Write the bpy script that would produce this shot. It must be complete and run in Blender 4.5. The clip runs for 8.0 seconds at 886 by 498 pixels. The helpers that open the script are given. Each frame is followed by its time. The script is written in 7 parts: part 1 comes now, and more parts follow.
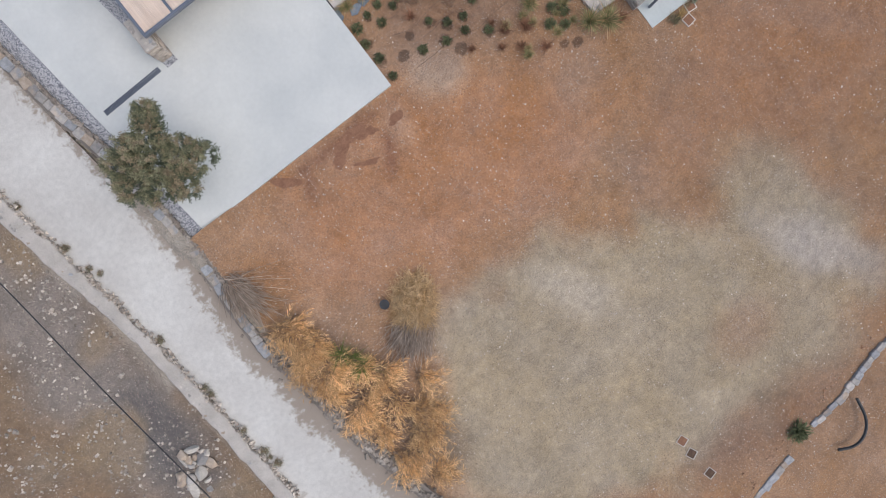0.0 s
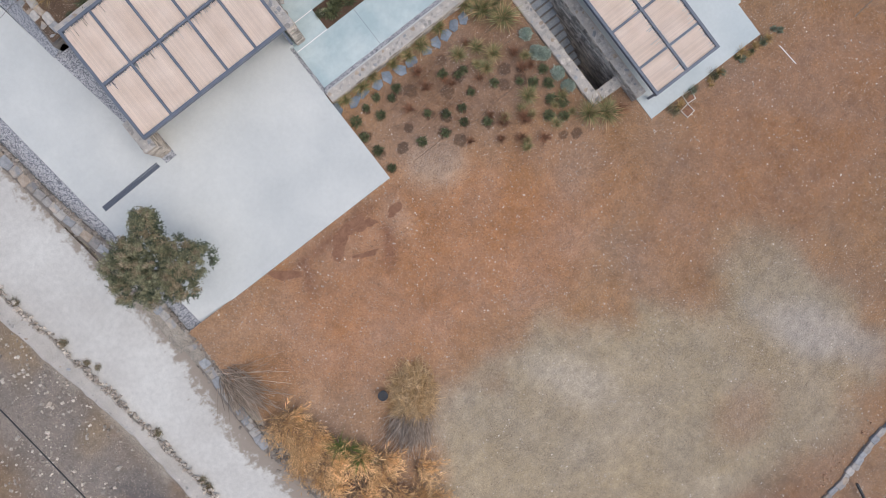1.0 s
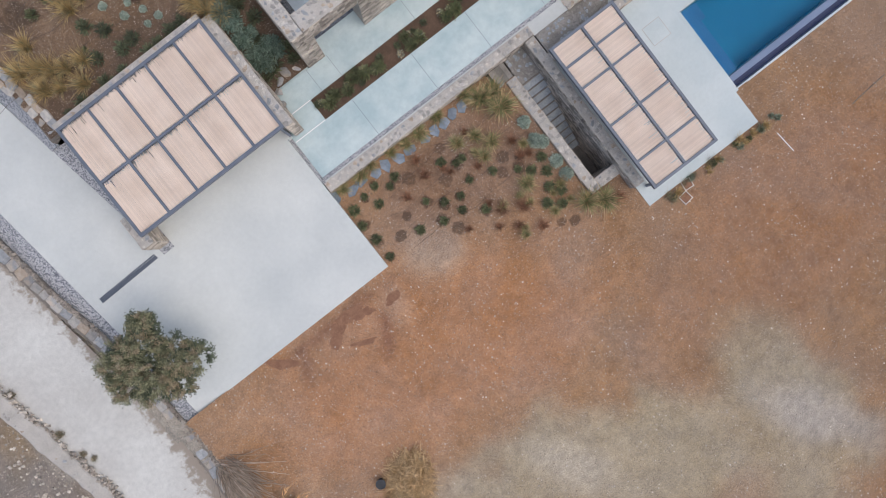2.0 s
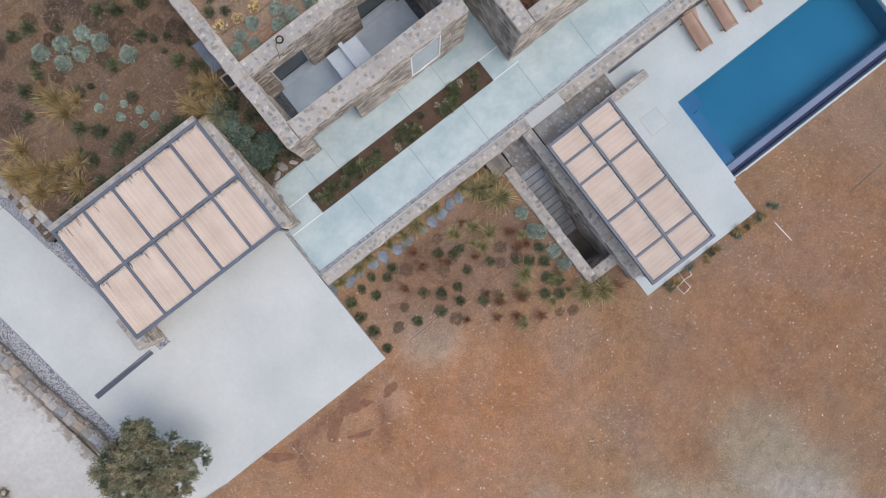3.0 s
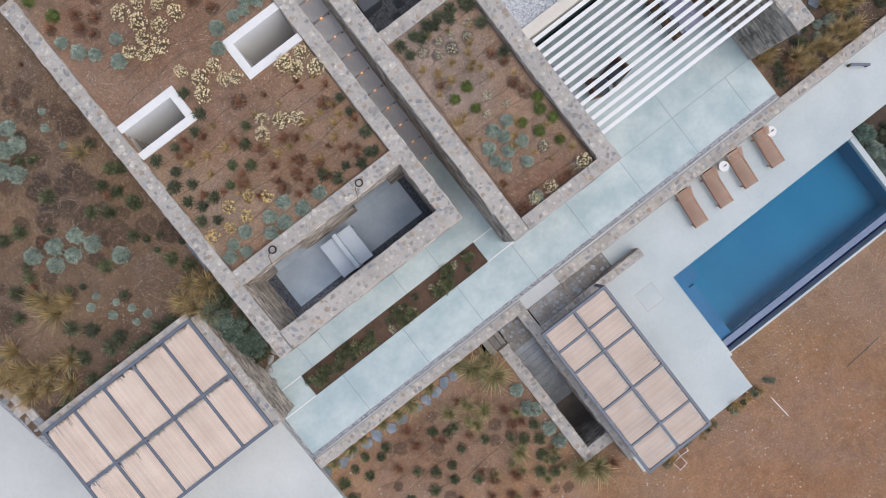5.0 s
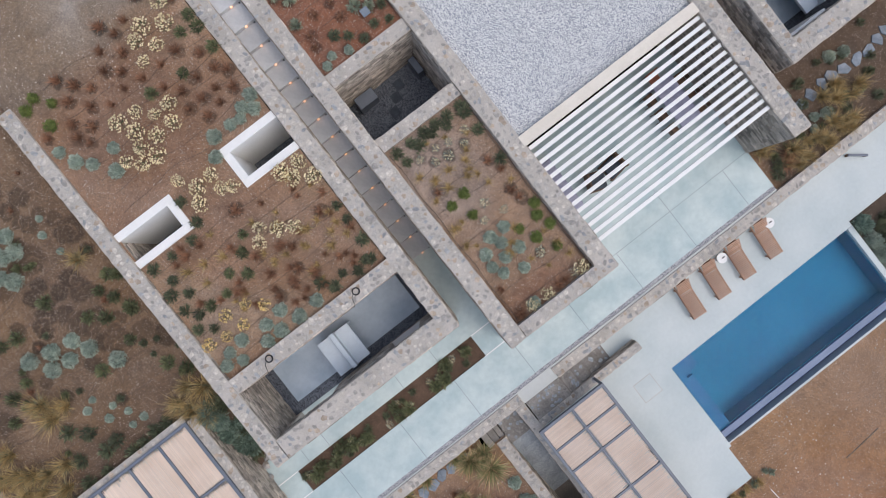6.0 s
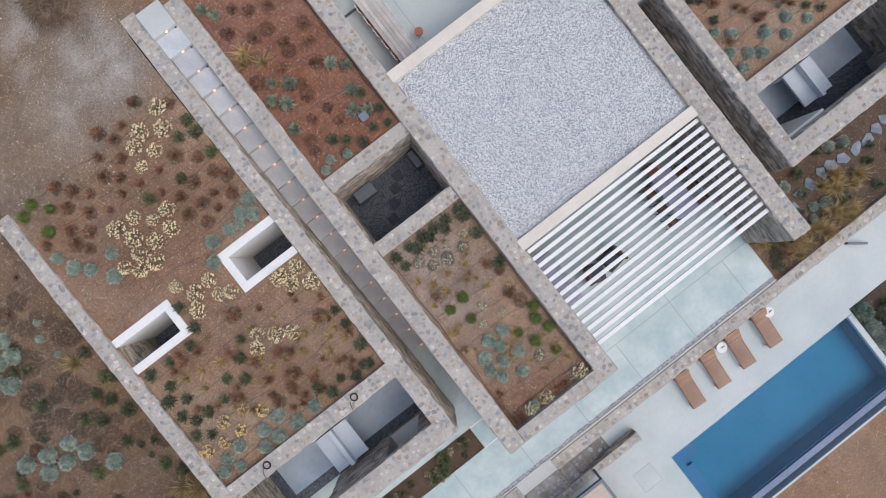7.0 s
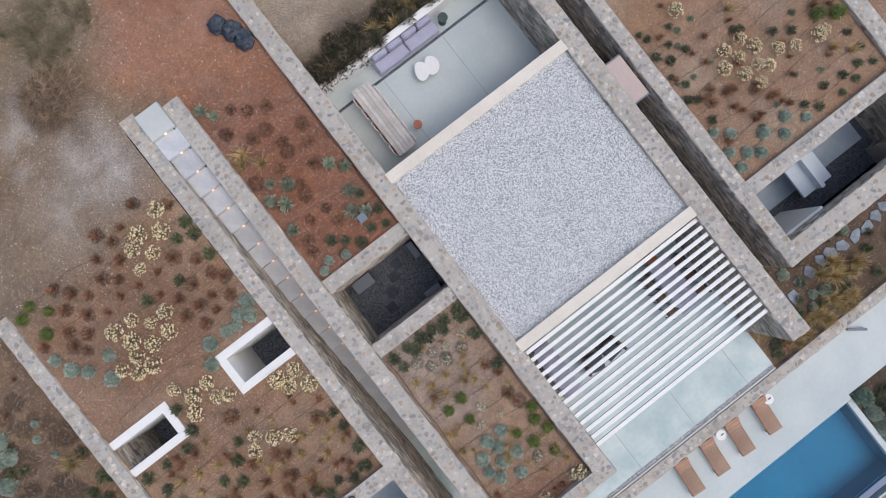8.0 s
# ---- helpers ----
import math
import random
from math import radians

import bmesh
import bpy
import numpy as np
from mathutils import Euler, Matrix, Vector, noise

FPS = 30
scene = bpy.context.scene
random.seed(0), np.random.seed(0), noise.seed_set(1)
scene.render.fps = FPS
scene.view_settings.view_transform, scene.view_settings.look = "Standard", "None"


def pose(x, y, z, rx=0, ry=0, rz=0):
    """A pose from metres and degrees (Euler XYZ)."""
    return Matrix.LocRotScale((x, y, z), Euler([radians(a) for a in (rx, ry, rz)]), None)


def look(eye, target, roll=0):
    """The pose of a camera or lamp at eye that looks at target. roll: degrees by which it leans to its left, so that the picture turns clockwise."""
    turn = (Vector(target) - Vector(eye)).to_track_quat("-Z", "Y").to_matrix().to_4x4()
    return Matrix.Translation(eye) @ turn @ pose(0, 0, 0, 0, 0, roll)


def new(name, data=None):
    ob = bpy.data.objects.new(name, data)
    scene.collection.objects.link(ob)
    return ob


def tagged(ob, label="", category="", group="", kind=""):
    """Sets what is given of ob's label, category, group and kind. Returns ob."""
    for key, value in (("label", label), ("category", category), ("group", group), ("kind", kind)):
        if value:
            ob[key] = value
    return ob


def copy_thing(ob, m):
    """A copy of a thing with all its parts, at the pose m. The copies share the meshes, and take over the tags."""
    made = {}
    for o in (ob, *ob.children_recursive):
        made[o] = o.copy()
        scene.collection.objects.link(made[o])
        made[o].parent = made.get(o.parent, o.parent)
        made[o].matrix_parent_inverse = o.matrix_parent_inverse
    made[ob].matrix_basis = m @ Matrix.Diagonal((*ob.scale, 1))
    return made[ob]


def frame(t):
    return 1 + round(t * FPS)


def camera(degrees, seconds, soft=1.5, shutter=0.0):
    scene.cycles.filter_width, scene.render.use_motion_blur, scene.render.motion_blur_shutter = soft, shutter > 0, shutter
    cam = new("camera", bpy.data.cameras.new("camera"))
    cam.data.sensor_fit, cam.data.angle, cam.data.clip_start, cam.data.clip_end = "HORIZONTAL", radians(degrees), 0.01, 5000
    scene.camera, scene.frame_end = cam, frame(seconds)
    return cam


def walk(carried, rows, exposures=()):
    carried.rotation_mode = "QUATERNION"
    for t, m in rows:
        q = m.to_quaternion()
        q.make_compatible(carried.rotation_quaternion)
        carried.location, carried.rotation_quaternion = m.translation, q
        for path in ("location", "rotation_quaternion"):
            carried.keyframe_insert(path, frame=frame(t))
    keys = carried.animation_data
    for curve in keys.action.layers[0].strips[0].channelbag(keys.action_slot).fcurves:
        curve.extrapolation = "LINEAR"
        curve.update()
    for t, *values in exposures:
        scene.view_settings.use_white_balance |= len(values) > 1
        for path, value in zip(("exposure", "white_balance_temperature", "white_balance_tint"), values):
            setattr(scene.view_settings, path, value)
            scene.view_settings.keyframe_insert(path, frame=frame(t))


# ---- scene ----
# The house lies along the axes: x runs along the terrace and the pool, y up the slope behind the house.
cam = camera(74.0, 8.0, soft=0.6)
TURN = -38.0
# seconds, metres across, along and up, then tilt, lean and turn in degrees
ROWS = [
    (0.0, 0.000, 0.000, 24.679, -2.07, -1.04, -0.00),
    (0.5, 0.024, 1.779, 24.604, -1.92, -1.03, 0.05),
    (1.0, 0.061, 3.698, 24.522, -1.72, -1.02, 0.08),
    (1.5, 0.076, 5.408, 24.465, -1.48, -1.05, 0.11),
    (3.0, 0.083, 10.788, 24.244, -0.79, -1.35, 0.13),
    (3.5, 0.101, 12.500, 24.205, -0.61, -1.40, 0.13),
    (4.0, 0.155, 14.348, 24.140, -0.47, -1.40, 0.16),
    (4.5, 0.225, 16.068, 24.088, -0.27, -1.38, 0.20),
    (6.0, 0.438, 21.444, 24.063, 0.51, -1.23, 0.16),
    (6.5, 0.468, 23.143, 24.034, 0.73, -1.22, 0.16),
    (7.0, 0.482, 24.957, 24.059, 0.95, -1.21, 0.17),
    (7.5, 0.515, 26.600, 24.088, 1.13, -1.19, 0.19),
    (8.0, 0.538, 28.400, 24.099, 1.27, -1.17, 0.24),
]
walk(cam, [(t, pose(0, 0, 0, 0, 0, TURN) @ pose(x, y, z, rx, ry, rz)) for t, x, y, z, rx, ry, rz in ROWS])

# ---------------------------------------------------------------- light
world = bpy.data.worlds.new("dusk_sky")
scene.world = world
world.use_nodes = True
wn = world.node_tree
sky = wn.nodes.new("ShaderNodeTexSky")
sky.sky_type = "NISHITA"
sky.sun_disc = False
sky.sun_elevation, sky.sun_rotation = radians(63), radians(148)
sky.air_density, sky.dust_density, sky.ozone_density = 1.0, 3.0, 1.0
wn.links.new(sky.outputs[0], wn.nodes["Background"].inputs[0])
wn.nodes["Background"].inputs[1].default_value = 0.172
sun = new("sun", bpy.data.lights.new("sun", "SUN"))
sun.data.energy, sun.data.angle, sun.data.color = 0.95, radians(100), (1.0, 0.95, 0.9)
sun.matrix_world = look((8, -13, 30), (0, 0, 0))
scene.view_settings.exposure = 0.0

# ---------------------------------------------------------------- materials


def material(name, c1, c2, rough=0.85, big=0.6, fine=18.0, bump=0.25, metal=0.0, rand=0.0, island=0.0, grain=0.25, attr=""):
    """Two colours mixed over broad patches, finer grain, relief, and a change of tone from piece to piece."""
    m = bpy.data.materials.new(name)
    m.use_nodes = True
    nt = m.node_tree
    add, link = nt.nodes.new, nt.links.new
    b = nt.nodes["Principled BSDF"]
    b.inputs["Roughness"].default_value, b.inputs["Metallic"].default_value = rough, metal
    co = add("ShaderNodeTexCoord")
    n1, n2, n3 = add("ShaderNodeTexNoise"), add("ShaderNodeTexNoise"), add("ShaderNodeTexNoise")
    for n, s, d in ((n1, big, 6), (n2, fine, 4), (n3, fine * 4.5, 2)):
        n.inputs["Scale"].default_value, n.inputs["Detail"].default_value = s, d
        link(co.outputs["Object"], n.inputs["Vector"])
    ramp = add("ShaderNodeMapRange")
    ramp.inputs[1].default_value, ramp.inputs[2].default_value = 0.36, 0.64
    link(n1.outputs["Fac"], ramp.inputs[0])
    mix = add("ShaderNodeMix")
    mix.data_type = "RGBA"
    mix.inputs["A"].default_value, mix.inputs["B"].default_value = (*c1, 1), (*c2, 1)
    link(ramp.outputs[0], mix.inputs["Factor"])
    out = mix.outputs["Result"]
    if attr:
        va = add("ShaderNodeVertexColor")
        va.layer_name = attr
        mul = add("ShaderNodeMix")
        mul.data_type, mul.blend_type = "RGBA", "MULTIPLY"
        mul.inputs["Factor"].default_value = 1.0
        link(out, mul.inputs["A"])
        link(va.outputs["Color"], mul.inputs["B"])
        out = mul.outputs["Result"]
    add2 = add("ShaderNodeMath")
    add2.operation = "ADD"
    link(n2.outputs["Fac"], add2.inputs[0])
    link(n3.outputs["Fac"], add2.inputs[1])
    val = add("ShaderNodeMapRange")
    val.inputs[1].default_value, val.inputs[2].default_value = 0.7, 1.3
    val.inputs[3].default_value, val.inputs[4].default_value = 1 - grain, 1 + grain
    link(add2.outputs[0], val.inputs[0])
    value = val.outputs[0]
    for on, node, sock in ((rand, "ShaderNodeObjectInfo", "Random"), (island, "ShaderNodeNewGeometry", "Random Per Island")):
        if on:
            src, mr, mu = add(node), add("ShaderNodeMapRange"), add("ShaderNodeMath")
            mr.inputs[3].default_value, mr.inputs[4].default_value = 1 - on, 1 + on
            mu.operation = "MULTIPLY"
            link(src.outputs[sock], mr.inputs[0])
            link(mr.outputs[0], mu.inputs[0])
            link(value, mu.inputs[1])
            value = mu.outputs[0]
    hsv = add("ShaderNodeHueSaturation")
    link(value, hsv.inputs["Value"])
    link(out, hsv.inputs["Color"])
    link(hsv.outputs[0], b.inputs["Base Color"])
    if bump:
        bp = add("ShaderNodeBump")
        bp.inputs["Strength"].default_value, bp.inputs["Distance"].default_value = bump, 0.03
        link(add2.outputs[0], bp.inputs["Height"])
        link(bp.outputs[0], b.inputs["Normal"])
    return m


SOIL = material("soil", (0.90, 0.90, 0.91), (1.08, 1.07, 1.055), 0.95, 2.2, 14.0, 0.5, attr="soil", grain=0.27)
TERRAZZO = material("terrace_concrete", (0.38, 0.482, 0.49), (0.52, 0.60, 0.585), 0.55, 0.75, 6.0, 0.05, grain=0.05)
CONCRETE = material("pale_concrete", (0.495, 0.515, 0.495), (0.60, 0.612, 0.578), 0.6, 0.28, 6.0, 0.05, grain=0.04)
DECK = material("deck_concrete", (0.46, 0.518, 0.515), (0.535, 0.58, 0.57), 0.65, 0.5, 7.0, 0.05, grain=0.04)
GREY_FLOOR = material("polished_grey_concrete", (0.36, 0.45, 0.54), (0.52, 0.60, 0.675), 0.5, 0.8, 7.0, 0.04, grain=0.05)
STEP_GREY = material("grey_step_concrete", (0.46, 0.475, 0.49), (0.58, 0.59, 0.60), 0.6, 1.3, 9.0, 0.05, rand=0.1, grain=0.07)
ROAD = material("worn_concrete_road", (0.585, 0.57, 0.525), (0.50, 0.48, 0.44), 0.85, 0.35, 5.0, 0.12, grain=0.10)
MORTAR = material("lime_mortar", (0.41, 0.375, 0.33), (0.505, 0.465, 0.415), 0.9, 1.3, 20.0, 0.4, grain=0.15)
DARKSTEP = material("dark_stair_stone", (0.19, 0.175, 0.155), (0.29, 0.27, 0.245), 0.8, 1.5, 14.0, 0.3, rand=0.2)
WALLSTONE = material("squared_wall_stone", (0.27, 0.275, 0.28), (0.43, 0.365, 0.295), 0.85, 1.4, 20.0, 0.3, rand=0.28)
DRYBRUSH = material("brown_dry_brush", (0.20, 0.13, 0.08), (0.34, 0.24, 0.16), 0.9, 3.0, 20.0, 0.0, island=0.4)
STONE = material("field_stone", (0.33, 0.315, 0.295), (0.46, 0.425, 0.38), 0.85, 2.2, 22.0, 0.4, rand=0.26)
FACE = material("walling_stone", (0.30, 0.262, 0.22), (0.50, 0.44, 0.37), 0.88, 1.6, 20.0, 0.4, island=0.45)
# joint brown, also used to paint shade on passage floor, bank and risers
JOINTSHADE = material("dark_joint_and_shade", (0.17, 0.15, 0.13), (0.24, 0.21, 0.18), 0.95, 2.0, 20.0, 0.4)
WHITE = material("white_render", (0.775, 0.765, 0.735), (0.82, 0.81, 0.78), 0.7, 0.8, 10.0, 0.08, grain=0.04)
CREAM = material("cream_coping", (0.66, 0.60, 0.51), (0.73, 0.67, 0.58), 0.7, 0.8, 10.0, 0.08, grain=0.05)
STEEL = material("blue_grey_painted_steel", (0.115, 0.135, 0.17), (0.15, 0.17, 0.205), 0.45, 1.2, 14.0, 0.05, grain=0.06)
REED = material("dried_reed", (0.71, 0.58, 0.475), (0.79, 0.665, 0.56), 0.85, 1.0, 26.0, 0.2, island=0.07, grain=0.06)
TEAK = material("weathered_teak", (0.34, 0.185, 0.115), (0.44, 0.265, 0.175), 0.7, 2.0, 30.0, 0.2, rand=0.16, grain=0.18)
DARKWOOD = material("dark_wood", (0.10, 0.055, 0.03), (0.16, 0.09, 0.05), 0.6, 2.0, 30.0, 0.2, rand=0.1)
GRAVEL = material("blue_grey_gravel", (0.30, 0.31, 0.33), (0.46, 0.46, 0.47), 0.9, 14.0, 34.0, 1.0, grain=0.5)
DARKGRAVEL = material("black_pebble", (0.045, 0.05, 0.06), (0.12, 0.125, 0.14), 0.7, 12.0, 34.0, 1.0, grain=0.5)
SLATE = material("slate_flag", (0.155, 0.19, 0.23), (0.24, 0.275, 0.315), 0.75, 1.8, 16.0, 0.25, rand=0.16)
POOLTILE = material("pool_blue", (0.055, 0.195, 0.262), (0.075, 0.222, 0.29), 0.5, 0.5, 8.0, 0.02, grain=0.06)
POOLEDGE = material("pool_edge_blue", (0.13, 0.18, 0.28), (0.165, 0.215, 0.32), 0.5, 0.6, 9.0, 0.04, grain=0.06)
TROUGH = material("overflow_trough", (0.012, 0.03, 0.12), (0.02, 0.045, 0.15), 0.4, 0.8, 9.0, 0.03)
BLACK = material("black_plastic", (0.015, 0.016, 0.018), (0.03, 0.031, 0.034), 0.5, 2.0, 20.0, 0.1, grain=0.1)
TARP = material("dark_blue_sheet", (0.02, 0.03, 0.045), (0.05, 0.065, 0.085), 0.45, 3.0, 16.0, 0.4)
CUSHION = material("lilac_grey_fabric", (0.36, 0.36, 0.46), (0.43, 0.43, 0.53), 0.9, 2.0, 40.0, 0.15, grain=0.06)
GREYWOOD = material("bleached_table_wood", (0.46, 0.43, 0.40), (0.60, 0.56, 0.52), 0.8, 1.5, 26.0, 0.25, rand=0.12)
TERRACOTTA = material("terracotta", (0.40, 0.15, 0.09), (0.48, 0.20, 0.12), 0.8, 3.0, 20.0, 0.1)
PEBBLE = material("loose_stone", (0.38, 0.32, 0.26), (0.60, 0.53, 0.45), 0.9, 3.0, 20.0, 0.2, island=0.3)
DAMP = material("damp_soil", (0.088, 0.054, 0.035), (0.12, 0.074, 0.048), 0.95, 3.0, 16.0, 0.4)
PINK = material("dusty_pink_metal", (0.48, 0.38, 0.34), (0.53, 0.42, 0.38), 0.6, 1.0, 12.0, 0.05, grain=0.05)
GLASS = material("dark_window_glass", (0.03, 0.05, 0.055), (0.045, 0.065, 0.07), 0.08, 0.7, 6.0, 0.0, grain=0.03)
# opaque pale grey: the pane's reflection is painted into its base colour
PALEGLASS = material("pale_painted_reflection", (0.42, 0.46, 0.48), (0.50, 0.54, 0.555), 0.12, 0.6, 6.0, 0.0, grain=0.03)
STAIN = material("damp_stained_earth", (0.215, 0.108, 0.064), (0.26, 0.135, 0.08), 0.95, 3.0, 16.0, 0.3)
LEDGE = material("submerged_ledge_blue", (0.16, 0.175, 0.27), (0.195, 0.21, 0.31), 0.5, 0.6, 9.0, 0.04, grain=0.06)
GRASSGREEN = material("green_grass_blade", (0.16, 0.175, 0.065), (0.30, 0.29, 0.13), 0.8, 2.0, 12.0, 0.0, island=0.45)
# white render with the blue light of the sky tinted into its colour
SKYWHITE = material("white_render_sky_tint", (0.60, 0.69, 0.77), (0.67, 0.75, 0.82), 0.6, 0.9, 8.0, 0.05, grain=0.04)
TEAL = material("blue_green_leaf", (0.085, 0.135, 0.10), (0.18, 0.235, 0.18), 0.8, 3.0, 20.0, 0.0, island=0.5, rand=0.15)
GOLDFLOWER = material("golden_flower", (0.60, 0.40, 0.13), (0.72, 0.54, 0.24), 0.9, 3.0, 20.0, 0.0, island=0.25, rand=0.1)
SILVER = material("silver_leaf", (0.19, 0.245, 0.195), (0.36, 0.405, 0.325), 0.8, 3.0, 20.0, 0.0, island=0.5, rand=0.12)
GREEN = material("green_leaf", (0.07, 0.085, 0.035), (0.155, 0.16, 0.075), 0.75, 3.0, 20.0, 0.0, island=0.5, rand=0.28)
DEEPGREEN = material("deep_green_leaf", (0.055, 0.066, 0.034), (0.118, 0.128, 0.066), 0.75, 3.0, 20.0, 0.0, island=0.5, rand=0.25)
OLIVE = material("olive_leaf", (0.135, 0.14, 0.075), (0.275, 0.265, 0.155), 0.75, 2.0, 12.0, 0.0, island=0.5)
BRIGHT = material("fresh_green_leaf", (0.10, 0.13, 0.025), (0.15, 0.18, 0.045), 0.75, 3.0, 20.0, 0.0, island=0.3, rand=0.15)
GOLD = material("golden_grass", (0.34, 0.225, 0.085), (0.48, 0.35, 0.16), 0.85, 3.0, 20.0, 0.0, island=0.45, rand=0.2)
STRAW = material("dry_straw", (0.46, 0.30, 0.145), (0.60, 0.43, 0.245), 0.9, 3.0, 20.0, 0.0, island=0.4)
RUST = material("dormant_red_brown", (0.19, 0.092, 0.05), (0.31, 0.155, 0.088), 0.9, 3.0, 20.0, 0.0, island=0.45, rand=0.25)
FLOWER = material("pale_dry_flower", (0.60, 0.49, 0.27), (0.74, 0.64, 0.42), 0.9, 3.0, 20.0, 0.0, island=0.25, rand=0.1)
TWIG = material("grey_brown_twig", (0.29, 0.225, 0.17), (0.47, 0.38, 0.30), 0.9, 3.0, 20.0, 0.0, island=0.4)
SAGE = material("sage_leaf", (0.135, 0.165, 0.105), (0.29, 0.315, 0.225), 0.8, 3.0, 20.0, 0.0, island=0.5, rand=0.2)
PITSTEP = material("grey_pit_concrete", (0.24, 0.265, 0.28), (0.35, 0.375, 0.39), 0.7, 1.5, 14.0, 0.15, rand=0.12)
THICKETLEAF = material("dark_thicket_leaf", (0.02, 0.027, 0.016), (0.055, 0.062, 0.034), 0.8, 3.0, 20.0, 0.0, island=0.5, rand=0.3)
DARKGREEN = material("dark_green_metal", (0.035, 0.06, 0.055), (0.05, 0.08, 0.072), 0.5, 2.0, 14.0, 0.05)
SAWCUT = material("saw_cut", (0.20, 0.235, 0.26), (0.27, 0.31, 0.33), 0.9, 2.0, 20.0, 0.1)
CREAMSTONE = material("cream_field_stone", (0.47, 0.43, 0.37), (0.60, 0.56, 0.50), 0.85, 2.2, 22.0, 0.4, rand=0.12)
TANSTONE = material("tan_field_stone", (0.36, 0.285, 0.215), (0.47, 0.39, 0.31), 0.85, 2.2, 22.0, 0.4, rand=0.2)
BLUESTONE = material("blue_grey_field_stone", (0.26, 0.268, 0.275), (0.37, 0.372, 0.372), 0.85, 2.2, 22.0, 0.4, rand=0.2)
DUSTYHOSE = material("dusty_black_hose", (0.07, 0.052, 0.042), (0.12, 0.088, 0.068), 0.8, 3.0, 20.0, 0.1)
BROWNTIP = material("brown_tipped_leaf", (0.225, 0.18, 0.105), (0.36, 0.29, 0.19), 0.8, 2.0, 12.0, 0.0, island=0.4)
# darker copy of the olive leaf: the crown's inner shade put into colour
OLIVEDARK = material("olive_leaf_painted_shade", (0.075, 0.09, 0.055), (0.135, 0.155, 0.095), 0.8, 2.0, 12.0, 0.0, island=0.5)
BARK = material("bark", (0.12, 0.10, 0.08), (0.20, 0.17, 0.14), 0.95, 2.0, 16.0, 0.6)


def pebbled(m, scale, low, high):
    """Turns a material's fine grain into separate pebbles."""
    nt = m.node_tree
    add, link = nt.nodes.new, nt.links.new
    co, vo, mr = add("ShaderNodeTexCoord"), add("ShaderNodeTexVoronoi"), add("ShaderNodeValToRGB")
    vo.inputs["Scale"].default_value = scale
    link(co.outputs["Object"], vo.inputs["Vector"])
    sep = add("ShaderNodeSeparateColor")
    link(vo.outputs["Color"], sep.inputs[0])
    mr.color_ramp.elements[0].color, mr.color_ramp.elements[1].color = (*low, 1), (*high, 1)
    mr.color_ramp.elements[0].position, mr.color_ramp.elements[1].position = 0.08, 0.75
    link(sep.outputs[0], mr.inputs[0])
    b = nt.nodes["Principled BSDF"]
    link(mr.outputs[0], b.inputs["Base Color"])
    bp = add("ShaderNodeBump")
    bp.invert = True
    bp.inputs["Strength"].default_value, bp.inputs["Distance"].default_value = 0.8, 0.03
    link(vo.outputs["Distance"], bp.inputs["Height"])
    link(bp.outputs[0], b.inputs["Normal"])
    return m


def speckled(m, scale, share, colour):
    """Sows small pale stones of a texture's size over a material."""
    nt = m.node_tree
    add, link = nt.nodes.new, nt.links.new
    b = nt.nodes["Principled BSDF"]
    base = b.inputs["Base Color"].links[0].from_socket
    co, vo, sep = add("ShaderNodeTexCoord"), add("ShaderNodeTexVoronoi"), add("ShaderNodeSeparateColor")
    vo.inputs["Scale"].default_value = scale
    link(co.outputs["Object"], vo.inputs["Vector"])
    link(vo.outputs["Color"], sep.inputs[0])
    few, near, both, mix = add("ShaderNodeMath"), add("ShaderNodeMath"), add("ShaderNodeMath"), add("ShaderNodeMix")
    few.operation, near.operation, both.operation = "GREATER_THAN", "LESS_THAN", "MULTIPLY"
    few.inputs[1].default_value, near.inputs[1].default_value = 1 - share, 0.42
    link(sep.outputs[0], few.inputs[0])
    link(vo.outputs["Distance"], near.inputs[0])
    link(few.outputs[0], both.inputs[0])
    link(near.outputs[0], both.inputs[1])
    mix.data_type = "RGBA"
    mix.inputs["B"].default_value = (*colour, 1)
    link(both.outputs[0], mix.inputs["Factor"])
    link(base, mix.inputs["A"])
    link(mix.outputs["Result"], b.inputs["Base Color"])


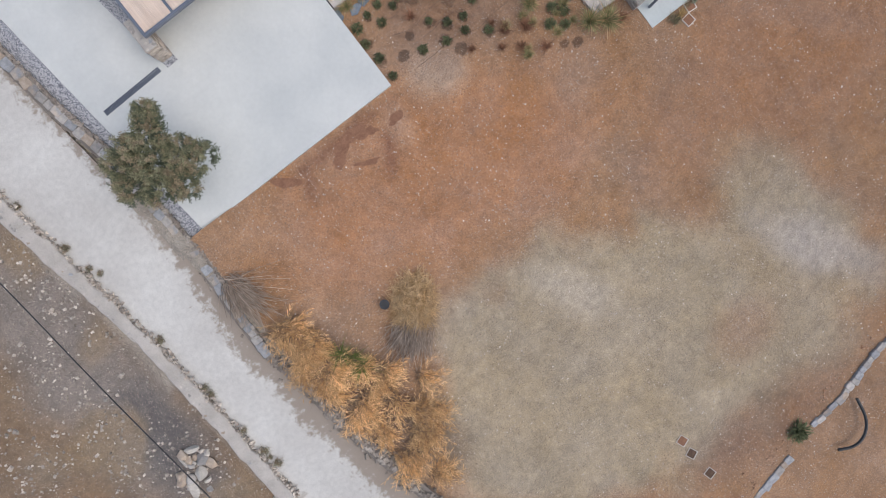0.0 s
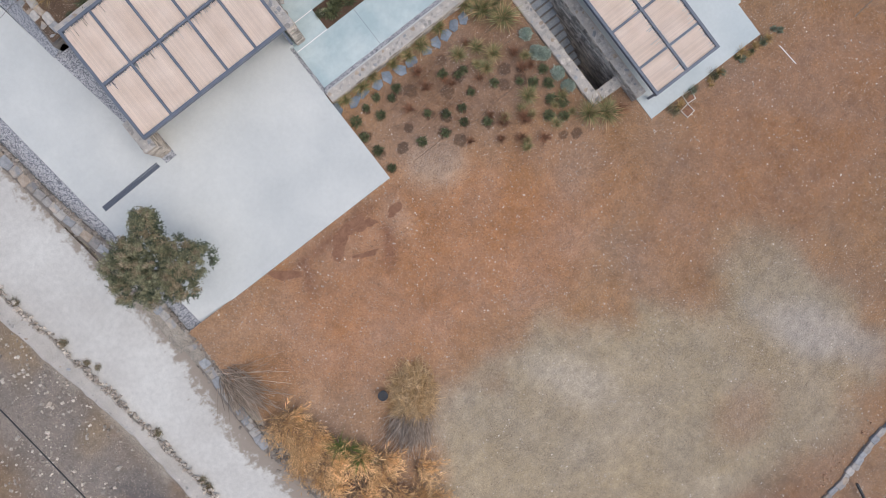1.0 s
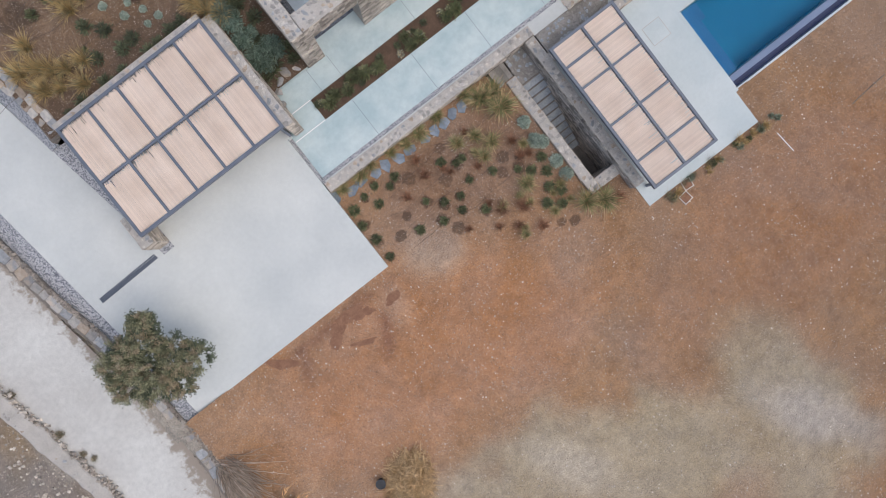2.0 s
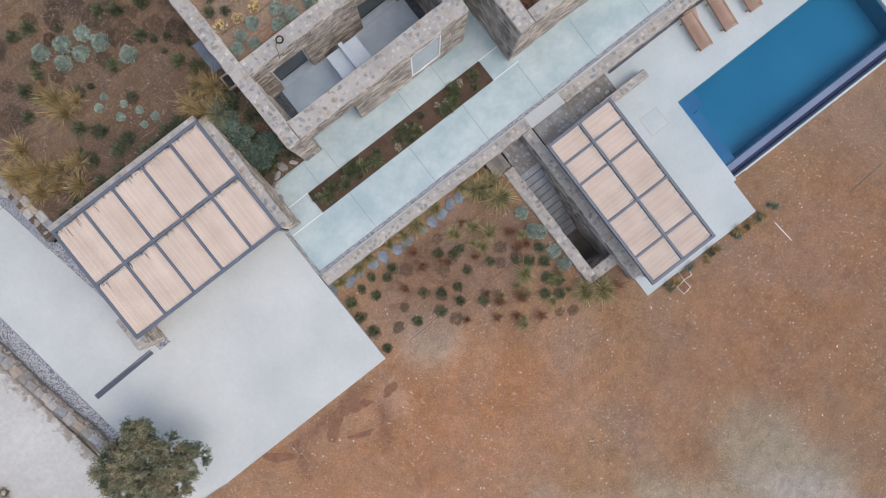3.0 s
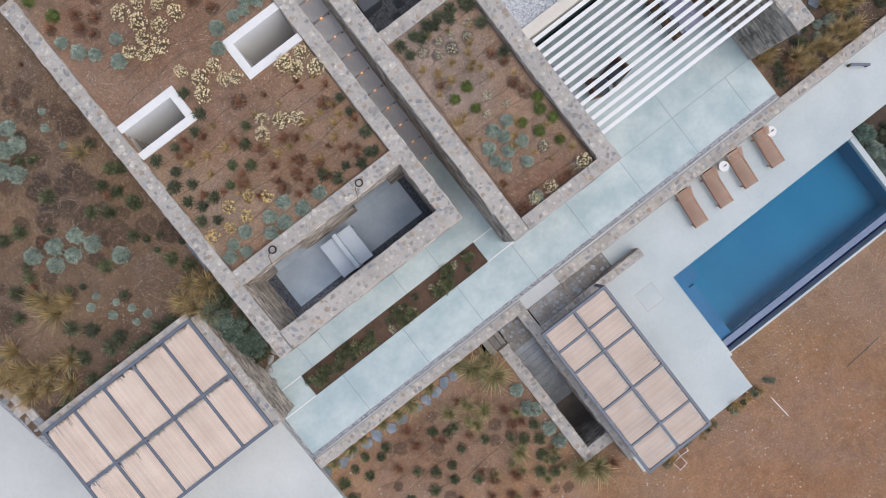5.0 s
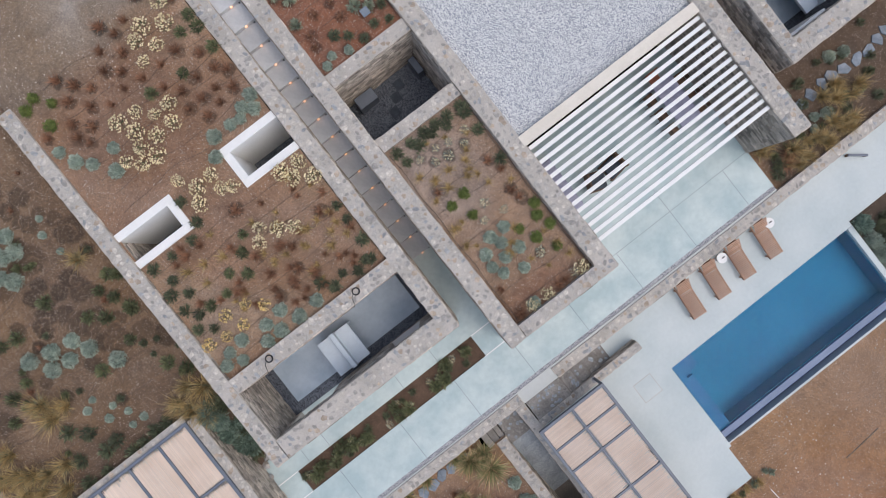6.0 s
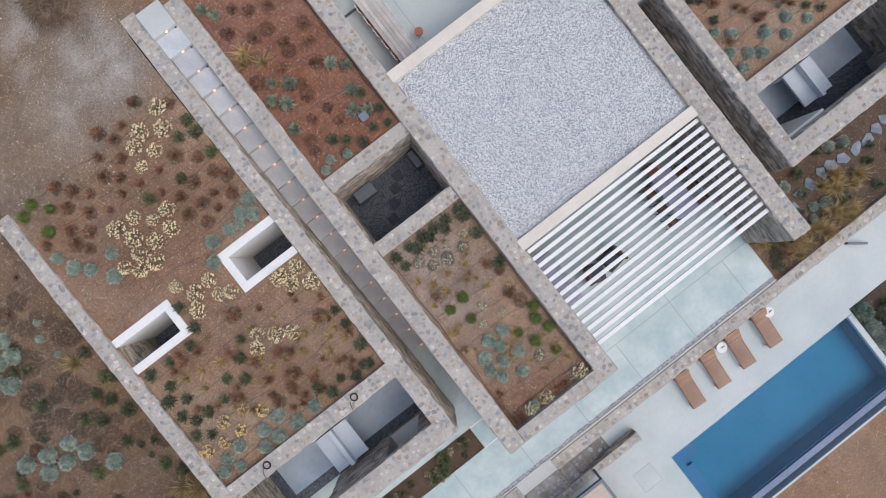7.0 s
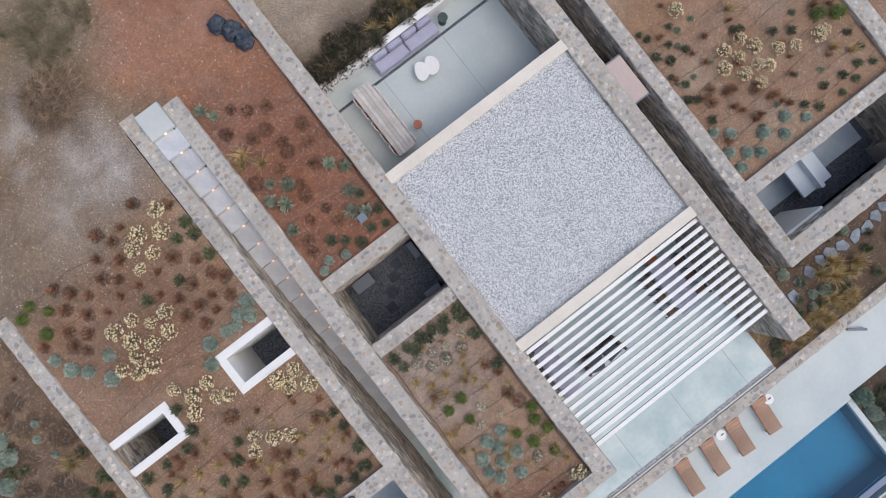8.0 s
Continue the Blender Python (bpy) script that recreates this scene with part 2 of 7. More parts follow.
def mottled(m):
    """Broad dusty and damp patches, crumbs and grit over a soil, by brightness and strength of colour."""
    nt = m.node_tree
    add, link = nt.nodes.new, nt.links.new
    b = nt.nodes["Principled BSDF"]
    base = b.inputs["Base Color"].links[0].from_socket
    co, hsv = add("ShaderNodeTexCoord"), add("ShaderNodeHueSaturation")
    value = None
    for scale, detail, rough, lo, hi, a, z in ((0.4, 9, 0.62, 0.34, 0.66, 0.90, 1.09), (3.2, 8, 0.75, 0.32, 0.68, 0.92, 1.08), (22.0, 5, 0.78, 0.32, 0.68, 0.64, 1.34), (60.0, 2, 0.6, 0.3, 0.7, 0.62, 1.34)):
        n, mr = add("ShaderNodeTexNoise"), add("ShaderNodeMapRange")
        n.inputs["Scale"].default_value, n.inputs["Detail"].default_value, n.inputs["Roughness"].default_value = scale, detail, rough
        mr.inputs[1].default_value, mr.inputs[2].default_value, mr.inputs[3].default_value, mr.inputs[4].default_value = lo, hi, a, z
        link(co.outputs["Object"], n.inputs["Vector"])
        link(n.outputs["Fac"], mr.inputs[0])
        if value is None:
            value = mr.outputs[0]
        else:
            mu = add("ShaderNodeMath")
            mu.operation = "MULTIPLY"
            link(value, mu.inputs[0])
            link(mr.outputs[0], mu.inputs[1])
            value = mu.outputs[0]
    shift, n, mr = add("ShaderNodeMapping"), add("ShaderNodeTexNoise"), add("ShaderNodeMapRange")
    shift.inputs["Location"].default_value = (31.0, 17.0, 5.0)
    n.inputs["Scale"].default_value, n.inputs["Detail"].default_value, n.inputs["Roughness"].default_value = 0.35, 8, 0.62
    mr.inputs[1].default_value, mr.inputs[2].default_value, mr.inputs[3].default_value, mr.inputs[4].default_value = 0.34, 0.66, 0.90, 1.10
    link(co.outputs["Object"], shift.inputs["Vector"])
    link(shift.outputs[0], n.inputs["Vector"])
    link(n.outputs["Fac"], mr.inputs[0])
    link(mr.outputs[0], hsv.inputs["Saturation"])
    link(value, hsv.inputs["Value"])
    link(base, hsv.inputs["Color"])
    link(hsv.outputs[0], b.inputs["Base Color"])


def lane_dirt(m):
    """Brown dirt washed over both edges of the lane, with ragged outlines, and faint cracks along it."""
    nt = m.node_tree
    add, link = nt.nodes.new, nt.links.new
    b = nt.nodes["Principled BSDF"]
    base = b.inputs["Base Color"].links[0].from_socket
    co, sep = add("ShaderNodeTexCoord"), add("ShaderNodeSeparateXYZ")
    link(co.outputs["Object"], sep.inputs[0])

    def calc(op, p, q):
        k = add("ShaderNodeMath")
        k.operation = op
        for i, v in enumerate((p, q)):
            if isinstance(v, float):
                k.inputs[i].default_value = v
            else:
                link(v, k.inputs[i])
        return k.outputs[0]
    across = calc("ADD", sep.outputs[0], calc("MULTIPLY", sep.outputs[1], 0.075))
    n1, n2 = add("ShaderNodeTexNoise"), add("ShaderNodeTexNoise")
    for n, sc, d in ((n1, 0.5, 3), (n2, 3.0, 8)):
        n.inputs["Scale"].default_value, n.inputs["Detail"].default_value, n.inputs["Roughness"].default_value = sc, d, 0.68
        link(co.outputs["Object"], n.inputs["Vector"])
    ragged = calc("ADD", calc("MULTIPLY", n1.outputs["Fac"], 1.0), calc("MULTIPLY", n2.outputs["Fac"], 2.6))
    south = add("ShaderNodeMapRange")
    south.inputs[1].default_value, south.inputs[2].default_value, south.inputs[3].default_value, south.inputs[4].default_value = 7.0, 1.0, 0.0, 1.15
    link(sep.outputs[1], south.inputs[0])
    right = calc("ADD", calc("ADD", across, 9.0 - 1.8 - 0.3), calc("ADD", ragged, south.outputs[0]))
    left = calc("ADD", calc("MULTIPLY", calc("ADD", across, 11.95), -1.0), calc("SUBTRACT", ragged, 1.9))
    for edge, wide, most, colour in ((right, 0.42, 0.8, (0.245, 0.19, 0.14)), (left, 0.5, 0.75, (0.25, 0.205, 0.155))):
        mr, mix = add("ShaderNodeMapRange"), add("ShaderNodeMix")
        mr.inputs[1].default_value, mr.inputs[2].default_value, mr.inputs[4].default_value = 0.0, wide, most
        link(edge, mr.inputs[0])
        mix.data_type = "RGBA"
        mix.inputs["B"].default_value = (*colour, 1)
        link(mr.outputs[0], mix.inputs["Factor"])
        link(base, mix.inputs["A"])
        base = mix.outputs["Result"]
    link(base, b.inputs["Base Color"])


mottled(SOIL)
lane_dirt(ROAD)
speckled(SOIL, 17.0, 0.018, (0.40, 0.33, 0.27))
speckled(SOIL, 30.0, 0.05, (0.46, 0.385, 0.31))
speckled(SOIL, 44.0, 0.06, (0.50, 0.43, 0.36))
speckled(SOIL, 23.0, 0.035, (0.13, 0.088, 0.06))
ROOFGRAVEL = pebbled(material("white_roof_gravel", (0.6, 0.6, 0.6), (0.7, 0.7, 0.7), 0.9), 34.0, (0.22, 0.24, 0.28), (0.77, 0.77, 0.75))
pebbled(GRAVEL, 27.0, (0.14, 0.15, 0.17), (0.50, 0.50, 0.51))
pebbled(DARKGRAVEL, 27.0, (0.035, 0.043, 0.058), (0.17, 0.188, 0.22))


def water_material():
    m = bpy.data.materials.new("pool_water")
    m.use_nodes = True
    nt = m.node_tree
    nt.nodes.remove(nt.nodes["Principled BSDF"])
    add, link = nt.nodes.new, nt.links.new
    clear, gloss, fres, mix = add("ShaderNodeBsdfTransparent"), add("ShaderNodeBsdfGlossy"), add("ShaderNodeFresnel"), add("ShaderNodeMixShader")
    clear.inputs[0].default_value = (0.62, 0.90, 1.0, 1)
    gloss.inputs["Roughness"].default_value = 0.05
    fres.inputs[0].default_value = 1.15
    link(fres.outputs[0], mix.inputs[0])
    link(clear.outputs[0], mix.inputs[1])
    link(gloss.outputs[0], mix.inputs[2])
    link(mix.outputs[0], nt.nodes["Material Output"].inputs[0])
    return m


WATER = water_material()


def lamp_material():
    m = bpy.data.materials.new("warm_lamp")
    m.use_nodes = True
    b = m.node_tree.nodes["Principled BSDF"]
    b.inputs["Emission Color"].default_value, b.inputs["Emission Strength"].default_value = (1.0, 0.36, 0.10, 1), 1.5
    return m


LAMP = lamp_material()

# ---------------------------------------------------------------- building helpers


def box(bm, x0, x1, y0, y1, z0, z1):
    v = [bm.verts.new((x, y, z)) for z in (z0, z1) for x, y in ((x0, y0), (x1, y0), (x1, y1), (x0, y1))]
    for f in ((3, 2, 1, 0), (4, 5, 6, 7), (0, 1, 5, 4), (1, 2, 6, 5), (2, 3, 7, 6), (3, 0, 4, 7)):
        bm.faces.new([v[k] for k in f])


def boxes(*rows, bevel=0.0):
    bm = bmesh.new()
    for r in rows:
        box(bm, *r)
    if bevel:
        bmesh.ops.bevel(bm, geom=bm.edges[:], offset=bevel, segments=1, affect="EDGES")
    return bm


def part(name, bm, mat, parent=None, label=""):
    """Links a bmesh as one mesh object, under a thing or a part if one is given."""
    me = bpy.data.meshes.new(name)
    bm.to_mesh(me)
    bm.free()
    me.materials.append(mat)
    ob = new(name, me)
    if parent is not None:
        ob.parent = parent
    if label:
        ob["label"] = label
    return ob


def raw(name, verts, faces, mat, parent=None, label=""):
    me = bpy.data.meshes.new(name)
    me.from_pydata(verts, [], faces)
    me.materials.append(mat)
    ob = new(name, me)
    if parent is not None:
        ob.parent = parent
    if label:
        ob["label"] = label
    return ob


def empty(name, x, y, z, label, category, group="", turn=0.0):
    ob = new(name)
    ob.matrix_basis = pose(x, y, z, 0, 0, turn)
    return tagged(ob, label, category, group)


def tube(bm, points, r, sides=6, closed=False):
    """A round bar along the points; r: one radius, or one for each point."""
    rings = []
    n = len(points)
    for k, p in enumerate(points):
        p = Vector(p)
        a, b = Vector(points[max(k - 1, 0)]), Vector(points[min(k + 1, n - 1)])
        if closed:
            a, b = Vector(points[k - 1]), Vector(points[(k + 1) % n])
        d = (b - a).normalized()
        s = d.cross(Vector((0, 0, 1)))
        s = s.normalized() if s.length > 1e-4 else Vector((1, 0, 0))
        u = s.cross(d)
        rad = r[k] if isinstance(r, (list, tuple)) else r
        rings.append([bm.verts.new(p + rad * (math.cos(t) * s + math.sin(t) * u)) for t in np.arange(sides) * 2 * math.pi / sides])
    for k in range(n if closed else n - 1):
        A, B = rings[k], rings[(k + 1) % n]
        for j in range(sides):
            bm.faces.new((A[j], A[(j + 1) % sides], B[(j + 1) % sides], B[j]))
    if not closed:
        bm.faces.new(rings[0][::-1])
        bm.faces.new(rings[-1])


def stone_mesh(seed, r, h, mat=None):
    """A flat, uneven stone with chamfered rim."""
    rnd = random.Random(seed)
    n = rnd.choice((4, 5, 5, 6))
    low, top = [], []
    sx, sy = rnd.uniform(0.8, 1.3), rnd.uniform(0.7, 1.0)
    for k in range(n):
        a = 2 * math.pi * (k + rnd.uniform(-0.3, 0.3)) / n
        q = r * rnd.uniform(0.72, 1.2)
        low.append((q * sx * math.cos(a), q * sy * math.sin(a), -0.02))
        top.append((0.86 * q * sx * math.cos(a), 0.86 * q * sy * math.sin(a), h * rnd.uniform(0.75, 1.1)))
    me = bpy.data.meshes.new("stone")
    me.from_pydata(low + top, [], [tuple(range(n, 2 * n))] + [(k, (k + 1) % n, n + (k + 1) % n, n + k) for k in range(n)])
    me.materials.append(mat or STONE)
    return me


STONES = [stone_mesh(k, 0.118, 0.012, (STONE, STONE, CREAMSTONE, STONE, TANSTONE, STONE, BLUESTONE, STONE, CREAMSTONE)[k % 9]) for k in range(27)]
DARKSTONES = [stone_mesh(60 + k, 0.118, 0.012, (DARKSTEP, PITSTEP)[k % 2]) for k in range(8)]
PILE = random.Random(7)


def top_stones(owner, x0, x1, y0, y1, z, pitch=0.21, fill=0.93, kinds=None):
    """Flat stones set in the mortar on top of a wall, each an object of its own."""
    nx, ny = max(1, round((x1 - x0) / pitch)), max(1, round((y1 - y0) / pitch))
    for i in range(nx):
        for j in range(ny):
            if PILE.random() > fill:
                continue
            ob = new("stone", PILE.choice(kinds or STONES))
            ob.parent = owner
            s = PILE.uniform(0.6, 1.2)
            m = 0.085 * s + 0.02
            x = min(max(x0 + (i + 0.5 + PILE.uniform(-0.35, 0.35)) * (x1 - x0) / nx, x0 + m), x1 - m)
            y = min(max(y0 + (j + 0.5 + PILE.uniform(-0.35, 0.35)) * (y1 - y0) / ny, y0 + m), y1 - m)
            ob.matrix_basis = pose(x, y, z, 0, 0, PILE.uniform(0, 360)) @ Matrix.Diagonal((s, s, 1, 1))


def face_stones(verts, faces, axis, at, out, a0, a1, z0, z1, hole=None):
    """Courses of thin stones on an upright face. axis: the axis that the face is square to; out: +1 or -1; hole: (a0, a1, z0, z1)."""
    z = z0
    while z < z1 - 0.03:
        h = min(PILE.uniform(0.07, 0.15), z1 - z)
        a = a0
        while a < a1 - 0.03:
            w = min(PILE.uniform(0.14, 0.42), a1 - a)
            if not (hole and a + w > hole[0] and a < hole[1] and z + h > hole[2] and z < hole[3]):
                d = PILE.uniform(0.012, 0.04)
                g = 0.009
                k = len(verts)
                for p, q, e in ((a + g, z + g, 0), (a + w - g, z + g, 0), (a + w - g, z + h - g, 0), (a + g, z + h - g, 0),
                                (a + 2 * g, z + 2 * g, d), (a + w - 2 * g, z + 2 * g, d), (a + w - 2 * g, z + h - 2 * g, d), (a + 2 * g, z + h - 2 * g, d)):
                    verts.append((at + out * e, p, q) if axis == "x" else (p, at + out * e, q))
                turn = (out > 0) == (axis == "x")
                for f in ((4, 5, 6, 7), (0, 1, 5, 4), (1, 2, 6, 5), (2, 3, 7, 6), (3, 0, 4, 7)):
                    faces.append(tuple(k + n for n in (f if turn else f[::-1])))
            a += w
        z += h


def stone_wall(name, x0, x1, y0, y1, z0, z1, sides="NSEW", label="", holes=(), skin=None, pitch=0.21, fill=0.93):
    """A wall of field stone in mortar. holes: (side-wise from, to, low, high) openings right through, along its long axis.
    skin: lowest z of the faces that show."""
    along_x = x1 - x0 > y1 - y0
    rows = []
    if holes:
        cuts = sorted(holes)
        a = x0 if along_x else y0
        end = x1 if along_x else y1
        for h0, h1, low, high in cuts:
            rows.append((a, h0, z0, z1 - 0.0))
            if low > z0:
                rows.append((h0, h1, z0, low))
            if high < z1:
                rows.append((h0, h1, high, z1))
            a = h1
        rows.append((a, end, z0, z1))
        rows = [(p, q, y0, y1, r, s) if along_x else (x0, x1, p, q, r, s) for p, q, r, s in rows]
    else:
        rows = [(x0, x1, y0, y1, z0, z1)]
    wall = part(name, boxes(*rows), MORTAR)
    tagged(wall, label or "field stone wall with pale mortar and flat stone top", "wall", kind="structure")
    verts, faces = [], []
    low = z0 if skin is None else skin
    for side in sides:
        axis, at, out, a0, a1 = {"N": ("y", y1, 1, x0, x1), "S": ("y", y0, -1, x0, x1), "E": ("x", x1, 1, y0, y1), "W": ("x", x0, -1, y0, y1)}[side]
        long_side = (axis == "y") == along_x
        if holes and long_side:
            done = a0
            for h0, h1, hl, hh in sorted(holes):
                face_stones(verts, faces, axis, at, out, done, h0, low, z1 - 0.01)
                face_stones(verts, faces, axis, at, out, h0, h1, low, hl) if hl > low else None
                face_stones(verts, faces, axis, at, out, h0, h1, hh, z1 - 0.01) if hh < z1 else None
                done = h1
            face_stones(verts, faces, axis, at, out, done, a1, low, z1 - 0.01)
        else:
            face_stones(verts, faces, axis, at, out, a0, a1, low, z1 - 0.01)
    if verts:
        tagged(raw("face_stones", verts, faces, FACE, wall, "coursed brown and grey walling stones"), kind="stuff")
    top_stones(wall, x0, x1, y0, y1, z1, pitch, fill)
    return wall

# ---------------------------------------------------------------- ground
TERRACE, DECKZ, TOP = 0.25, -0.45, 3.45


def smooth(a, b, x):
    t = min(max((x - a) / (b - a), 0.0), 1.0)
    return t * t * (3 - 2 * t)


def road_z(y):
    return 0.05 + 0.09 * (y - 3.3)


def slab_z(x, y):
    return 0.01 - 0.03 * (x - 2.2) + 0.07 * (y - 5.7)


def ground_z(x, y):
    """Height of the bare ground."""
    lane = x + 0.075 * (y - 4)
    if lane < -13.2:
        return -0.15 + 0.075 * y - 0.02 * (x + 13) + 0.12 * noise.noise((x * 0.35, y * 0.35, 3))
    if lane < -8.7:
        return road_z(y)
    if 18.2 < x < 27.0 and y > 25.0:
        return 1.35 + 1.6 * smooth(30.5, 32.0, y + 0.35 * noise.noise((x * 0.9, y * 0.9, 2)))
    if x > 4.9 and (y > 14.0 or (14.2 < x < 18.2 and y > 12.4)):
        if 14.2 < x < 18.2:
            return 3.22 + 0.01 * (y - 24)
        return 3.28 + 0.012 * (y - 20) + 0.02 * noise.noise((x * 0.8, y * 0.8, 1))
    if y > 17.2:
        return 2.05 + 0.125 * (min(y, 29) - 19) + 0.04 * noise.noise((x * 0.6, y * 0.6, 1))
    if 2.4 < x <= 4.9 and y > 13.9:
        return 0.35 + 1.7 * smooth(14.0, 17.4, y)
    if x > 26.3 and y > 8:
        return 0.15 + 0.02 * (y - 10)
    rise = 0.085 * y if y < 0 else 0.012 * y
    edge = 0.34 * smooth(6.5, -1.5, x) * smooth(1.0, 7.0, y)
    west = 0.35 * smooth(-4.0, -8.0, x) * smooth(-9.0, 2.0, y)
    return -0.36 + rise - 0.012 * x + edge + west + 0.03 * noise.noise((x * 0.5, y * 0.5, 0))


RED, BROWN, GREYS, DARKS = (0.382, 0.198, 0.105), (0.33, 0.197, 0.112), (0.357, 0.288, 0.196), (0.135, 0.086, 0.053)


def blob(x, y, cx, cy, rx, ry, soft=0.35, turn=0.0):
    c, s = math.cos(turn), math.sin(turn)
    u, v = c * (x - cx) + s * (y - cy), -s * (x - cx) + c * (y - cy)
    d = math.hypot(u / rx, v / ry) + 0.28 * noise.fractal((x * 0.35, y * 0.35, 5), 1.0, 2.0, 4)
    return smooth(1 + soft, 1 - soft, d)


def soil_colour(x, y):
    col = Vector(BROWN)

    def to(c, f):
        nonlocal col
        col = col.lerp(Vector(c), min(max(f, 0), 1))
    if x + 0.075 * (y - 4) < -13.0:
        col = Vector((0.215, 0.148, 0.092))
        to((0.235, 0.20, 0.168), blob(x, y, -15.0, 4.0, 2.2, 9.0, 0.5))
        to((0.115, 0.105, 0.10), 0.8 * blob(x, y, -14.4, -0.5, 1.3, 3.2, 0.5))
        to((0.27, 0.20, 0.125), 0.7 * smooth(0.0, 0.35, noise.noise((x * 0.4, y * 0.4, 9))))
    elif x < 4.9 and y > 12.3:
        col = Vector((0.185, 0.117, 0.068))
        to(DARKS, 0.6 * smooth(-0.15, 0.3, noise.fractal((x * 0.3, y * 0.3, 2), 1.0, 2.0, 3)))
        to((0.105, 0.07, 0.048), 0.8 * smooth(20.5, 17.5, y))
        to((0.32, 0.27, 0.22), blob(x, y, 3.0, 33.5, 4.0, 3.0))
    elif x > 4.9 and (y > 14.0 or (14.2 < x < 18.2 and y > 12.4)):
        if 14.3 < x < 18.1:
            col = Vector((0.235, 0.105, 0.062)) if y > 23 else Vector((0.30, 0.20, 0.135))
            to((0.20, 0.085, 0.05), 0.5 * blob(x, y, 15.8, 13.3, 1.5, 0.6, 0.6))
            to((0.36, 0.30, 0.26), 0.45 * blob(x, y, 15.8, 18.6, 1.4, 1.8))
            to((0.33, 0.165, 0.10), 0.8 * smooth(29.5, 33.5, y))
        elif 18 < x < 27 and y > 25:
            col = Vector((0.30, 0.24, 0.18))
            # near-black ground paints in the shade under the shrubs behind the patio
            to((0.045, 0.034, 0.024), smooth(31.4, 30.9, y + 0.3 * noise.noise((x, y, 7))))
        else:
            col = Vector((0.285, 0.175, 0.11))
            to((0.34, 0.245, 0.17), 0.7 * smooth(0, 0.4, noise.noise((x * 0.4, y * 0.4, 6))))
            to((0.215, 0.12, 0.075), 0.6 * blob(x, y, 8.0, 25.0, 3.0, 4.0, 0.6))
            to((0.215, 0.155, 0.105), smooth(28.5, 30.5, y + 0.35 * (12 - x) * 0.3))
            to((0.40, 0.365, 0.33), 0.75 * blob(x, y, 10.9, 32.4, 1.1, 1.7, 0.6))
            to((0.30, 0.25, 0.20), 0.6 * blob(x, y, 8.8, 31.2, 1.0, 1.6, 0.6))
            to((0.44, 0.405, 0.37), 0.5 * smooth(30.0, 31.6, y) * smooth(0.12, 0.45, noise.fractal((x * 0.5, y * 0.5, 21), 1.0, 2.0, 5)))
            to((0.17, 0.115, 0.07), 0.55 * smooth(29, 31, y) * smooth(0.05, 0.35, noise.fractal((x * 0.7, y * 0.7, 12), 1.0, 2.0, 4)))
            to((0.33, 0.165, 0.10), blob(x, y, 15.4, 34.5, 2.6, 2.2, 0.5))
            to((0.20, 0.155, 0.095), 0.8 * blob(x, y, 12.0, 37.0, 2.5, 1.8, 0.5))
    else:
        to(RED, 0.95 * blob(x, y, 1.5, 1.8, 7.5, 3.8, 0.45, -0.25))
        to((0.335, 0.18, 0.10), 0.8 * blob(x, y, 18.0, -3.5, 8.0, 4.0, 0.5))
        to(GREYS, blob(x, y, 2.0, -9.6, 8.5, 6.2, 0.2, -0.35))
        to(GREYS, 0.9 * blob(x, y, 9.5, -11.6, 6.0, 4.6, 0.25, -0.3))
        to(GREYS, 0.8 * blob(x, y, 12.6, -8.4, 2.0, 3.2, 0.4))
        to((0.33, 0.205, 0.135), 0.55 * blob(x, y, 8.4, -12.2, 1.6, 1.2, 0.6))
        to((0.44, 0.38, 0.30), 0.75 * blob(x, y, 3.2, -6.0, 0.9, 2.1, 0.7, 0.5))
        to((0.45, 0.40, 0.35), 0.7 * blob(x, y, 13.2, -11.4, 1.0, 3.2, 0.6, 0.6))
        to((0.44, 0.34, 0.255), 0.8 * blob(x, y, 4.3, 5.2, 1.2, 1.1, 0.6))
        to((0.225, 0.135, 0.085), 0.75 * blob(x, y, 7.2, 7.0, 3.6, 2.2, 0.5))
        # brown earth darkened beneath the reeds, with their shading put into the colour
        to((0.12, 0.075, 0.05), 0.85 * blob(x, y, -6.6, -4.0, 1.5, 4.6, 0.4, 0.25))
        to((0.20, 0.10, 0.06), 0.8 * blob(x, y, -0.9, 5.2, 2.6, 0.35, 0.6, 0.05))
        to((0.21, 0.105, 0.065), 0.8 * blob(x, y, 0.9, 4.1, 0.5, 0.35, 0.5))
        to((0.21, 0.105, 0.065), 0.8 * blob(x, y, 0.4, 3.3, 0.35, 0.7, 0.5, -0.7))
        to((0.21, 0.105, 0.065), 0.7 * blob(x, y, -2.9, 4.6, 0.3, 0.8, 0.5, -0.3))
        to((0.44, 0.29, 0.20), 0.6 * blob(x, y, 1.6, 4.2, 0.5, 0.9, 0.6))
        to((0.19, 0.11, 0.07), 0.6 * blob(x, y, 6.5, -16.5, 4.0, 1.3, 0.6))
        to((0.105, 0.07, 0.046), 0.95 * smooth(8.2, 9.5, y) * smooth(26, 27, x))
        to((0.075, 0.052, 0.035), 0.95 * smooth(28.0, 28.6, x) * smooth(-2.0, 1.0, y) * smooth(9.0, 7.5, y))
        col *= 1 - 0.13 * smooth(3, 14, x)
        if x < -8:
            col = Vector((0.33, 0.29, 0.235))
    k = 1.0 + 0.12 * noise.fractal((x * 0.9, y * 0.9, 8), 1.0, 2.0, 4)
    return (col.x * k, col.y * k, col.z * k, 1.0)


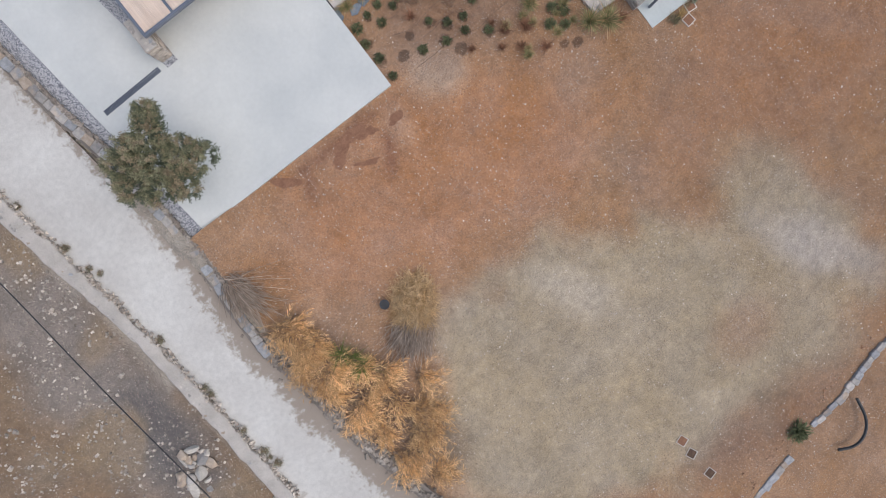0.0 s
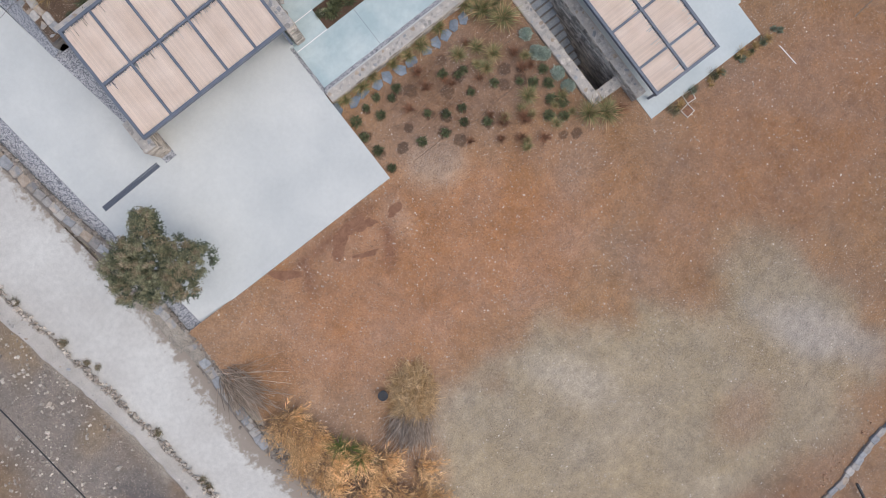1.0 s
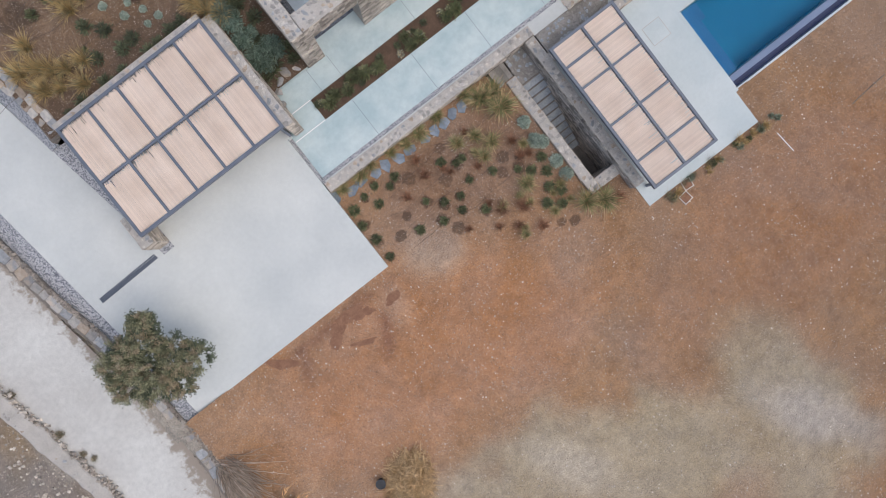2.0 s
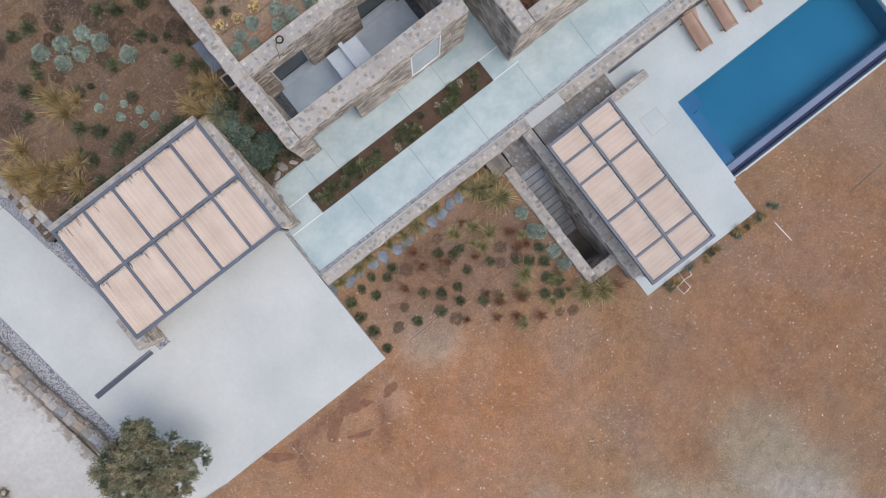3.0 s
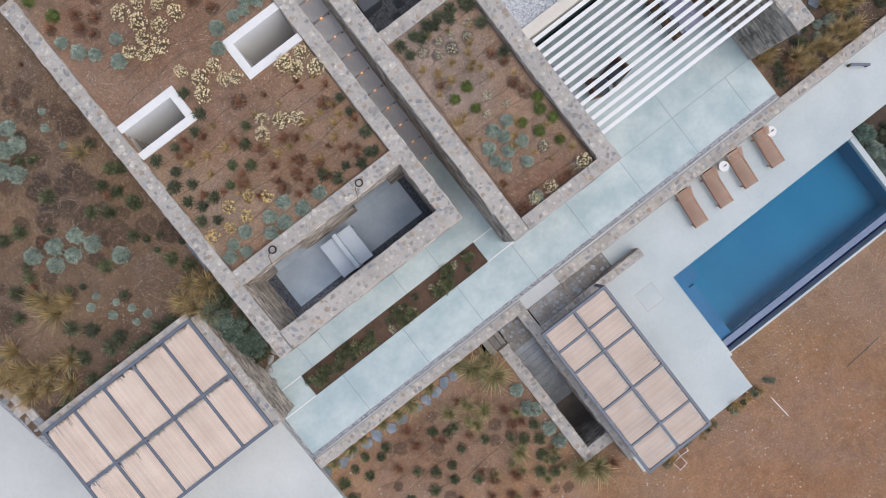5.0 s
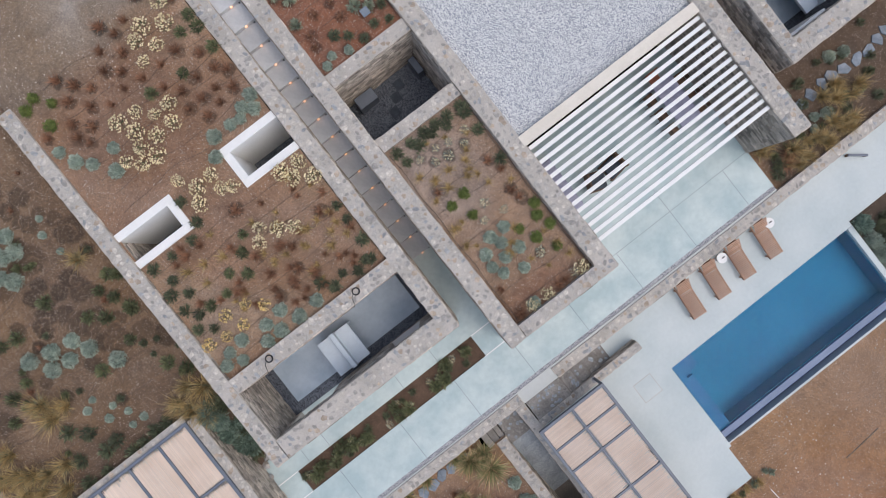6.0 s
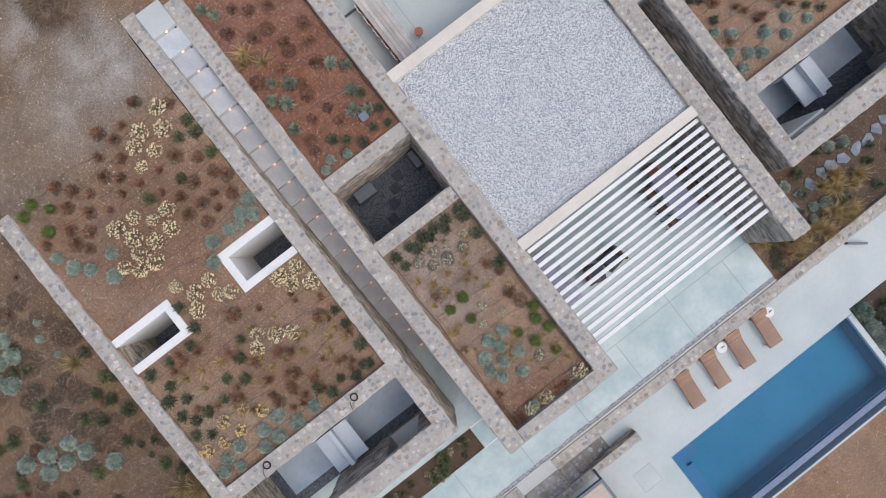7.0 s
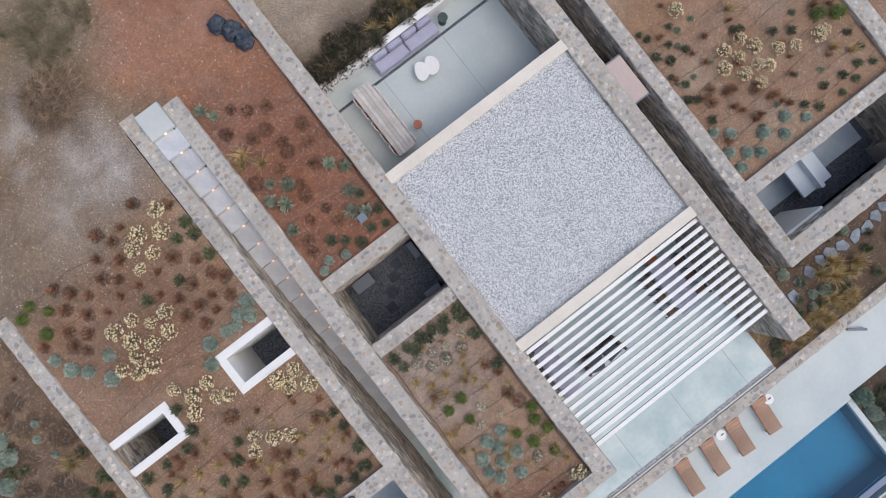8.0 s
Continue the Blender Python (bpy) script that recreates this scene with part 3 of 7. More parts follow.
# rectangles in which no ground lies: floors, pits, pool and rooms
VOIDS = [(-7.5, 2.3, 5.75, 12.2), (-8.6, 2.6, 12.2, 17.3), (-8.2, -4.0, 5.75, 12.2), (-9.0, -4.6, 17.3, 22.0), (2.35, 13.9, 10.02, 14.1), (13.8, 26.4, 10.02, 12.3), (18.4, 26.4, 12.2, 14.1), (5.25, 12.3, 14.7, 17.0), (28.45, 35.5, 14.7, 17.0), (12.2, 14.4, 14.0, 32.04), (14.4, 18.0, 20.9, 23.4),
         (18.3, 26.5, 12.5, 29.7), (18.35, 28.35, 2.56, 9.6), (12.65, 18.38, 0.95, 9.8), (11.35, 12.8, 3.3, 9.6), (10.4, 13.0, 8.8, 9.6), (28.2, 34.0, 6.9, 9.72), (10.2, 12.2, 22.6, 23.8), (5.3, 7.4, 22.6, 23.8), (27.0, 28.0, 13.9, 36.0), (4.88, 4.94, 14.0, 29.4)]


def build_ground():
    def lines(lo, hi, step, cuts, far):
        s = set(np.round(np.arange(lo, hi + 1e-6, step), 3)) | set(cuts)
        return sorted(s | {v for v in far})
    xs = lines(-24, 40, 0.4, [v for r in VOIDS for v in r[:2]], (-900, -300, -100, -50, -32, 50, 70, 120, 320, 900))
    ys = lines(-22, 42, 0.4, [v for r in VOIDS for v in r[2:]], (-900, -300, -100, -50, -30, 48, 60, 100, 300, 900))
    nx, ny = len(xs), len(ys)
    verts, cols = [], []
    for y in ys:
        for x in xs:
            cx, cy = min(max(x, -26), 42), min(max(y, -26), 44)
            verts.append((x, y, ground_z(cx, cy)))
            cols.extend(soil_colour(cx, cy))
    faces = []
    for j in range(ny - 1):
        for i in range(nx - 1):
            mx, my = (xs[i] + xs[i + 1]) / 2, (ys[j] + ys[j + 1]) / 2
            if any(a < mx < b and c < my < d for a, b, c, d in VOIDS):
                continue
            k = j * nx + i
            faces.append((k, k + 1, k + nx + 1, k + nx))
    g = raw("ground", verts, faces, SOIL)
    at = g.data.color_attributes.new("soil", "FLOAT_COLOR", "POINT")
    at.data.foreach_set("color", np.array(cols, dtype=np.float32))
    g.data.polygons.foreach_set("use_smooth", [True] * len(faces))
    return tagged(g, "bare red-brown and grey stony earth round the house", "ground", kind="structure")


build_ground()


def sloped(name, x0, x1, y0, y1, fz, thick, mat, label, category, n=24, left=0.0, right=0.0, yr=4.0):
    """A slab whose top follows fz(x, y); left, right: how far its sides drift for each metre along y."""
    bm = bmesh.new()
    xs, ys = np.linspace(x0, x1, 8), np.linspace(y0, y1, n)
    def drift(x, y):
        t = (x - x0) / (x1 - x0)
        return x + (left * (1 - t) + right * t) * (y - yr)
    grid = [[bm.verts.new((drift(x, y), y, fz(drift(x, y), y))) for x in xs] for y in ys]
    low = [[bm.verts.new((drift(x, y), y, fz(drift(x, y), y) - thick)) for x in xs] for y in ys]
    for j in range(n - 1):
        for i in range(7):
            bm.faces.new((grid[j][i], grid[j][i + 1], grid[j + 1][i + 1], grid[j + 1][i]))
    for j in range(n - 1):
        bm.faces.new((low[j][0], grid[j][0], grid[j + 1][0], low[j + 1][0]))
        bm.faces.new((grid[j][7], low[j][7], low[j + 1][7], grid[j + 1][7]))
    for i in range(7):
        bm.faces.new((low[0][i], low[0][i + 1], grid[0][i + 1], grid[0][i]))
        bm.faces.new((grid[-1][i], grid[-1][i + 1], low[-1][i + 1], low[-1][i]))
    return tagged(part(name, bm, mat), label, category, kind="structure")


sloped("road", -12.75, -8.55, -45, 45, lambda x, y: road_z(y) + 0.03, 0.5, ROAD, "pale worn concrete lane beside a stone wall", "road", 60, -0.075, -0.075)
sloped("carport_slab", -7.47, 2.3, 5.72, 12.25, slab_z, 0.4, CONCRETE, "smooth pale grey concrete parking slab", "slab", 24, -0.074, 0.0, 5.7)
sloped("driveway", -7.95, -4.5, 12.25, 40.0, slab_z, 0.4, CONCRETE, "smooth pale grey concrete driveway", "driveway", 24, -0.07, -0.13, 12.25)
sloped("carport_floor", -3.9, 2.5, 12.25, 17.3, lambda x, y: slab_z(x, min(y, 13.5)), 0.4, CONCRETE, "smooth pale concrete floor under the carport", "floor")
sloped("gravel_strip", -8.25, -7.47, 5.5, 40.0, lambda x, y: slab_z(x, y) - 0.02, 0.3, GRAVEL, "strip of blue-grey gravel along the driveway", "gravel", 24, -0.08, -0.073, 5.7)
sloped("gravel_strip", -4.5, -3.9, 11.6, 17.3, lambda x, y: slab_z(x, y) + 0.004, 0.3, GRAVEL, "blue-grey gravel strip beside the carport", "gravel", 24, -0.13, 0.0, 12.25)

sloped("gravel_strip", -5.25, -4.5, 17.3, 26.0, lambda x, y: 1.12 + 0.09 * (y - 18) + 0.5 * (x + 5.25 + 0.1 * (y - 18)), 0.8, GRAVEL, "blue-grey gravel strip below the garden edge", "gravel", 12, -0.1, -0.1, 18.0)

# ---------------------------------------------------------------- house: stone walls
west_wall = stone_wall("wall_west", 4.76, 5.3, 14.05, 29.55, -0.2, TOP, "WES", skin=0.3)
west_wall.matrix_basis = pose(5.3, 16.5, 0, 0, 0, 0.8) @ pose(-5.3, -16.5, 0)
stone_wall("wall_stair_west", 12.25, 12.82, 14.05, 32.55, -0.2, TOP, "WES", skin=0.3)
stone_wall("wall_stair_east", 13.78, 14.42, 12.25, 32.1, -0.2, TOP, "WES", skin=0.25)
stone_wall("wall_planter", 14.45, 17.9, 12.25, 12.75, -0.2, TOP, "S", skin=0.25)
stone_wall("wall_living_west", 17.9, 18.56, 12.25, 38.0, -0.2, TOP, "WES", skin=0.25)
stone_wall("wall_court_south", 14.45, 17.9, 20.45, 20.98, -0.2, 3.3, "N", skin=0.25)
stone_wall("wall_court_north", 14.45, 17.9, 23.33, 23.85, -0.2, 3.35, "S", skin=0.25)
stone_wall("wall_living_east", 26.36, 27.1, 11.95, 38.0, -0.2, TOP, "WES", skin=0.2)


def bedroom_wing(dx, west):
    """A walled court in front of a planted roof: front wall with openings, back wall, floor, gravel, a pair of white slabs."""
    front = ((5.58, 7.62, 0.2, 2.5), (10.2, 11.6, 0.65, 3.1)) if west else ((7.3, 11.75, 0.2, 2.75),)
    stone_wall("wall_court_front", 5.3 + dx, 12.25 + dx, 14.05, 14.78, -0.2, TOP, "NS", holes=tuple((a + dx, b + dx, low, high) for a, b, low, high in front), skin=0.25)
    if west:
        tagged(part("opening_slab", boxes((5.58 + dx, 7.62 + dx, 14.052, 14.78, 0.1, TERRACE)), TERRAZZO), "pale concrete slab in the opening of the court wall", "slab", kind="structure")
    if not west:
        sill = part("opening_gravel", boxes((7.3 + dx, 11.75 + dx, 14.05, 14.78, 0.1, 0.24)), DARKGRAVEL)
        tagged(sill, "dark pebbles in the wide opening of the court wall", "gravel", kind="structure")
    stone_wall("wall_court_back", 5.3 + dx, 12.25 + dx, 16.88, 17.45, -0.2, TOP, "S", holes=((5.9 + dx, 7.4 + dx, 0.2, 2.45), (9.9 + dx, 11.6 + dx, 0.2, 2.45)), skin=0.25)
    f = part("court_floor", boxes((5.72 + dx, 11.9 + dx, 15.2, 18.0, 0.0, 0.28)), GREY_FLOOR)
    tagged(f, "smooth grey concrete court floor", "floor", kind="structure")
    g = part("court_gravel", boxes((5.3 + dx, 5.72 + dx, 14.78, 16.9, 0.0, 0.26), (11.9 + dx, 12.25 + dx, 14.78, 16.9, 0.0, 0.26), (5.72 + dx, 11.9 + dx, 14.78, 15.2, 0.0, 0.26)), DARKGRAVEL)
    tagged(g, "dark pebble border round the court floor", "gravel", kind="structure")
    if west:
        fr = part("window_frame", boxes((10.2 + dx, 10.26 + dx, 14.03, 14.1, 0.65, 3.1), (11.54 + dx, 11.6 + dx, 14.03, 14.1, 0.65, 3.1), (10.26 + dx, 11.54 + dx, 14.03, 14.1, 0.65, 0.71), (10.26 + dx, 11.54 + dx, 14.03, 14.1, 3.04, 3.1)), WHITE)
        part("pane", boxes((10.26 + dx, 11.54 + dx, 14.06, 14.07, 0.71, 3.04)), PALEGLASS, fr)
        part("window_sill", boxes((10.2 + dx, 11.6 + dx, 14.1, 14.8, 0.6, 0.655)), WHITE, fr)
        tagged(fr, "white frame of a tall window in a stone wall", "window", kind="structure")
    for a, b in ((5.9, 7.4), (9.9, 11.6)):
        e = empty("glass_door", a + dx, 17.2, 0.28, "dark glazed bedroom door in a white frame", "door", "doors of the bedroom court")
        part("pane", boxes((0.06, b - a - 0.06, 0.0, 0.03, 0.05, 2.12)), GLASS, e)
        part("frame", boxes((0, 0.06, -0.02, 0.05, 0, 2.17), (b - a - 0.06, b - a, -0.02, 0.05, 0, 2.17), (0.06, b - a - 0.06, -0.02, 0.05, 2.12, 2.17)), WHITE, e)
        part("sill", boxes((0, b - a, -0.32, -0.02, 0, 0.06), bevel=0.01), GREY_FLOOR, e)
    d = empty("court_divider", 8.65 + dx, 15.8, 0.28, "white rendered low slab with a raised fin dividing the court", "divider")
    part("slab", boxes((-0.72, 0.0 - 0.09, -0.78, 0.72, 0.85, 0.95), (-0.72, -0.09, 0.62, 0.72, 0, 0.85)), SKYWHITE, d)
    part("slab", boxes((0.09, 0.70, -0.78, 0.72, 0.80, 0.90), (0.09, 0.70, 0.62, 0.72, 0, 0.80)), SKYWHITE, d)
    part("fin", boxes((-0.09, 0.09, -0.82, 0.76, 0, 1.25), bevel=0.01), SKYWHITE, d)


bedroom_wing(0.0, True)
bedroom_wing(23.2, False)
shutter = empty("white_shutter", 29.6, 14.86, 0.28, "white rendered panel standing inside the court wall", "panel")
part("leaf", boxes((-0.9, 0.9, -0.05, 0.05, 0.0, 2.6), bevel=0.008), WHITE, shutter)
part("foot", boxes((-0.9, 0.9, -0.07, 0.07, -0.02, 0.05)), STEEL, shutter)
stone_wall("wall_wing_west", 27.95, 28.5, 14.05, 38.0, -0.2, TOP, "WES", skin=0.2)
stone_wall("wall_wing_east", 35.45, 36.1, 14.05, 34.0, -0.2, TOP, "WES", skin=0.2)
# the dark colour paints the shade between the two walls onto the floor
tagged(part("passage_floor", boxes((27.0, 28.0, 13.85, 40, -0.1, 0.12))  , JOINTSHADE), "earth floor of a narrow passage, painted dark as shade", "floor", kind="structure")

# ---------------------------------------------------------------- terrace, deck, pool
t = part("terrace", boxes((2.45, 26.4, 10.22, 12.0, -0.1, TERRACE)), TERRAZZO)
tagged(part("terrace_walk", boxes((2.45, 26.4, 13.0, 14.05, -0.1, TERRACE)), TERRAZZO), "pale concrete walk along the stone house wall", "walkway", kind="structure")
tagged(part("terrace_link", boxes((2.45, 4.0, 12.0, 13.0, -0.1, TERRACE)), TERRAZZO), "pale concrete slab at the end of the planting bed", "slab", kind="structure")
tagged(part("terrace_link", boxes((12.8, 26.4, 12.0, 13.0, -0.1, TERRACE)), TERRAZZO), "pale concrete slab before the garden stair and slats", "slab", kind="structure")
tagged(part("terrace_end", boxes((2.6, 4.75, 14.052, 14.35, -0.1, TERRACE - 0.01)), TERRAZZO), "pale concrete strip at the terrace end", "slab", kind="structure")
tagged(part("stair_passage", boxes((12.82, 13.78, 14.052, 17.0, -0.1, TERRACE)), TERRAZZO), "pale concrete passage to the garden stair", "floor", kind="structure")
tagged(part("covered_terrace", boxes((18.5, 26.4, 14.052, 17.6, -0.1, TERRACE)), TERRAZZO), "pale concrete terrace floor under white slats", "floor", kind="structure")
tagged(part("slab_edge_gravel", boxes((2.3, 2.45, 9.99, 12.25, -0.3, 0.2)), GRAVEL), "narrow gravel strip between slab and terrace", "gravel", kind="structure")
tagged(part("stair_threshold", boxes((12.85, 14.6, 9.5, 10.05, -0.1, TERRACE - 0.004)), CONCRETE), "pale concrete threshold at the top of the deck stair", "slab", kind="structure")
tagged(t, "long smooth pale concrete terrace with saw-cut joints", "terrace", kind="structure")
bed = part("bed_soil", boxes((4.0, 12.8, 12.0, 13.0, -0.1, 0.2)), DAMP)
tagged(bed, "dark brown soil in the terrace planting bed", "soil", kind="structure")
for x in (5.35, 8.4, 11.17, 13.96, 16.75, 19.55, 22.35, 25.1):
    part("joint", boxes((x - 0.009, x + 0.009, 10.22, 12.0, TERRACE, TERRACE + 0.002)), SAWCUT, t)
for x in (4.61, 5.63, 9.39, 11.12):
    part("joint", boxes((x - 0.008, x + 0.008, 13.0, 14.05, TERRACE, TERRACE + 0.002)), SAWCUT, t)
for y in (12.0, 13.0):
    part("step_edge", boxes((2.47, 4.0, y - 0.02, y + 0.02, TERRACE, TERRACE + 0.004), (12.8, 14.1, y - 0.02, y + 0.02, TERRACE, TERRACE + 0.004)), WHITE, t)
part("joint", boxes((18.6, 26.3, 11.995, 12.012, TERRACE, TERRACE + 0.002)), SAWCUT, t)
part("joint", boxes((22.34, 22.358, 12.015, 13.3, TERRACE, TERRACE + 0.002)), SAWCUT, t)
tagged(part("drain_gravel", boxes((2.45, 26.4, 10.05, 10.22, -0.1, TERRACE - 0.02)), GRAVEL), "narrow gravel drain along the terrace edge", "gravel", kind="structure")
tagged(part("terrace_kerb", boxes((2.45, 12.85, 9.98, 10.05, -0.4, TERRACE + 0.01), (14.6, 26.4, 9.96, 10.05, -0.4, TERRACE + 0.01)), CONCRETE), "narrow grey concrete kerb along the terrace", "kerb", kind="structure")
stone_wall("wall_terrace", 2.35, 12.85, 9.55, 9.98, -0.7, TERRACE + 0.06, "S", skin=-0.3, pitch=0.2, fill=0.95)
stone_wall("wall_terrace", 14.6, 34.0, 9.5, 9.96, -0.7, TERRACE + 0.06, "SW", skin=-0.45, pitch=0.2, fill=0.95)
tagged(part("deck_drain", boxes((17.0, 34.0, 9.34, 9.46, DECKZ - 0.02, DECKZ + 0.006)), DARKGRAVEL), "narrow dark pebble drain at the foot of the wall", "gravel", kind="structure")
deck = part("pool_deck", boxes((12.6, 18.45, 0.92, 8.3, -1.6, DECKZ), (14.0, 18.45, 8.3, 9.5, -1.6, DECKZ), (18.45, 34.2, 6.85, 9.5, -1.6, DECKZ)), DECK)
tagged(deck, "pale concrete pool deck", "deck", kind="structure")
for r, n in (((18.45, 18.6, 2.5, 6.85), "pool_coping"), ((18.6, 28.4, 6.64, 6.85), "pool_coping"), ((28.15, 28.4, 2.5, 6.62), "pool_coping")):
    tagged(part(n, boxes((*r, -1.6, DECKZ + 0.004)), DECK), "pale concrete pool coping", "coping", kind="structure")
basin = part("pool_basin", boxes((18.62, 28.15, 2.62, 6.62, -2.1, -1.45), (18.62, 28.15, 3.2, 3.24, -2.0, -0.62), (18.62, 18.66, 3.24, 6.62, -2.0, -0.62), (28.11, 28.15, 3.24, 6.62, -2.0, -0.62), (18.66, 28.11, 6.58, 6.62, -2.0, -0.62)), POOLTILE)
tagged(basin, "deep blue lined swimming pool basin", "pool", kind="structure")
part("ledge", boxes((18.66, 19.2, 3.24, 5.8, -2.0, -0.64)), LEDGE, basin, "pale blue submerged seat ledge")
for k in range(4):
    part("step", boxes((18.66 + 0.28 * k + (0.0 if k else 0), 18.94 + 0.28 * k, 5.8, 6.58, -2.0, -0.64 - 0.18 * k)), LEDGE, basin)
part("overflow_edge", boxes((18.62, 28.15, 2.92, 3.2, -2.0, DECKZ - 0.05), bevel=0.01), POOLEDGE, basin, "pale blue infinity edge")
part("trough", boxes((18.62, 28.15, 2.62, 2.92, -1.9, -1.0)), TROUGH, basin, "dark blue overflow trough")
tagged(part("pool_outer_wall", boxes((18.3, 28.4, 2.52, 2.62, -2.0, DECKZ - 0.12), bevel=0.01), DECK), "low concrete outer wall of the pool overflow", "wall", kind="structure")
water = part("pool_water", boxes((18.66, 28.11, 3.24, 6.58, -0.56, -0.555)), WATER)
tagged(water, "still blue pool water", "water", kind="structure")

# ---------------------------------------------------------------- stairs
stair = empty("garden_stair", 13.34, 16.9, TERRACE, "long stair of grey concrete treads between stone walls", "stair")
STEP = boxes((-0.515, 0.435, 0.0, 0.792, -0.5, 0.0), bevel=0.012)
step0 = part("tread", STEP, STEP_GREY, stair)
step0.location = (0, 0, 0.178)
RISE, RUN = 0.178, 0.797
for k in range(1, 18):
    s = new("tread", step0.data)
    s.parent = stair
    s.location = (0, RUN * k, RISE * (k + 1))
lamp0 = empty("step_light", 13.34, 16.9, TERRACE, "small warm glowing light set in a stair riser", "step light", "lights along the garden stair")
lens = bmesh.new()
tube(lens, [(0.0, 0.0, 0.10), (0.0, -0.035, 0.10), (0.0, -0.048, 0.10)], [0.048, 0.045, 0.03], 10)
part("lens", lens, LAMP, lamp0, "warm round lens")
part("housing", boxes((-0.06, 0.06, -0.012, 0.0, 0.035, 0.05)), STEEL, lamp0)
part("black_spot", boxes((0.3, 0.36, -0.05, -0.001, 0.0, 0.03)), BLACK, lamp0, "small black spot near the end of the riser")
for k in range(1, 19):
    copy_thing(lamp0, pose(13.34, 16.9 + RUN * k - 0.002, TERRACE + RISE * k))
part("landing", boxes((-0.515, 0.435, RUN * 18, RUN * 18 + 1.05, RISE * 19 - 0.5, RISE * 19), bevel=0.012), CONCRETE, stair, "pale top landing")

steps = empty("deck_stair", 14.6, 9.05, TERRACE, "short rough stone stair from terrace to pool deck", "stair")
ld = part("landing", boxes((-1.7, 0.0, -0.45, 0.45, -0.8, -0.06)), DARKSTEP, steps, "crazy-paved stone landing")
top_stones(ld, -1.7, 0.0, -0.45, 0.45, -0.06, 0.2, 1.0, DARKSTONES)
for k in range(4):
    tr = part("tread", boxes((0.02 + 0.55 * k, 0.02 + 0.55 * (k + 1), -0.45, 0.48, -0.8, -0.06 - 0.13 * (k + 1)), bevel=0.015), DARKSTEP, steps)
    top_stones(tr, 0.07 + 0.55 * k, 0.55 + 0.55 * k, -0.42, 0.45, -0.06 - 0.13 * (k + 1), 0.2, 0.9, DARKSTONES)
    # dark strip along each riser, painting the shadow line between treads
    part("riser_shade_strip", boxes((0.0 + 0.55 * k, 0.045 + 0.55 * k, -0.44, 0.47, -0.8, -0.055 - 0.13 * (k + 1))), JOINTSHADE, steps)
stone_wall("wall_stair_flank", 12.85, 18.05, 8.27, 8.6, -1.0, 0.12, "NS", skin=-0.45)
stone_wall("wall_pit_east", 12.42, 12.85, 2.0, 9.58, -3.2, 0.16, "W", skin=-3.0)
stone_wall("wall_pit_west", 10.92, 11.36, 3.3, 8.75, -3.2, -0.28, "WE", skin=-3.0)
stone_wall("wall_pit_south", 10.92, 12.42, 2.85, 3.3, -3.2, -0.28, "NS", skin=-3.0)
cellar = empty("cellar_stair", 11.89, 8.3, -0.5, "dark concrete stair down into a walled pit", "stair")
ld = part("landing", boxes((-0.53, 0.53, 0.0, 1.25, -0.4, 0.0)), DARKSTEP, cellar)
top_stones(ld, -0.53, 0.53, 0.0, 1.25, 0.0, 0.22, 1.0, DARKSTONES)
for k in range(11):
    part("tread", boxes((-0.53, 0.53, -0.32 * (k + 1), -0.32 * k - 0.005, -2.6, -0.175 * (k + 1)), bevel=0.008), PITSTEP, cellar)
    # shadow line at the back of the tread, laid on as a dark strip
    part("riser_shade_strip", boxes((-0.53, 0.53, -0.32 * k - 0.055, -0.32 * k - 0.004, -2.6, -0.175 * (k + 1) + 0.004)), JOINTSHADE, cellar)
part("pit_floor", boxes((-0.53, 0.53, -5.0, -3.52, -2.7, -2.15)), JOINTSHADE, cellar, "dark floor at the foot of the stair")
for k in range(3):
    part("tread", boxes((-1.35 + 0.3 * k, -1.06 + 0.3 * k, 0.45, 1.24, -0.5, 0.14 - 0.07 * k), bevel=0.01), DARKSTEP, cellar)

# ---------------------------------------------------------------- pergolas with reed panels


def reed_panel(parent, x0, x1, y0, y1, z, along="y", seed=0):
    """A mat of thin canes with ragged ends, lying on the frame."""
    rnd = random.Random(seed)
    verts, faces = [], []
    a, a1 = (x0, x1) if along == "y" else (y0, y1)
    b0, b1 = (y0, y1) if along == "y" else (x0, x1)
    while a < a1 - 0.01:
        w = rnd.uniform(0.014, 0.03)
        e0, e1 = b0 + rnd.uniform(0, 0.05), b1 - rnd.uniform(0, 0.06) - (rnd.random() < (0.4 if along == "y" else 0.12)) * rnd.uniform(0.02, 0.15) - (rnd.random() < 0.04) * rnd.uniform(0.1, 0.4)
        h = z + rnd.uniform(-0.004, 0.012)
        k = len(verts)
        for p, q, r in ((a, e0, h), (a + w / 2, e0, h + w / 2), (a + w, e0, h), (a, e1, h), (a + w / 2, e1, h + w / 2), (a + w, e1, h)):
            verts.append((p, q, r) if along == "y" else (q, p, r))
        for f in ((0, 1, 4, 3), (1, 2, 5, 4), (0, 3, 5, 2)):
            faces.append(tuple(k + n for n in (f if along == "x" else f[::-1])))
        a += w * 0.93
    return tagged(raw("reed_mat", verts, faces, REED, parent, "pinkish dried reed matting"), kind="stuff")


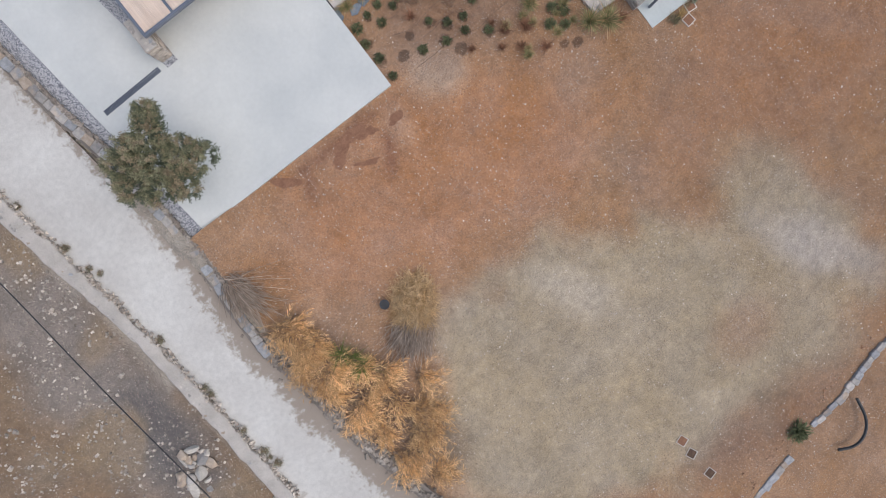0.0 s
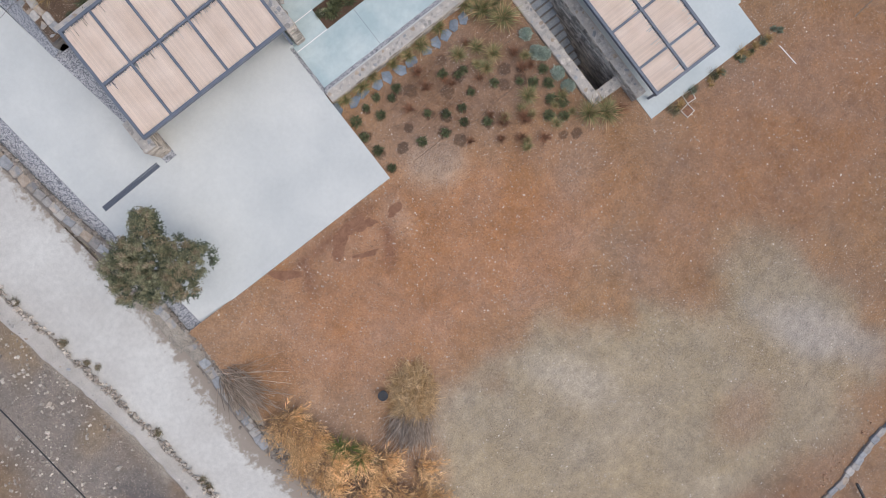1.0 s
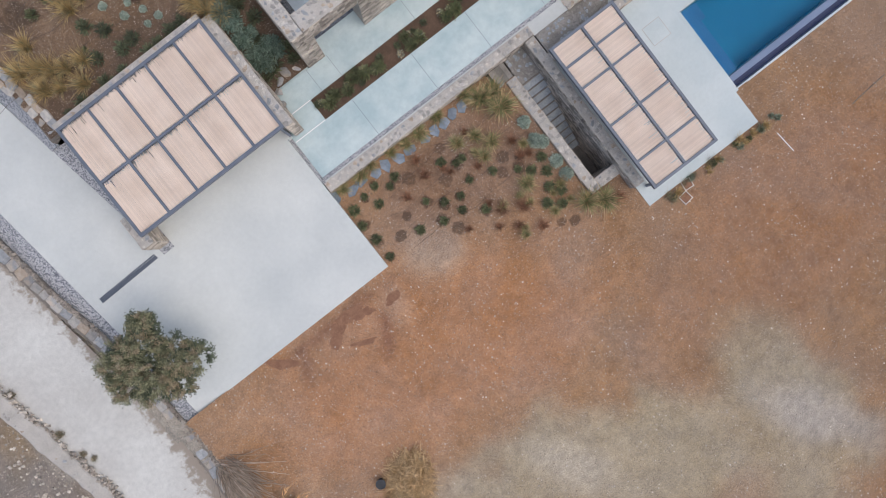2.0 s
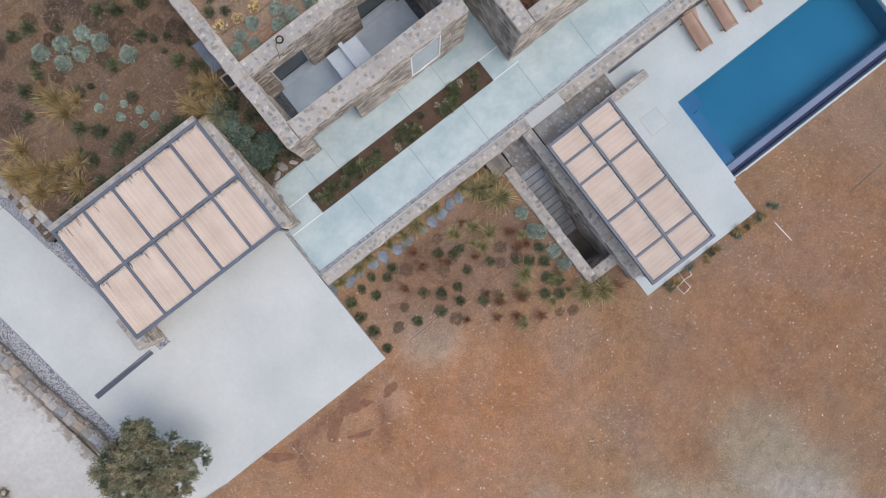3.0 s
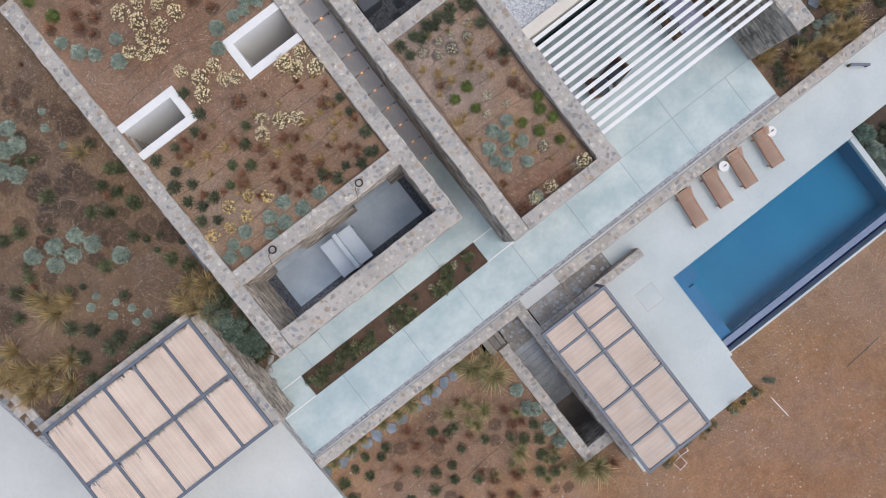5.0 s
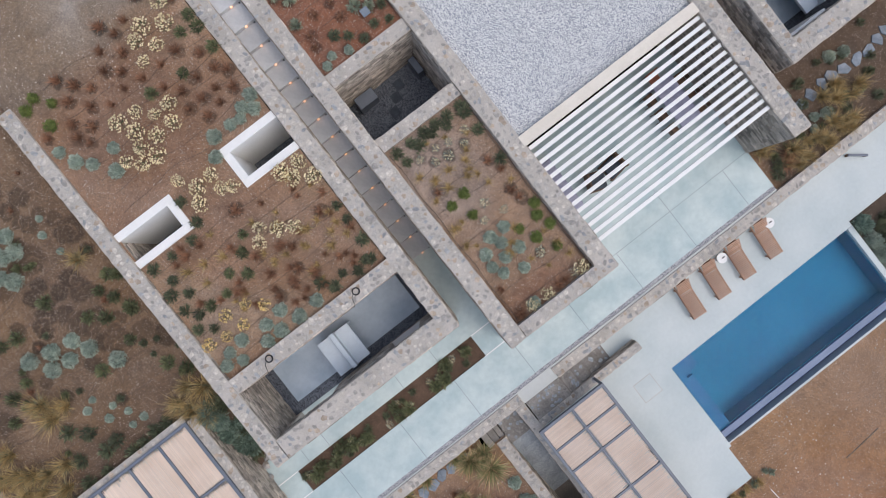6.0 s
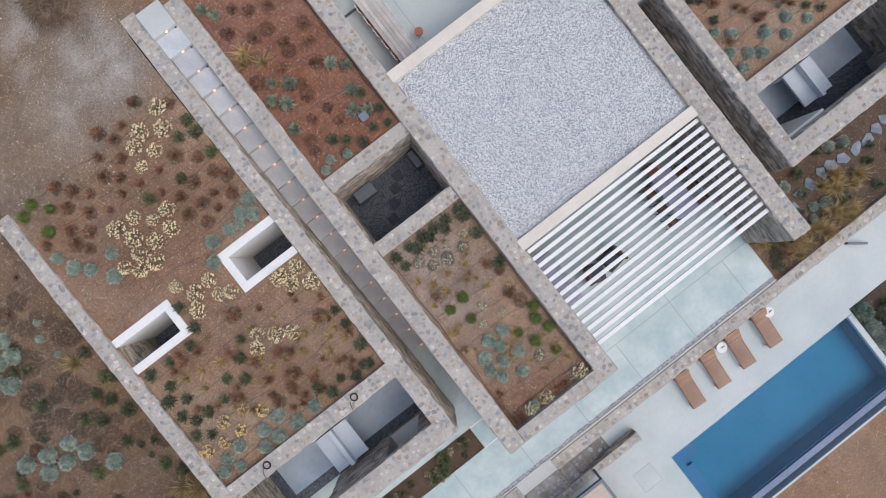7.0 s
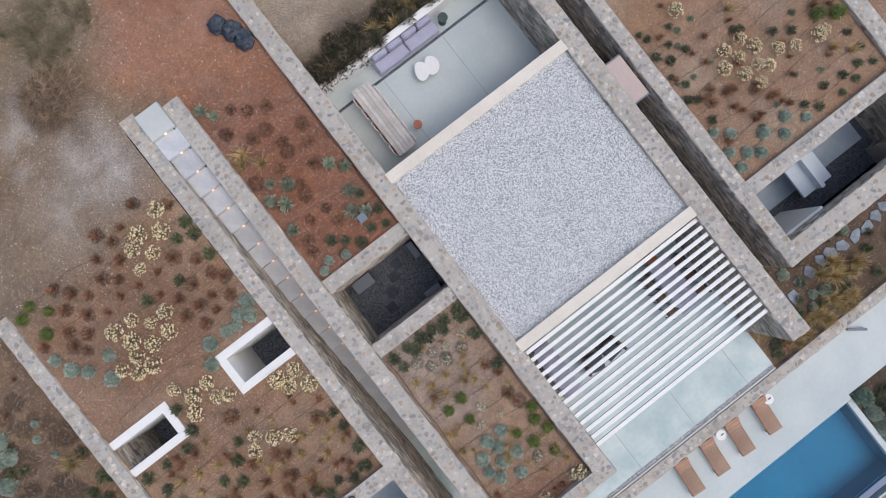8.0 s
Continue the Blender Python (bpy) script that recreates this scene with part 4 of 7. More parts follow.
def pergola(name, x0, y0, z, xs, ys, posts, drop, label, along):
    p = empty(name, x0, y0, z, label, "pergola")
    X0, X1, Y0, Y1 = xs[0], xs[-1], ys[0], ys[-1]
    for x in (X0, X1):
        part("beam", boxes((x - 0.06, x + 0.06, Y0 - 0.06, Y1 + 0.06, -0.12, 0.05), bevel=0.006), STEEL, p)
    for y in (Y0, Y1):
        part("beam", boxes((X0 + 0.06, X1 - 0.06, y - 0.06, y + 0.06, -0.12, 0.048), bevel=0.006), STEEL, p)
    for x in xs[1:-1]:
        part("rafter", boxes((x - 0.05, x + 0.05, Y0 + 0.06, Y1 - 0.06, -0.1, 0.046), bevel=0.006), STEEL, p)
    for y in ys[1:-1]:
        part("cross_beam", boxes((X0 + 0.06, X1 - 0.06, y - 0.045, y + 0.045, -0.1, 0.043), bevel=0.006), STEEL, p)
    k = 0
    for i in range(len(xs) - 1):
        for j in range(len(ys) - 1):
            reed_panel(p, xs[i] + 0.055, xs[i + 1] - 0.055, ys[j] + 0.055, ys[j + 1] - 0.055, 0.0, along, k)
            k += 1
    for x, y in posts:
        part("post", boxes((x - 0.05, x + 0.05, y - 0.05, y + 0.05, -drop, -0.12)), STEEL, p)
    return p


pergola("carport_pergola", -4.1, 12.22, 2.2, (0.06, 1.41, 2.75, 4.09, 5.43, 6.7), (0.06, 2.5, 5.0), ((6.6, 0.06), (6.6, 4.9)), 1.6, "blue-grey steel carport roof filled with dried reed mats", "y")
pergola("pool_pergola", 12.62, 1.64, 1.22, (0.06, 1.57, 3.1), (0.06, 1.28, 3.06, 4.89, 5.92, 6.86), ((0.4, 0.06), (3.1, 0.06), (3.1, 6.86), (3.1, 3.06)), 1.66, "blue-grey steel pool pergola filled with dried reed mats", "x")
stone_wall("wall_carport_back", -4.15, 2.65, 17.25, 17.52, -0.2, 2.16, "S", skin=0.5)
stone_wall("wall_carport_east", 2.66, 3.02, 12.2, 17.25, -0.2, 2.14, "WES", skin=0.25)
stone_wall("wall_carport_pier", -4.45, -3.95, 11.9, 13.3, 0.0, 1.9, "WES", skin=0.6)

# ---------------------------------------------------------------- living room roof, slats, back patio
roof = part("gravel_roof", boxes((18.56, 26.36, 18.0, 25.06, 3.0, 3.3)), ROOFGRAVEL)
tagged(roof, "flat roof covered with white and grey gravel", "roof", kind="structure")
for y in (17.58, 25.06):
    tagged(part("roof_coping", boxes((18.5, 26.4, y, y + 0.42, 3.0, 3.47), bevel=0.01), CREAM), "cream rendered edge of the gravel roof", "coping", kind="structure")
tagged(part("room_wall", boxes((18.56, 26.36, 17.72, 17.8, 0.2, 3.0), (18.56, 26.36, 25.2, 25.28, 0.2, 3.0)), GLASS), "dark glazed front of the living room", "wall", kind="structure")
for k in range(14):
    y = 13.29 + 0.313 * k
    s = part("pergola_slat", boxes((18.5, 26.38, y, y + 0.145, 3.26, 3.34), bevel=0.006), WHITE)
    tagged(s, "white painted shade slat above the terrace", "slat", "white slats of the terrace pergola")
tagged(part("patio_floor", boxes((18.56, 26.36, 25.28, 28.83, 0.0, 1.15), (18.56, 26.36, 28.95, 29.75, 0.0, 1.15)), DECK), "smooth pale concrete back patio", "floor", kind="structure")
tagged(part("patio_drain", boxes((18.56, 26.36, 28.83, 28.95, 0.0, 1.12)), DARKGRAVEL), "narrow dark gravel drain across the patio", "gravel", kind="structure")
tagged(part("court_gravel_floor", boxes((14.45, 17.9, 20.98, 23.33, 0.0, 0.25)), DARKGRAVEL), "dark pebble floor of the sunken court", "gravel", kind="structure")


for x, y in ((15.55, 21.55), (15.95, 22.05), (16.35, 22.5), (16.75, 22.85)):
    tagged(part("court_paver", boxes((x - 0.2, x + 0.2, y - 0.2, y + 0.2, 0.2, 0.262), bevel=0.006), TARP), "dark square paver set in black pebbles", "paver", "pavers of the sunken court")


def skylight(x0, x1, y0, y1, label, side):
    s = empty("light_well", (x0 + x1) / 2, (y0 + y1) / 2, 3.0, label, "light well")
    a, b = (x1 - x0) / 2, (y1 - y0) / 2
    w = 0.3
    part("rim", boxes((-a, a, -b, -b + w, -2.6, 0.36), (-a, a, b - w, b, -2.6, 0.36), (-a, -a + w, -b + w, b - w, -2.6, 0.358) if side < 0 else (a - w, a, -b + w, b - w, -2.6, 0.358), bevel=0.012), WHITE, s, "thick white rendered rim")
    part("well_floor", boxes((-a + (w if side < 0 else 0), a - (w if side > 0 else 0), -b + w, b - w, -2.7, -2.5)), DARKGRAVEL, s, "dark pebble floor")


skylight(9.9, 12.24, 22.4, 24.05, "white rendered light well let into the planted roof", -1)
skylight(5.2, 7.62, 22.42, 23.9, "white rendered light well beside the west wall", 1)

# ---------------------------------------------------------------- where the plants stand
FRONT_GREEN = [(4.8, 8.5), (3.9, 8.7), (3.3, 8.6), (4.4, 8.3), (3.6, 8), (5.2, 6.9), (5.8, 6.4), (6.5, 6.2), (6.2, 5.7), (7, 5.1), (8.2, 6.2), (6.7, 7.8), (7.2, 7.4), (7.2, 6.5), (5.3, 5.8), (4.3, 6.1), (9.1, 5.6), (9.5, 5.2), (10.2, 5.4), (9.2, 3.7), (9.7, 3.3), (9.7, 4.2), (10, 3.8), (2.6, 8.4), (2.5, 7.7), (2.6, 6.9), (2.6, 6), (7.5, 7.4), (10, 4.8)]
FRONT_BASIN = [(7, 8.3), (5.2, 8.1), (6.4, 7.1), (4.2, 6.9), (3.5, 6.4), (5.6, 5.2), (8.5, 5.9), (8.9, 6.4), (9.2, 2.7), (9.7, 2.4)]
FRONT_RUST = [(5.8, 7.8), (4.7, 7.5), (5.9, 8.5), (9.5, 6), (7.5, 4.7), (8.3, 4.2), (7.7, 3.7), (8.5, 3.1), (11.8, 2.1), (9.6, 6.7)]
FRONT_GRASS = [(7.7, 8), (8.5, 7.8), (8.9, 7.2), (8.3, 6.9), (9, 4.9), (2.8, 9.4), (3.7, 9.4), (4.3, 9.5), (5.3, 9.4), (6, 9.3), (6.7, 9.3), (7.7, 9.4), (9.2, 9.4)]
FRONT_BIG_GRASS = [(9.6, 8.9), (10.1, 8.1), (10.2, 8.8), (10.55, 2.75), (11.2, 2.35)]
FRONT_SILVER = [(10.5, 7), (10.4, 6.1), (10.6, 5.9), (10.6, 4.9), (10.6, 4.2)]
FRONT_FLAGS = [(2.3, 9.3), (3.1, 9.1), (3.6, 9.2), (4.3, 9.1), (4.8, 9.1), (5.4, 9), (6, 9), (6.8, 9), (7.3, 9), (7.8, 9), (8.3, 9.1), (8.8, 9.1), (9.5, 9.1)]
WEST_SILVER = [(-0.2, 22.4), (0.6, 22.2), (1.4, 22.1), (0.9, 21.6), (0.2, 21.7), (1.7, 21.5), (2.2, 20.6), (2.1, 26.3), (2, 25.7), (1.5, 25.8), (1, 25.3), (1.3, 24.9)]
WEST_SMALL_SILVER = [(0.5, 20), (0.9, 19.4), (1.2, 18.9), (1.5, 18.4), (0.5, 19.1), (1, 18.4), (0.1, 19.8), (3.4, 26.1), (3.1, 25.6), (3.2, 24.8)]
WEST_DEEP = [(-0.9, 19.6), (-0.4, 19.1), (-1.3, 18.5), (-1.6, 17.7), (0.2, 18.3), (-0.3, 18.2), (0.4, 17.6), (0.9, 17.6), (1.5, 17.7), (2, 17.7), (-0.8, 17.6), (-2.7, 17.6), (-3.4, 17.5)]
WEST_GREEN = [(0, 23.3), (-0.6, 23.4), (-0.8, 21.9), (-1.5, 21.7), (-1.3, 21.2), (-2.1, 21), (3.3, 22.9), (2.4, 22.4), (2.9, 22), (3.8, 21.8), (3.6, 22.4), (1.6, 23.7), (3.9, 23.2), (4.2, 23), (3.8, 21.7), (3, 20.9), (1.5, 20.6), (3.5, 19.4), (3.9, 18.8)]
WEST_GRASS = [(-0.9, 20.9), (-0.3, 20.4), (-0.9, 20.3), (2.8, 18), (3.5, 18.3), (3.9, 17.9), (3.4, 17), (3, 17.5), (-3, 20.2), (-3.8, 19.6), (-3.2, 19.4), (-2.9, 19.1), (-2.4, 18.8), (-1.7, 18.7), (-2.2, 18), (-3.5, 18.6), (-3, 18.4), (3.5, 24.2)]
WEST_BASIN = [(2.8, 26.4), (1.3, 24.1), (2.8, 23.9), (1.8, 23), (1.3, 23.3), (2.2, 23.7), (2.2, 21.4), (-0.3, 21.5), (2.7, 26.9), (3.8, 25.8), (3.3, 27.1), (3.7, 25.2), (2.2, 22.1), (0.9, 23.1)]
GAP_SILVER = [(3.5, 17), (3.5, 16.6), (3.4, 16), (3.4, 15.4), (3.5, 15.1)]
GAP_DEEP = [(3.5, 14.7), (3, 14.6), (3.8, 14.9), (4.1, 17), (4, 17.4)]
ROOF_FLOWER = [(11.5, 29.3), (10.5, 29), (11.2, 28.6), (10, 28.7), (10.5, 28.2), (9.8, 28), (8.5, 26.8), (9, 26.3), (9.6, 26.3), (9.3, 25.7), (7.8, 26.8), (8.1, 26.2), (8.6, 25.7), (7.9, 25.7), (8.2, 25.1), (7.2, 25.6), (7.6, 25.2), (8.2, 24), (8.6, 23.4), (9.2, 23.5), (9.2, 22.9), (9.6, 22.7), (8.3, 22.9), (11.2, 22.1), (11.4, 21.7), (11.9, 22), (12, 21.3), (9.4, 21), (9.9, 20.6), (10.4, 20.3), (9.1, 20.6), (7.4, 19.2), (7.9, 18.8), (6.6, 19.3), (6.9, 18.7), (6.2, 18.7), (5.4, 18.8)]
ROOF_RUST = [(10.9, 30), (9.3, 29.9), (10.1, 29.6), (9.6, 29.4), (8.8, 29.2), (9.4, 28.7), (8.5, 28.6), (9, 28.2), (7, 29.3), (7.4, 28.8), (7.8, 28.4), (8.7, 27.7), (9.4, 27.6), (6.9, 28.5), (7.4, 27.9), (8, 27.5), (6.5, 27.8), (7, 27.3), (6.4, 27.3), (6.6, 26.9), (11.5, 27.1), (11.6, 26.4), (10.9, 26.5), (11.2, 25.8), (11.7, 25.5), (10.6, 25.8), (11, 25.3), (10, 25.8), (10.4, 25.2), (10.2, 26.4), (9.8, 26.9), (10.2, 27.6), (10.9, 27.7), (11.9, 26.1), (11.9, 29.2), (5.5, 27.9)]
ROOF_RUST_SOUTH = [(6.8, 22.8), (6.8, 21.8), (7.6, 19.6), (8.7, 19.5), (8.5, 19), (8.5, 18.7), (9.2, 18.8), (8.8, 18.2), (9.6, 19.1), (10, 18.6), (9.5, 20.1), (9.9, 19.8), (9.1, 22), (8.7, 20.3), (11.4, 20.2), (11, 18.5)]
ROOF_GREEN = [(12, 28.4), (12.1, 27.9), (11.4, 28.1), (12, 27), (10.6, 26.9), (9.3, 27), (8.8, 21.2), (8.4, 20.7), (7.6, 20.4), (8.1, 20), (7.1, 19.9), (6.4, 19.9)]
ROOF_BRIGHT = [(6, 29.3), (6.4, 28.8), (5.4, 29.1), (5.9, 28.2)]
ROOF_DEEP = [(5.6, 22.1), (6.4, 22.1), (5.9, 21.4), (6.1, 20.7), (5.5, 21), (5.6, 20.3), (5.9, 19.9), (5.4, 19.5), (6, 19.2), (7.3, 22.2), (7.8, 23.4), (7.8, 22.5), (12, 20), (12.2, 19.4), (12, 18.5), (11.6, 17.9), (11.8, 17.8), (11.2, 17.6), (10.7, 18), (10.2, 17.8), (9.9, 18.2)]
ROOF_SILVER = [(12, 24.9), (11.5, 24.7), (10.8, 24.5), (11.8, 24.2), (11.2, 24.1), (10.1, 24.5), (9.7, 23.9), (7.1, 26.3), (5.8, 26.7), (6.2, 26.3), (5.4, 27.3), (6.7, 25.6), (9.4, 17.8), (8.6, 17.7), (8.2, 18.3), (7.5, 18.2), (7.8, 17.7), (7.2, 17.7), (6.5, 18.3), (5.9, 18.2), (6.1, 17.7), (5.4, 17.9)]
ROOF_GOLD = [(6.8, 20.6), (7.8, 21), (7.1, 21.2), (10.7, 20), (11.3, 19.4), (11, 19), (11.7, 19), (6.5, 21.3)]
MID_DEEP = [(17, 20.3), (16, 20.4), (16.2, 20), (16.8, 19.9), (15.4, 20.4), (14.8, 20.3), (14.9, 19.7), (15.6, 19.9), (17.8, 19.9), (17.7, 19.1), (17.6, 20.4), (16.5, 20.4), (17.6, 17.8)]
MID_BRIGHT = [(15.8, 17.6), (15.2, 17.5), (15.6, 16.8), (16.6, 15.4), (16.9, 14.8), (17.3, 14.1), (18.1, 12.8), (17.7, 15.8), (17.4, 15.4), (17.7, 14.9)]
MID_SILVER = [(16.2, 15.8), (15.6, 15.8), (15.8, 15.4), (16.2, 14.9), (15.1, 15.4), (15.6, 14.9), (15, 14.9), (15.9, 14.2), (15.2, 14.5), (15.4, 12.9)]
MID_PALE = [(16, 19.5), (16.5, 19.4), (17.2, 19.4), (16.9, 19), (16.2, 19), (15.7, 19.1), (15.3, 19.5), (16.2, 16.9), (16.6, 16.3), (15.8, 16.4), (16.7, 14.3), (17.2, 12.8)]
MID_GOLD = [(14.9, 19), (15.3, 18.6), (15.5, 18.1), (16.6, 18.5), (14.7, 16.8), (14.7, 16.1), (15.9, 18.6), (16.3, 18)]
MID_RUST = [(15.1, 18.2), (14.8, 12.6), (14.5, 12.2), (16.8, 12.4), (16.5, 11.9), (18.1, 12.3), (14.7, 14.1), (17.2, 18), (17.4, 17.5), (17.2, 16.7), (17.3, 16.3)]
MID_FLOWER = [(17.5, 12), (16, 12.3), (15.3, 11.8)]
BACK_GREEN = [(14.6, 31.2), (15, 30.8), (15.1, 27.7), (15.6, 27.3), (14.6, 27.2), (15.1, 26.8), (14.6, 25.9), (17.2, 27), (17.6, 26.6), (17.2, 25.8), (16.8, 25.2), (17.2, 24.9)]
BACK_DEEP = [(17.4, 25.5), (17.6, 24.7), (17.5, 24.1), (17, 24.3), (16.4, 24), (16, 24.5), (15.6, 24.8)]
BACK_SILVER = [(15.1, 24.3), (15.7, 24), (14.7, 24)]
BACK_BASIN = [(15.6, 30.6), (16, 30.2), (16.7, 30), (17.3, 28.7), (16.2, 29.3), (15, 30), (15.6, 29.3), (16.4, 28.6), (16.3, 28.3), (17.1, 28.1), (16.7, 27.4), (16.9, 27.3), (15.7, 27.9), (15.8, 26.6), (16, 27), (16.2, 25.8), (16.2, 25.2), (15.5, 25.8), (14.9, 25.3), (14.8, 24.9), (14.6, 28)]
BACK_GOLD = [(15, 29.1), (14.6, 28.8), (15.3, 28.4)]
EAST_DEEP = [(28.5, 23.9), (28.9, 23.6), (29.4, 23), (29.8, 23.5), (29.8, 22.5), (29.1, 22.5), (28.5, 22.9), (28.6, 22), (29, 21.5), (28.6, 21), (29, 20.8), (29, 19.9), (32, 18.3), (32.4, 17.9), (33, 18.4), (33.8, 18.3), (34.1, 17.9), (34.5, 18.3), (35, 18.7), (34.9, 19.4), (33.7, 21.2), (33.3, 20.7), (32.7, 21.1), (31.8, 21.9), (31.6, 22), (35, 18), (33.4, 17.8)]
EAST_BRIGHT = [(34.4, 20.6), (35, 20.2)]
EAST_FLOWER = [(30.3, 23.8), (31.5, 21.6), (31.8, 21.1), (32.4, 20.5), (33, 20.2), (30.8, 21.6), (31.1, 21.1), (31.5, 20.5), (30.4, 21.1), (30.9, 20.5), (31.2, 19.9), (31.8, 20.2), (33.9, 20), (34.2, 20)]
EAST_SILVER = [(28.6, 19.5), (29.2, 19.1), (28.7, 18.6), (29.3, 18.2), (29.7, 17.9), (30.2, 18.4), (30.8, 17.9), (31.2, 18.4), (31.8, 17.9), (28.8, 17.9)]
EAST_RUST = [(29.6, 20.8), (30.9, 19.8), (29.9, 19.8), (29.4, 20.4), (29.2, 20.7), (30.2, 20.4), (31.2, 19.3), (31.6, 18.7), (30.1, 21.7), (30.5, 19)]
EAST_GOLD = [(34.1, 19.3), (34.6, 18.8), (31.9, 22.7)]
SIDE_GRASS = [(30.2, 11.9), (30.6, 11.5), (31.3, 11.2), (31, 11.7), (30.9, 12), (31.7, 11.4), (30, 10.8), (30.4, 10.2), (29.2, 10.3), (28.3, 10.3)]
SIDE_SILVER = [(31.5, 13), (32.1, 12.8), (29.5, 11.4), (30, 11.2), (29.2, 11), (29, 12.8)]
SIDE_DEEP = [(29.7, 12.9), (28.7, 10.7), (32.2, 10.5), (30.8, 10.9)]
SIDE_FLAGS = [(28.8, 11.8), (29.4, 12.1), (30, 12.2), (30.6, 12.3), (31.1, 12.3), (31.7, 12.2), (32.4, 12.2), (33, 12.2), (33.6, 12.3), (34.1, 12.4)]

# ---------------------------------------------------------------- plant kinds
RND = random.Random(11)


def leaf(verts, faces, p, d, length, width, droop=0.0):
    """One pointed leaf from p along d."""
    p, d = Vector(p), Vector(d).normalized()
    s = d.cross(Vector((0, 0, 1)))
    s = s.normalized() * width / 2 if s.length > 1e-3 else Vector((width / 2, 0, 0))
    k = len(verts)
    mid = p + d * length * 0.55
    verts.extend([tuple(p), tuple(mid + s), tuple(p + d * length - Vector((0, 0, droop))), tuple(mid - s)])
    faces.append((k, k + 1, k + 2, k + 3))


def leaf_dome(seed, r, h, n, length, width, inner=0.35, rise=1.0, heart=0.0):
    """Leaves over a dome; heart: the share of its radius that is a closed, knobbly mass of inner leaves."""
    rnd = random.Random(seed)
    v, f = [], []
    if heart:
        for j in range(5):
            e = 0.1 + 0.32 * j
            for i in range(14):
                a, q = 2 * math.pi * (i + 0.5 * (j % 2)) / 14, heart * rnd.uniform(0.85, 1.12)
                v.append((q * r * math.cos(e) * math.cos(a), q * r * math.cos(e) * math.sin(a), q * h * math.sin(e)))
        for j in range(4):
            f.extend([(14 * j + i, 14 * j + (i + 1) % 14, 14 * j + 14 + (i + 1) % 14, 14 * j + 14 + i) for i in range(14)])
        f.append(tuple(range(56, 70)))
    for _ in range(n):
        a, e = rnd.uniform(0, 2 * math.pi), math.asin(rnd.uniform(0.02, 1))
        lump = 1 + 0.05 * math.sin(3 * a + seed) + 0.05 * math.sin(7 * a)
        q = rnd.uniform(inner, 0.9) * lump
        p = (q * r * math.cos(e) * math.cos(a), q * r * math.cos(e) * math.sin(a), q * h * math.sin(e))
        d = (math.cos(a) * math.cos(e) + rnd.gauss(0, 0.35), math.sin(a) * math.cos(e) + rnd.gauss(0, 0.35), rise * (math.sin(e) + rnd.gauss(0.2, 0.3)))
        leaf(v, f, p, d, length * rnd.uniform(0.7, 1.3), width)
    return v, f


def blades(seed, n, length, width, spread, flop=0.5, base=0.06):
    rnd = random.Random(seed)
    v, f = [], []
    for _ in range(n):
        a = rnd.uniform(0, 2 * math.pi)
        L, out = length * rnd.uniform(0.55, 1.15), spread * rnd.uniform(0.15, 1.0)
        c, s = math.cos(a), math.sin(a)
        b = (base * rnd.uniform(-1, 1), base * rnd.uniform(-1, 1))
        pts = [Vector((b[0] + c * out * t ** 1.3 * L, b[1] + s * out * t ** 1.3 * L, L * (t - flop * out * t * t))) for t in (0, 0.4, 0.75, 1.0)]
        side = Vector((-s, c, 0)) * width / 2
        k = len(v)
        for p, w in zip(pts, (1, 0.9, 0.6, 0.1)):
            v.extend([tuple(p + side * w), tuple(p - side * w)])
        f.extend([(k, k + 1, k + 3, k + 2), (k + 2, k + 3, k + 5, k + 4), (k + 4, k + 5, k + 7, k + 6)])
    return v, f


def tufts(seed, r, h, n, size):
    """Small pale flower heads over a dome, each a little eight-sided bead."""
    rnd = random.Random(seed)
    v, f = [], []
    for _ in range(n):
        a, q = rnd.uniform(0, 2 * math.pi), math.sqrt(rnd.uniform(0, 1))
        x, y, z = r * q * math.cos(a), r * q * math.sin(a), h * (1 - 0.5 * q * q) + rnd.uniform(-0.04, 0.04)
        s = size * rnd.uniform(0.7, 1.4)
        k = len(v)
        v.extend([(x + s, y, z), (x, y + s, z), (x - s, y, z), (x, y - s, z), (x, y, z + s * 0.8), (x, y, z - s)])
        f.extend([(k + i, k + (i + 1) % 4, k + 4) for i in range(4)] + [(k + (i + 1) % 4, k + i, k + 5) for i in range(4)])
    return v, f


KINDS = {}


def plant_kind(key, name, category, mats, makers):
    """makers: part name -> function of a seed; the first is the plant itself, the others parts of it."""
    KINDS[key] = (name, category, mats, makers, {})


plant_kind("silver", "silver_shrub", "shrub", [SILVER], [("leaves", lambda s: leaf_dome(s, 0.29, 0.27, 620, 0.085, 0.027, 0.62, 0.6, 0.66))])
plant_kind("green", "green_shrub", "shrub", [GREEN], [("leaves", lambda s: leaf_dome(s, 0.20, 0.26, 210, 0.125, 0.03, 0.1, 0.7))])
plant_kind("deep", "dark_green_shrub", "shrub", [DEEPGREEN], [("leaves", lambda s: leaf_dome(s, 0.20, 0.28, 180, 0.135, 0.03, 0.05, 0.7))])
plant_kind("sage", "sage_shrub", "shrub", [SAGE], [("leaves", lambda s: leaf_dome(s, 0.19, 0.26, 190, 0.14, 0.03, 0.1, 0.7))])
plant_kind("bright", "fresh_green_shrub", "shrub", [BRIGHT], [("leaves", lambda s: leaf_dome(s, 0.23, 0.30, 340, 0.085, 0.028, 0.3, 0.7, 0.6))])
plant_kind("flower", "dry_flower_plant", "plant", [GREEN, FLOWER], [("leaves", lambda s: leaf_dome(s, 0.18, 0.22, 40, 0.12, 0.022, 0.1)), ("bloom", lambda s: tufts(s, 0.28, 0.36, 70, 0.029))])
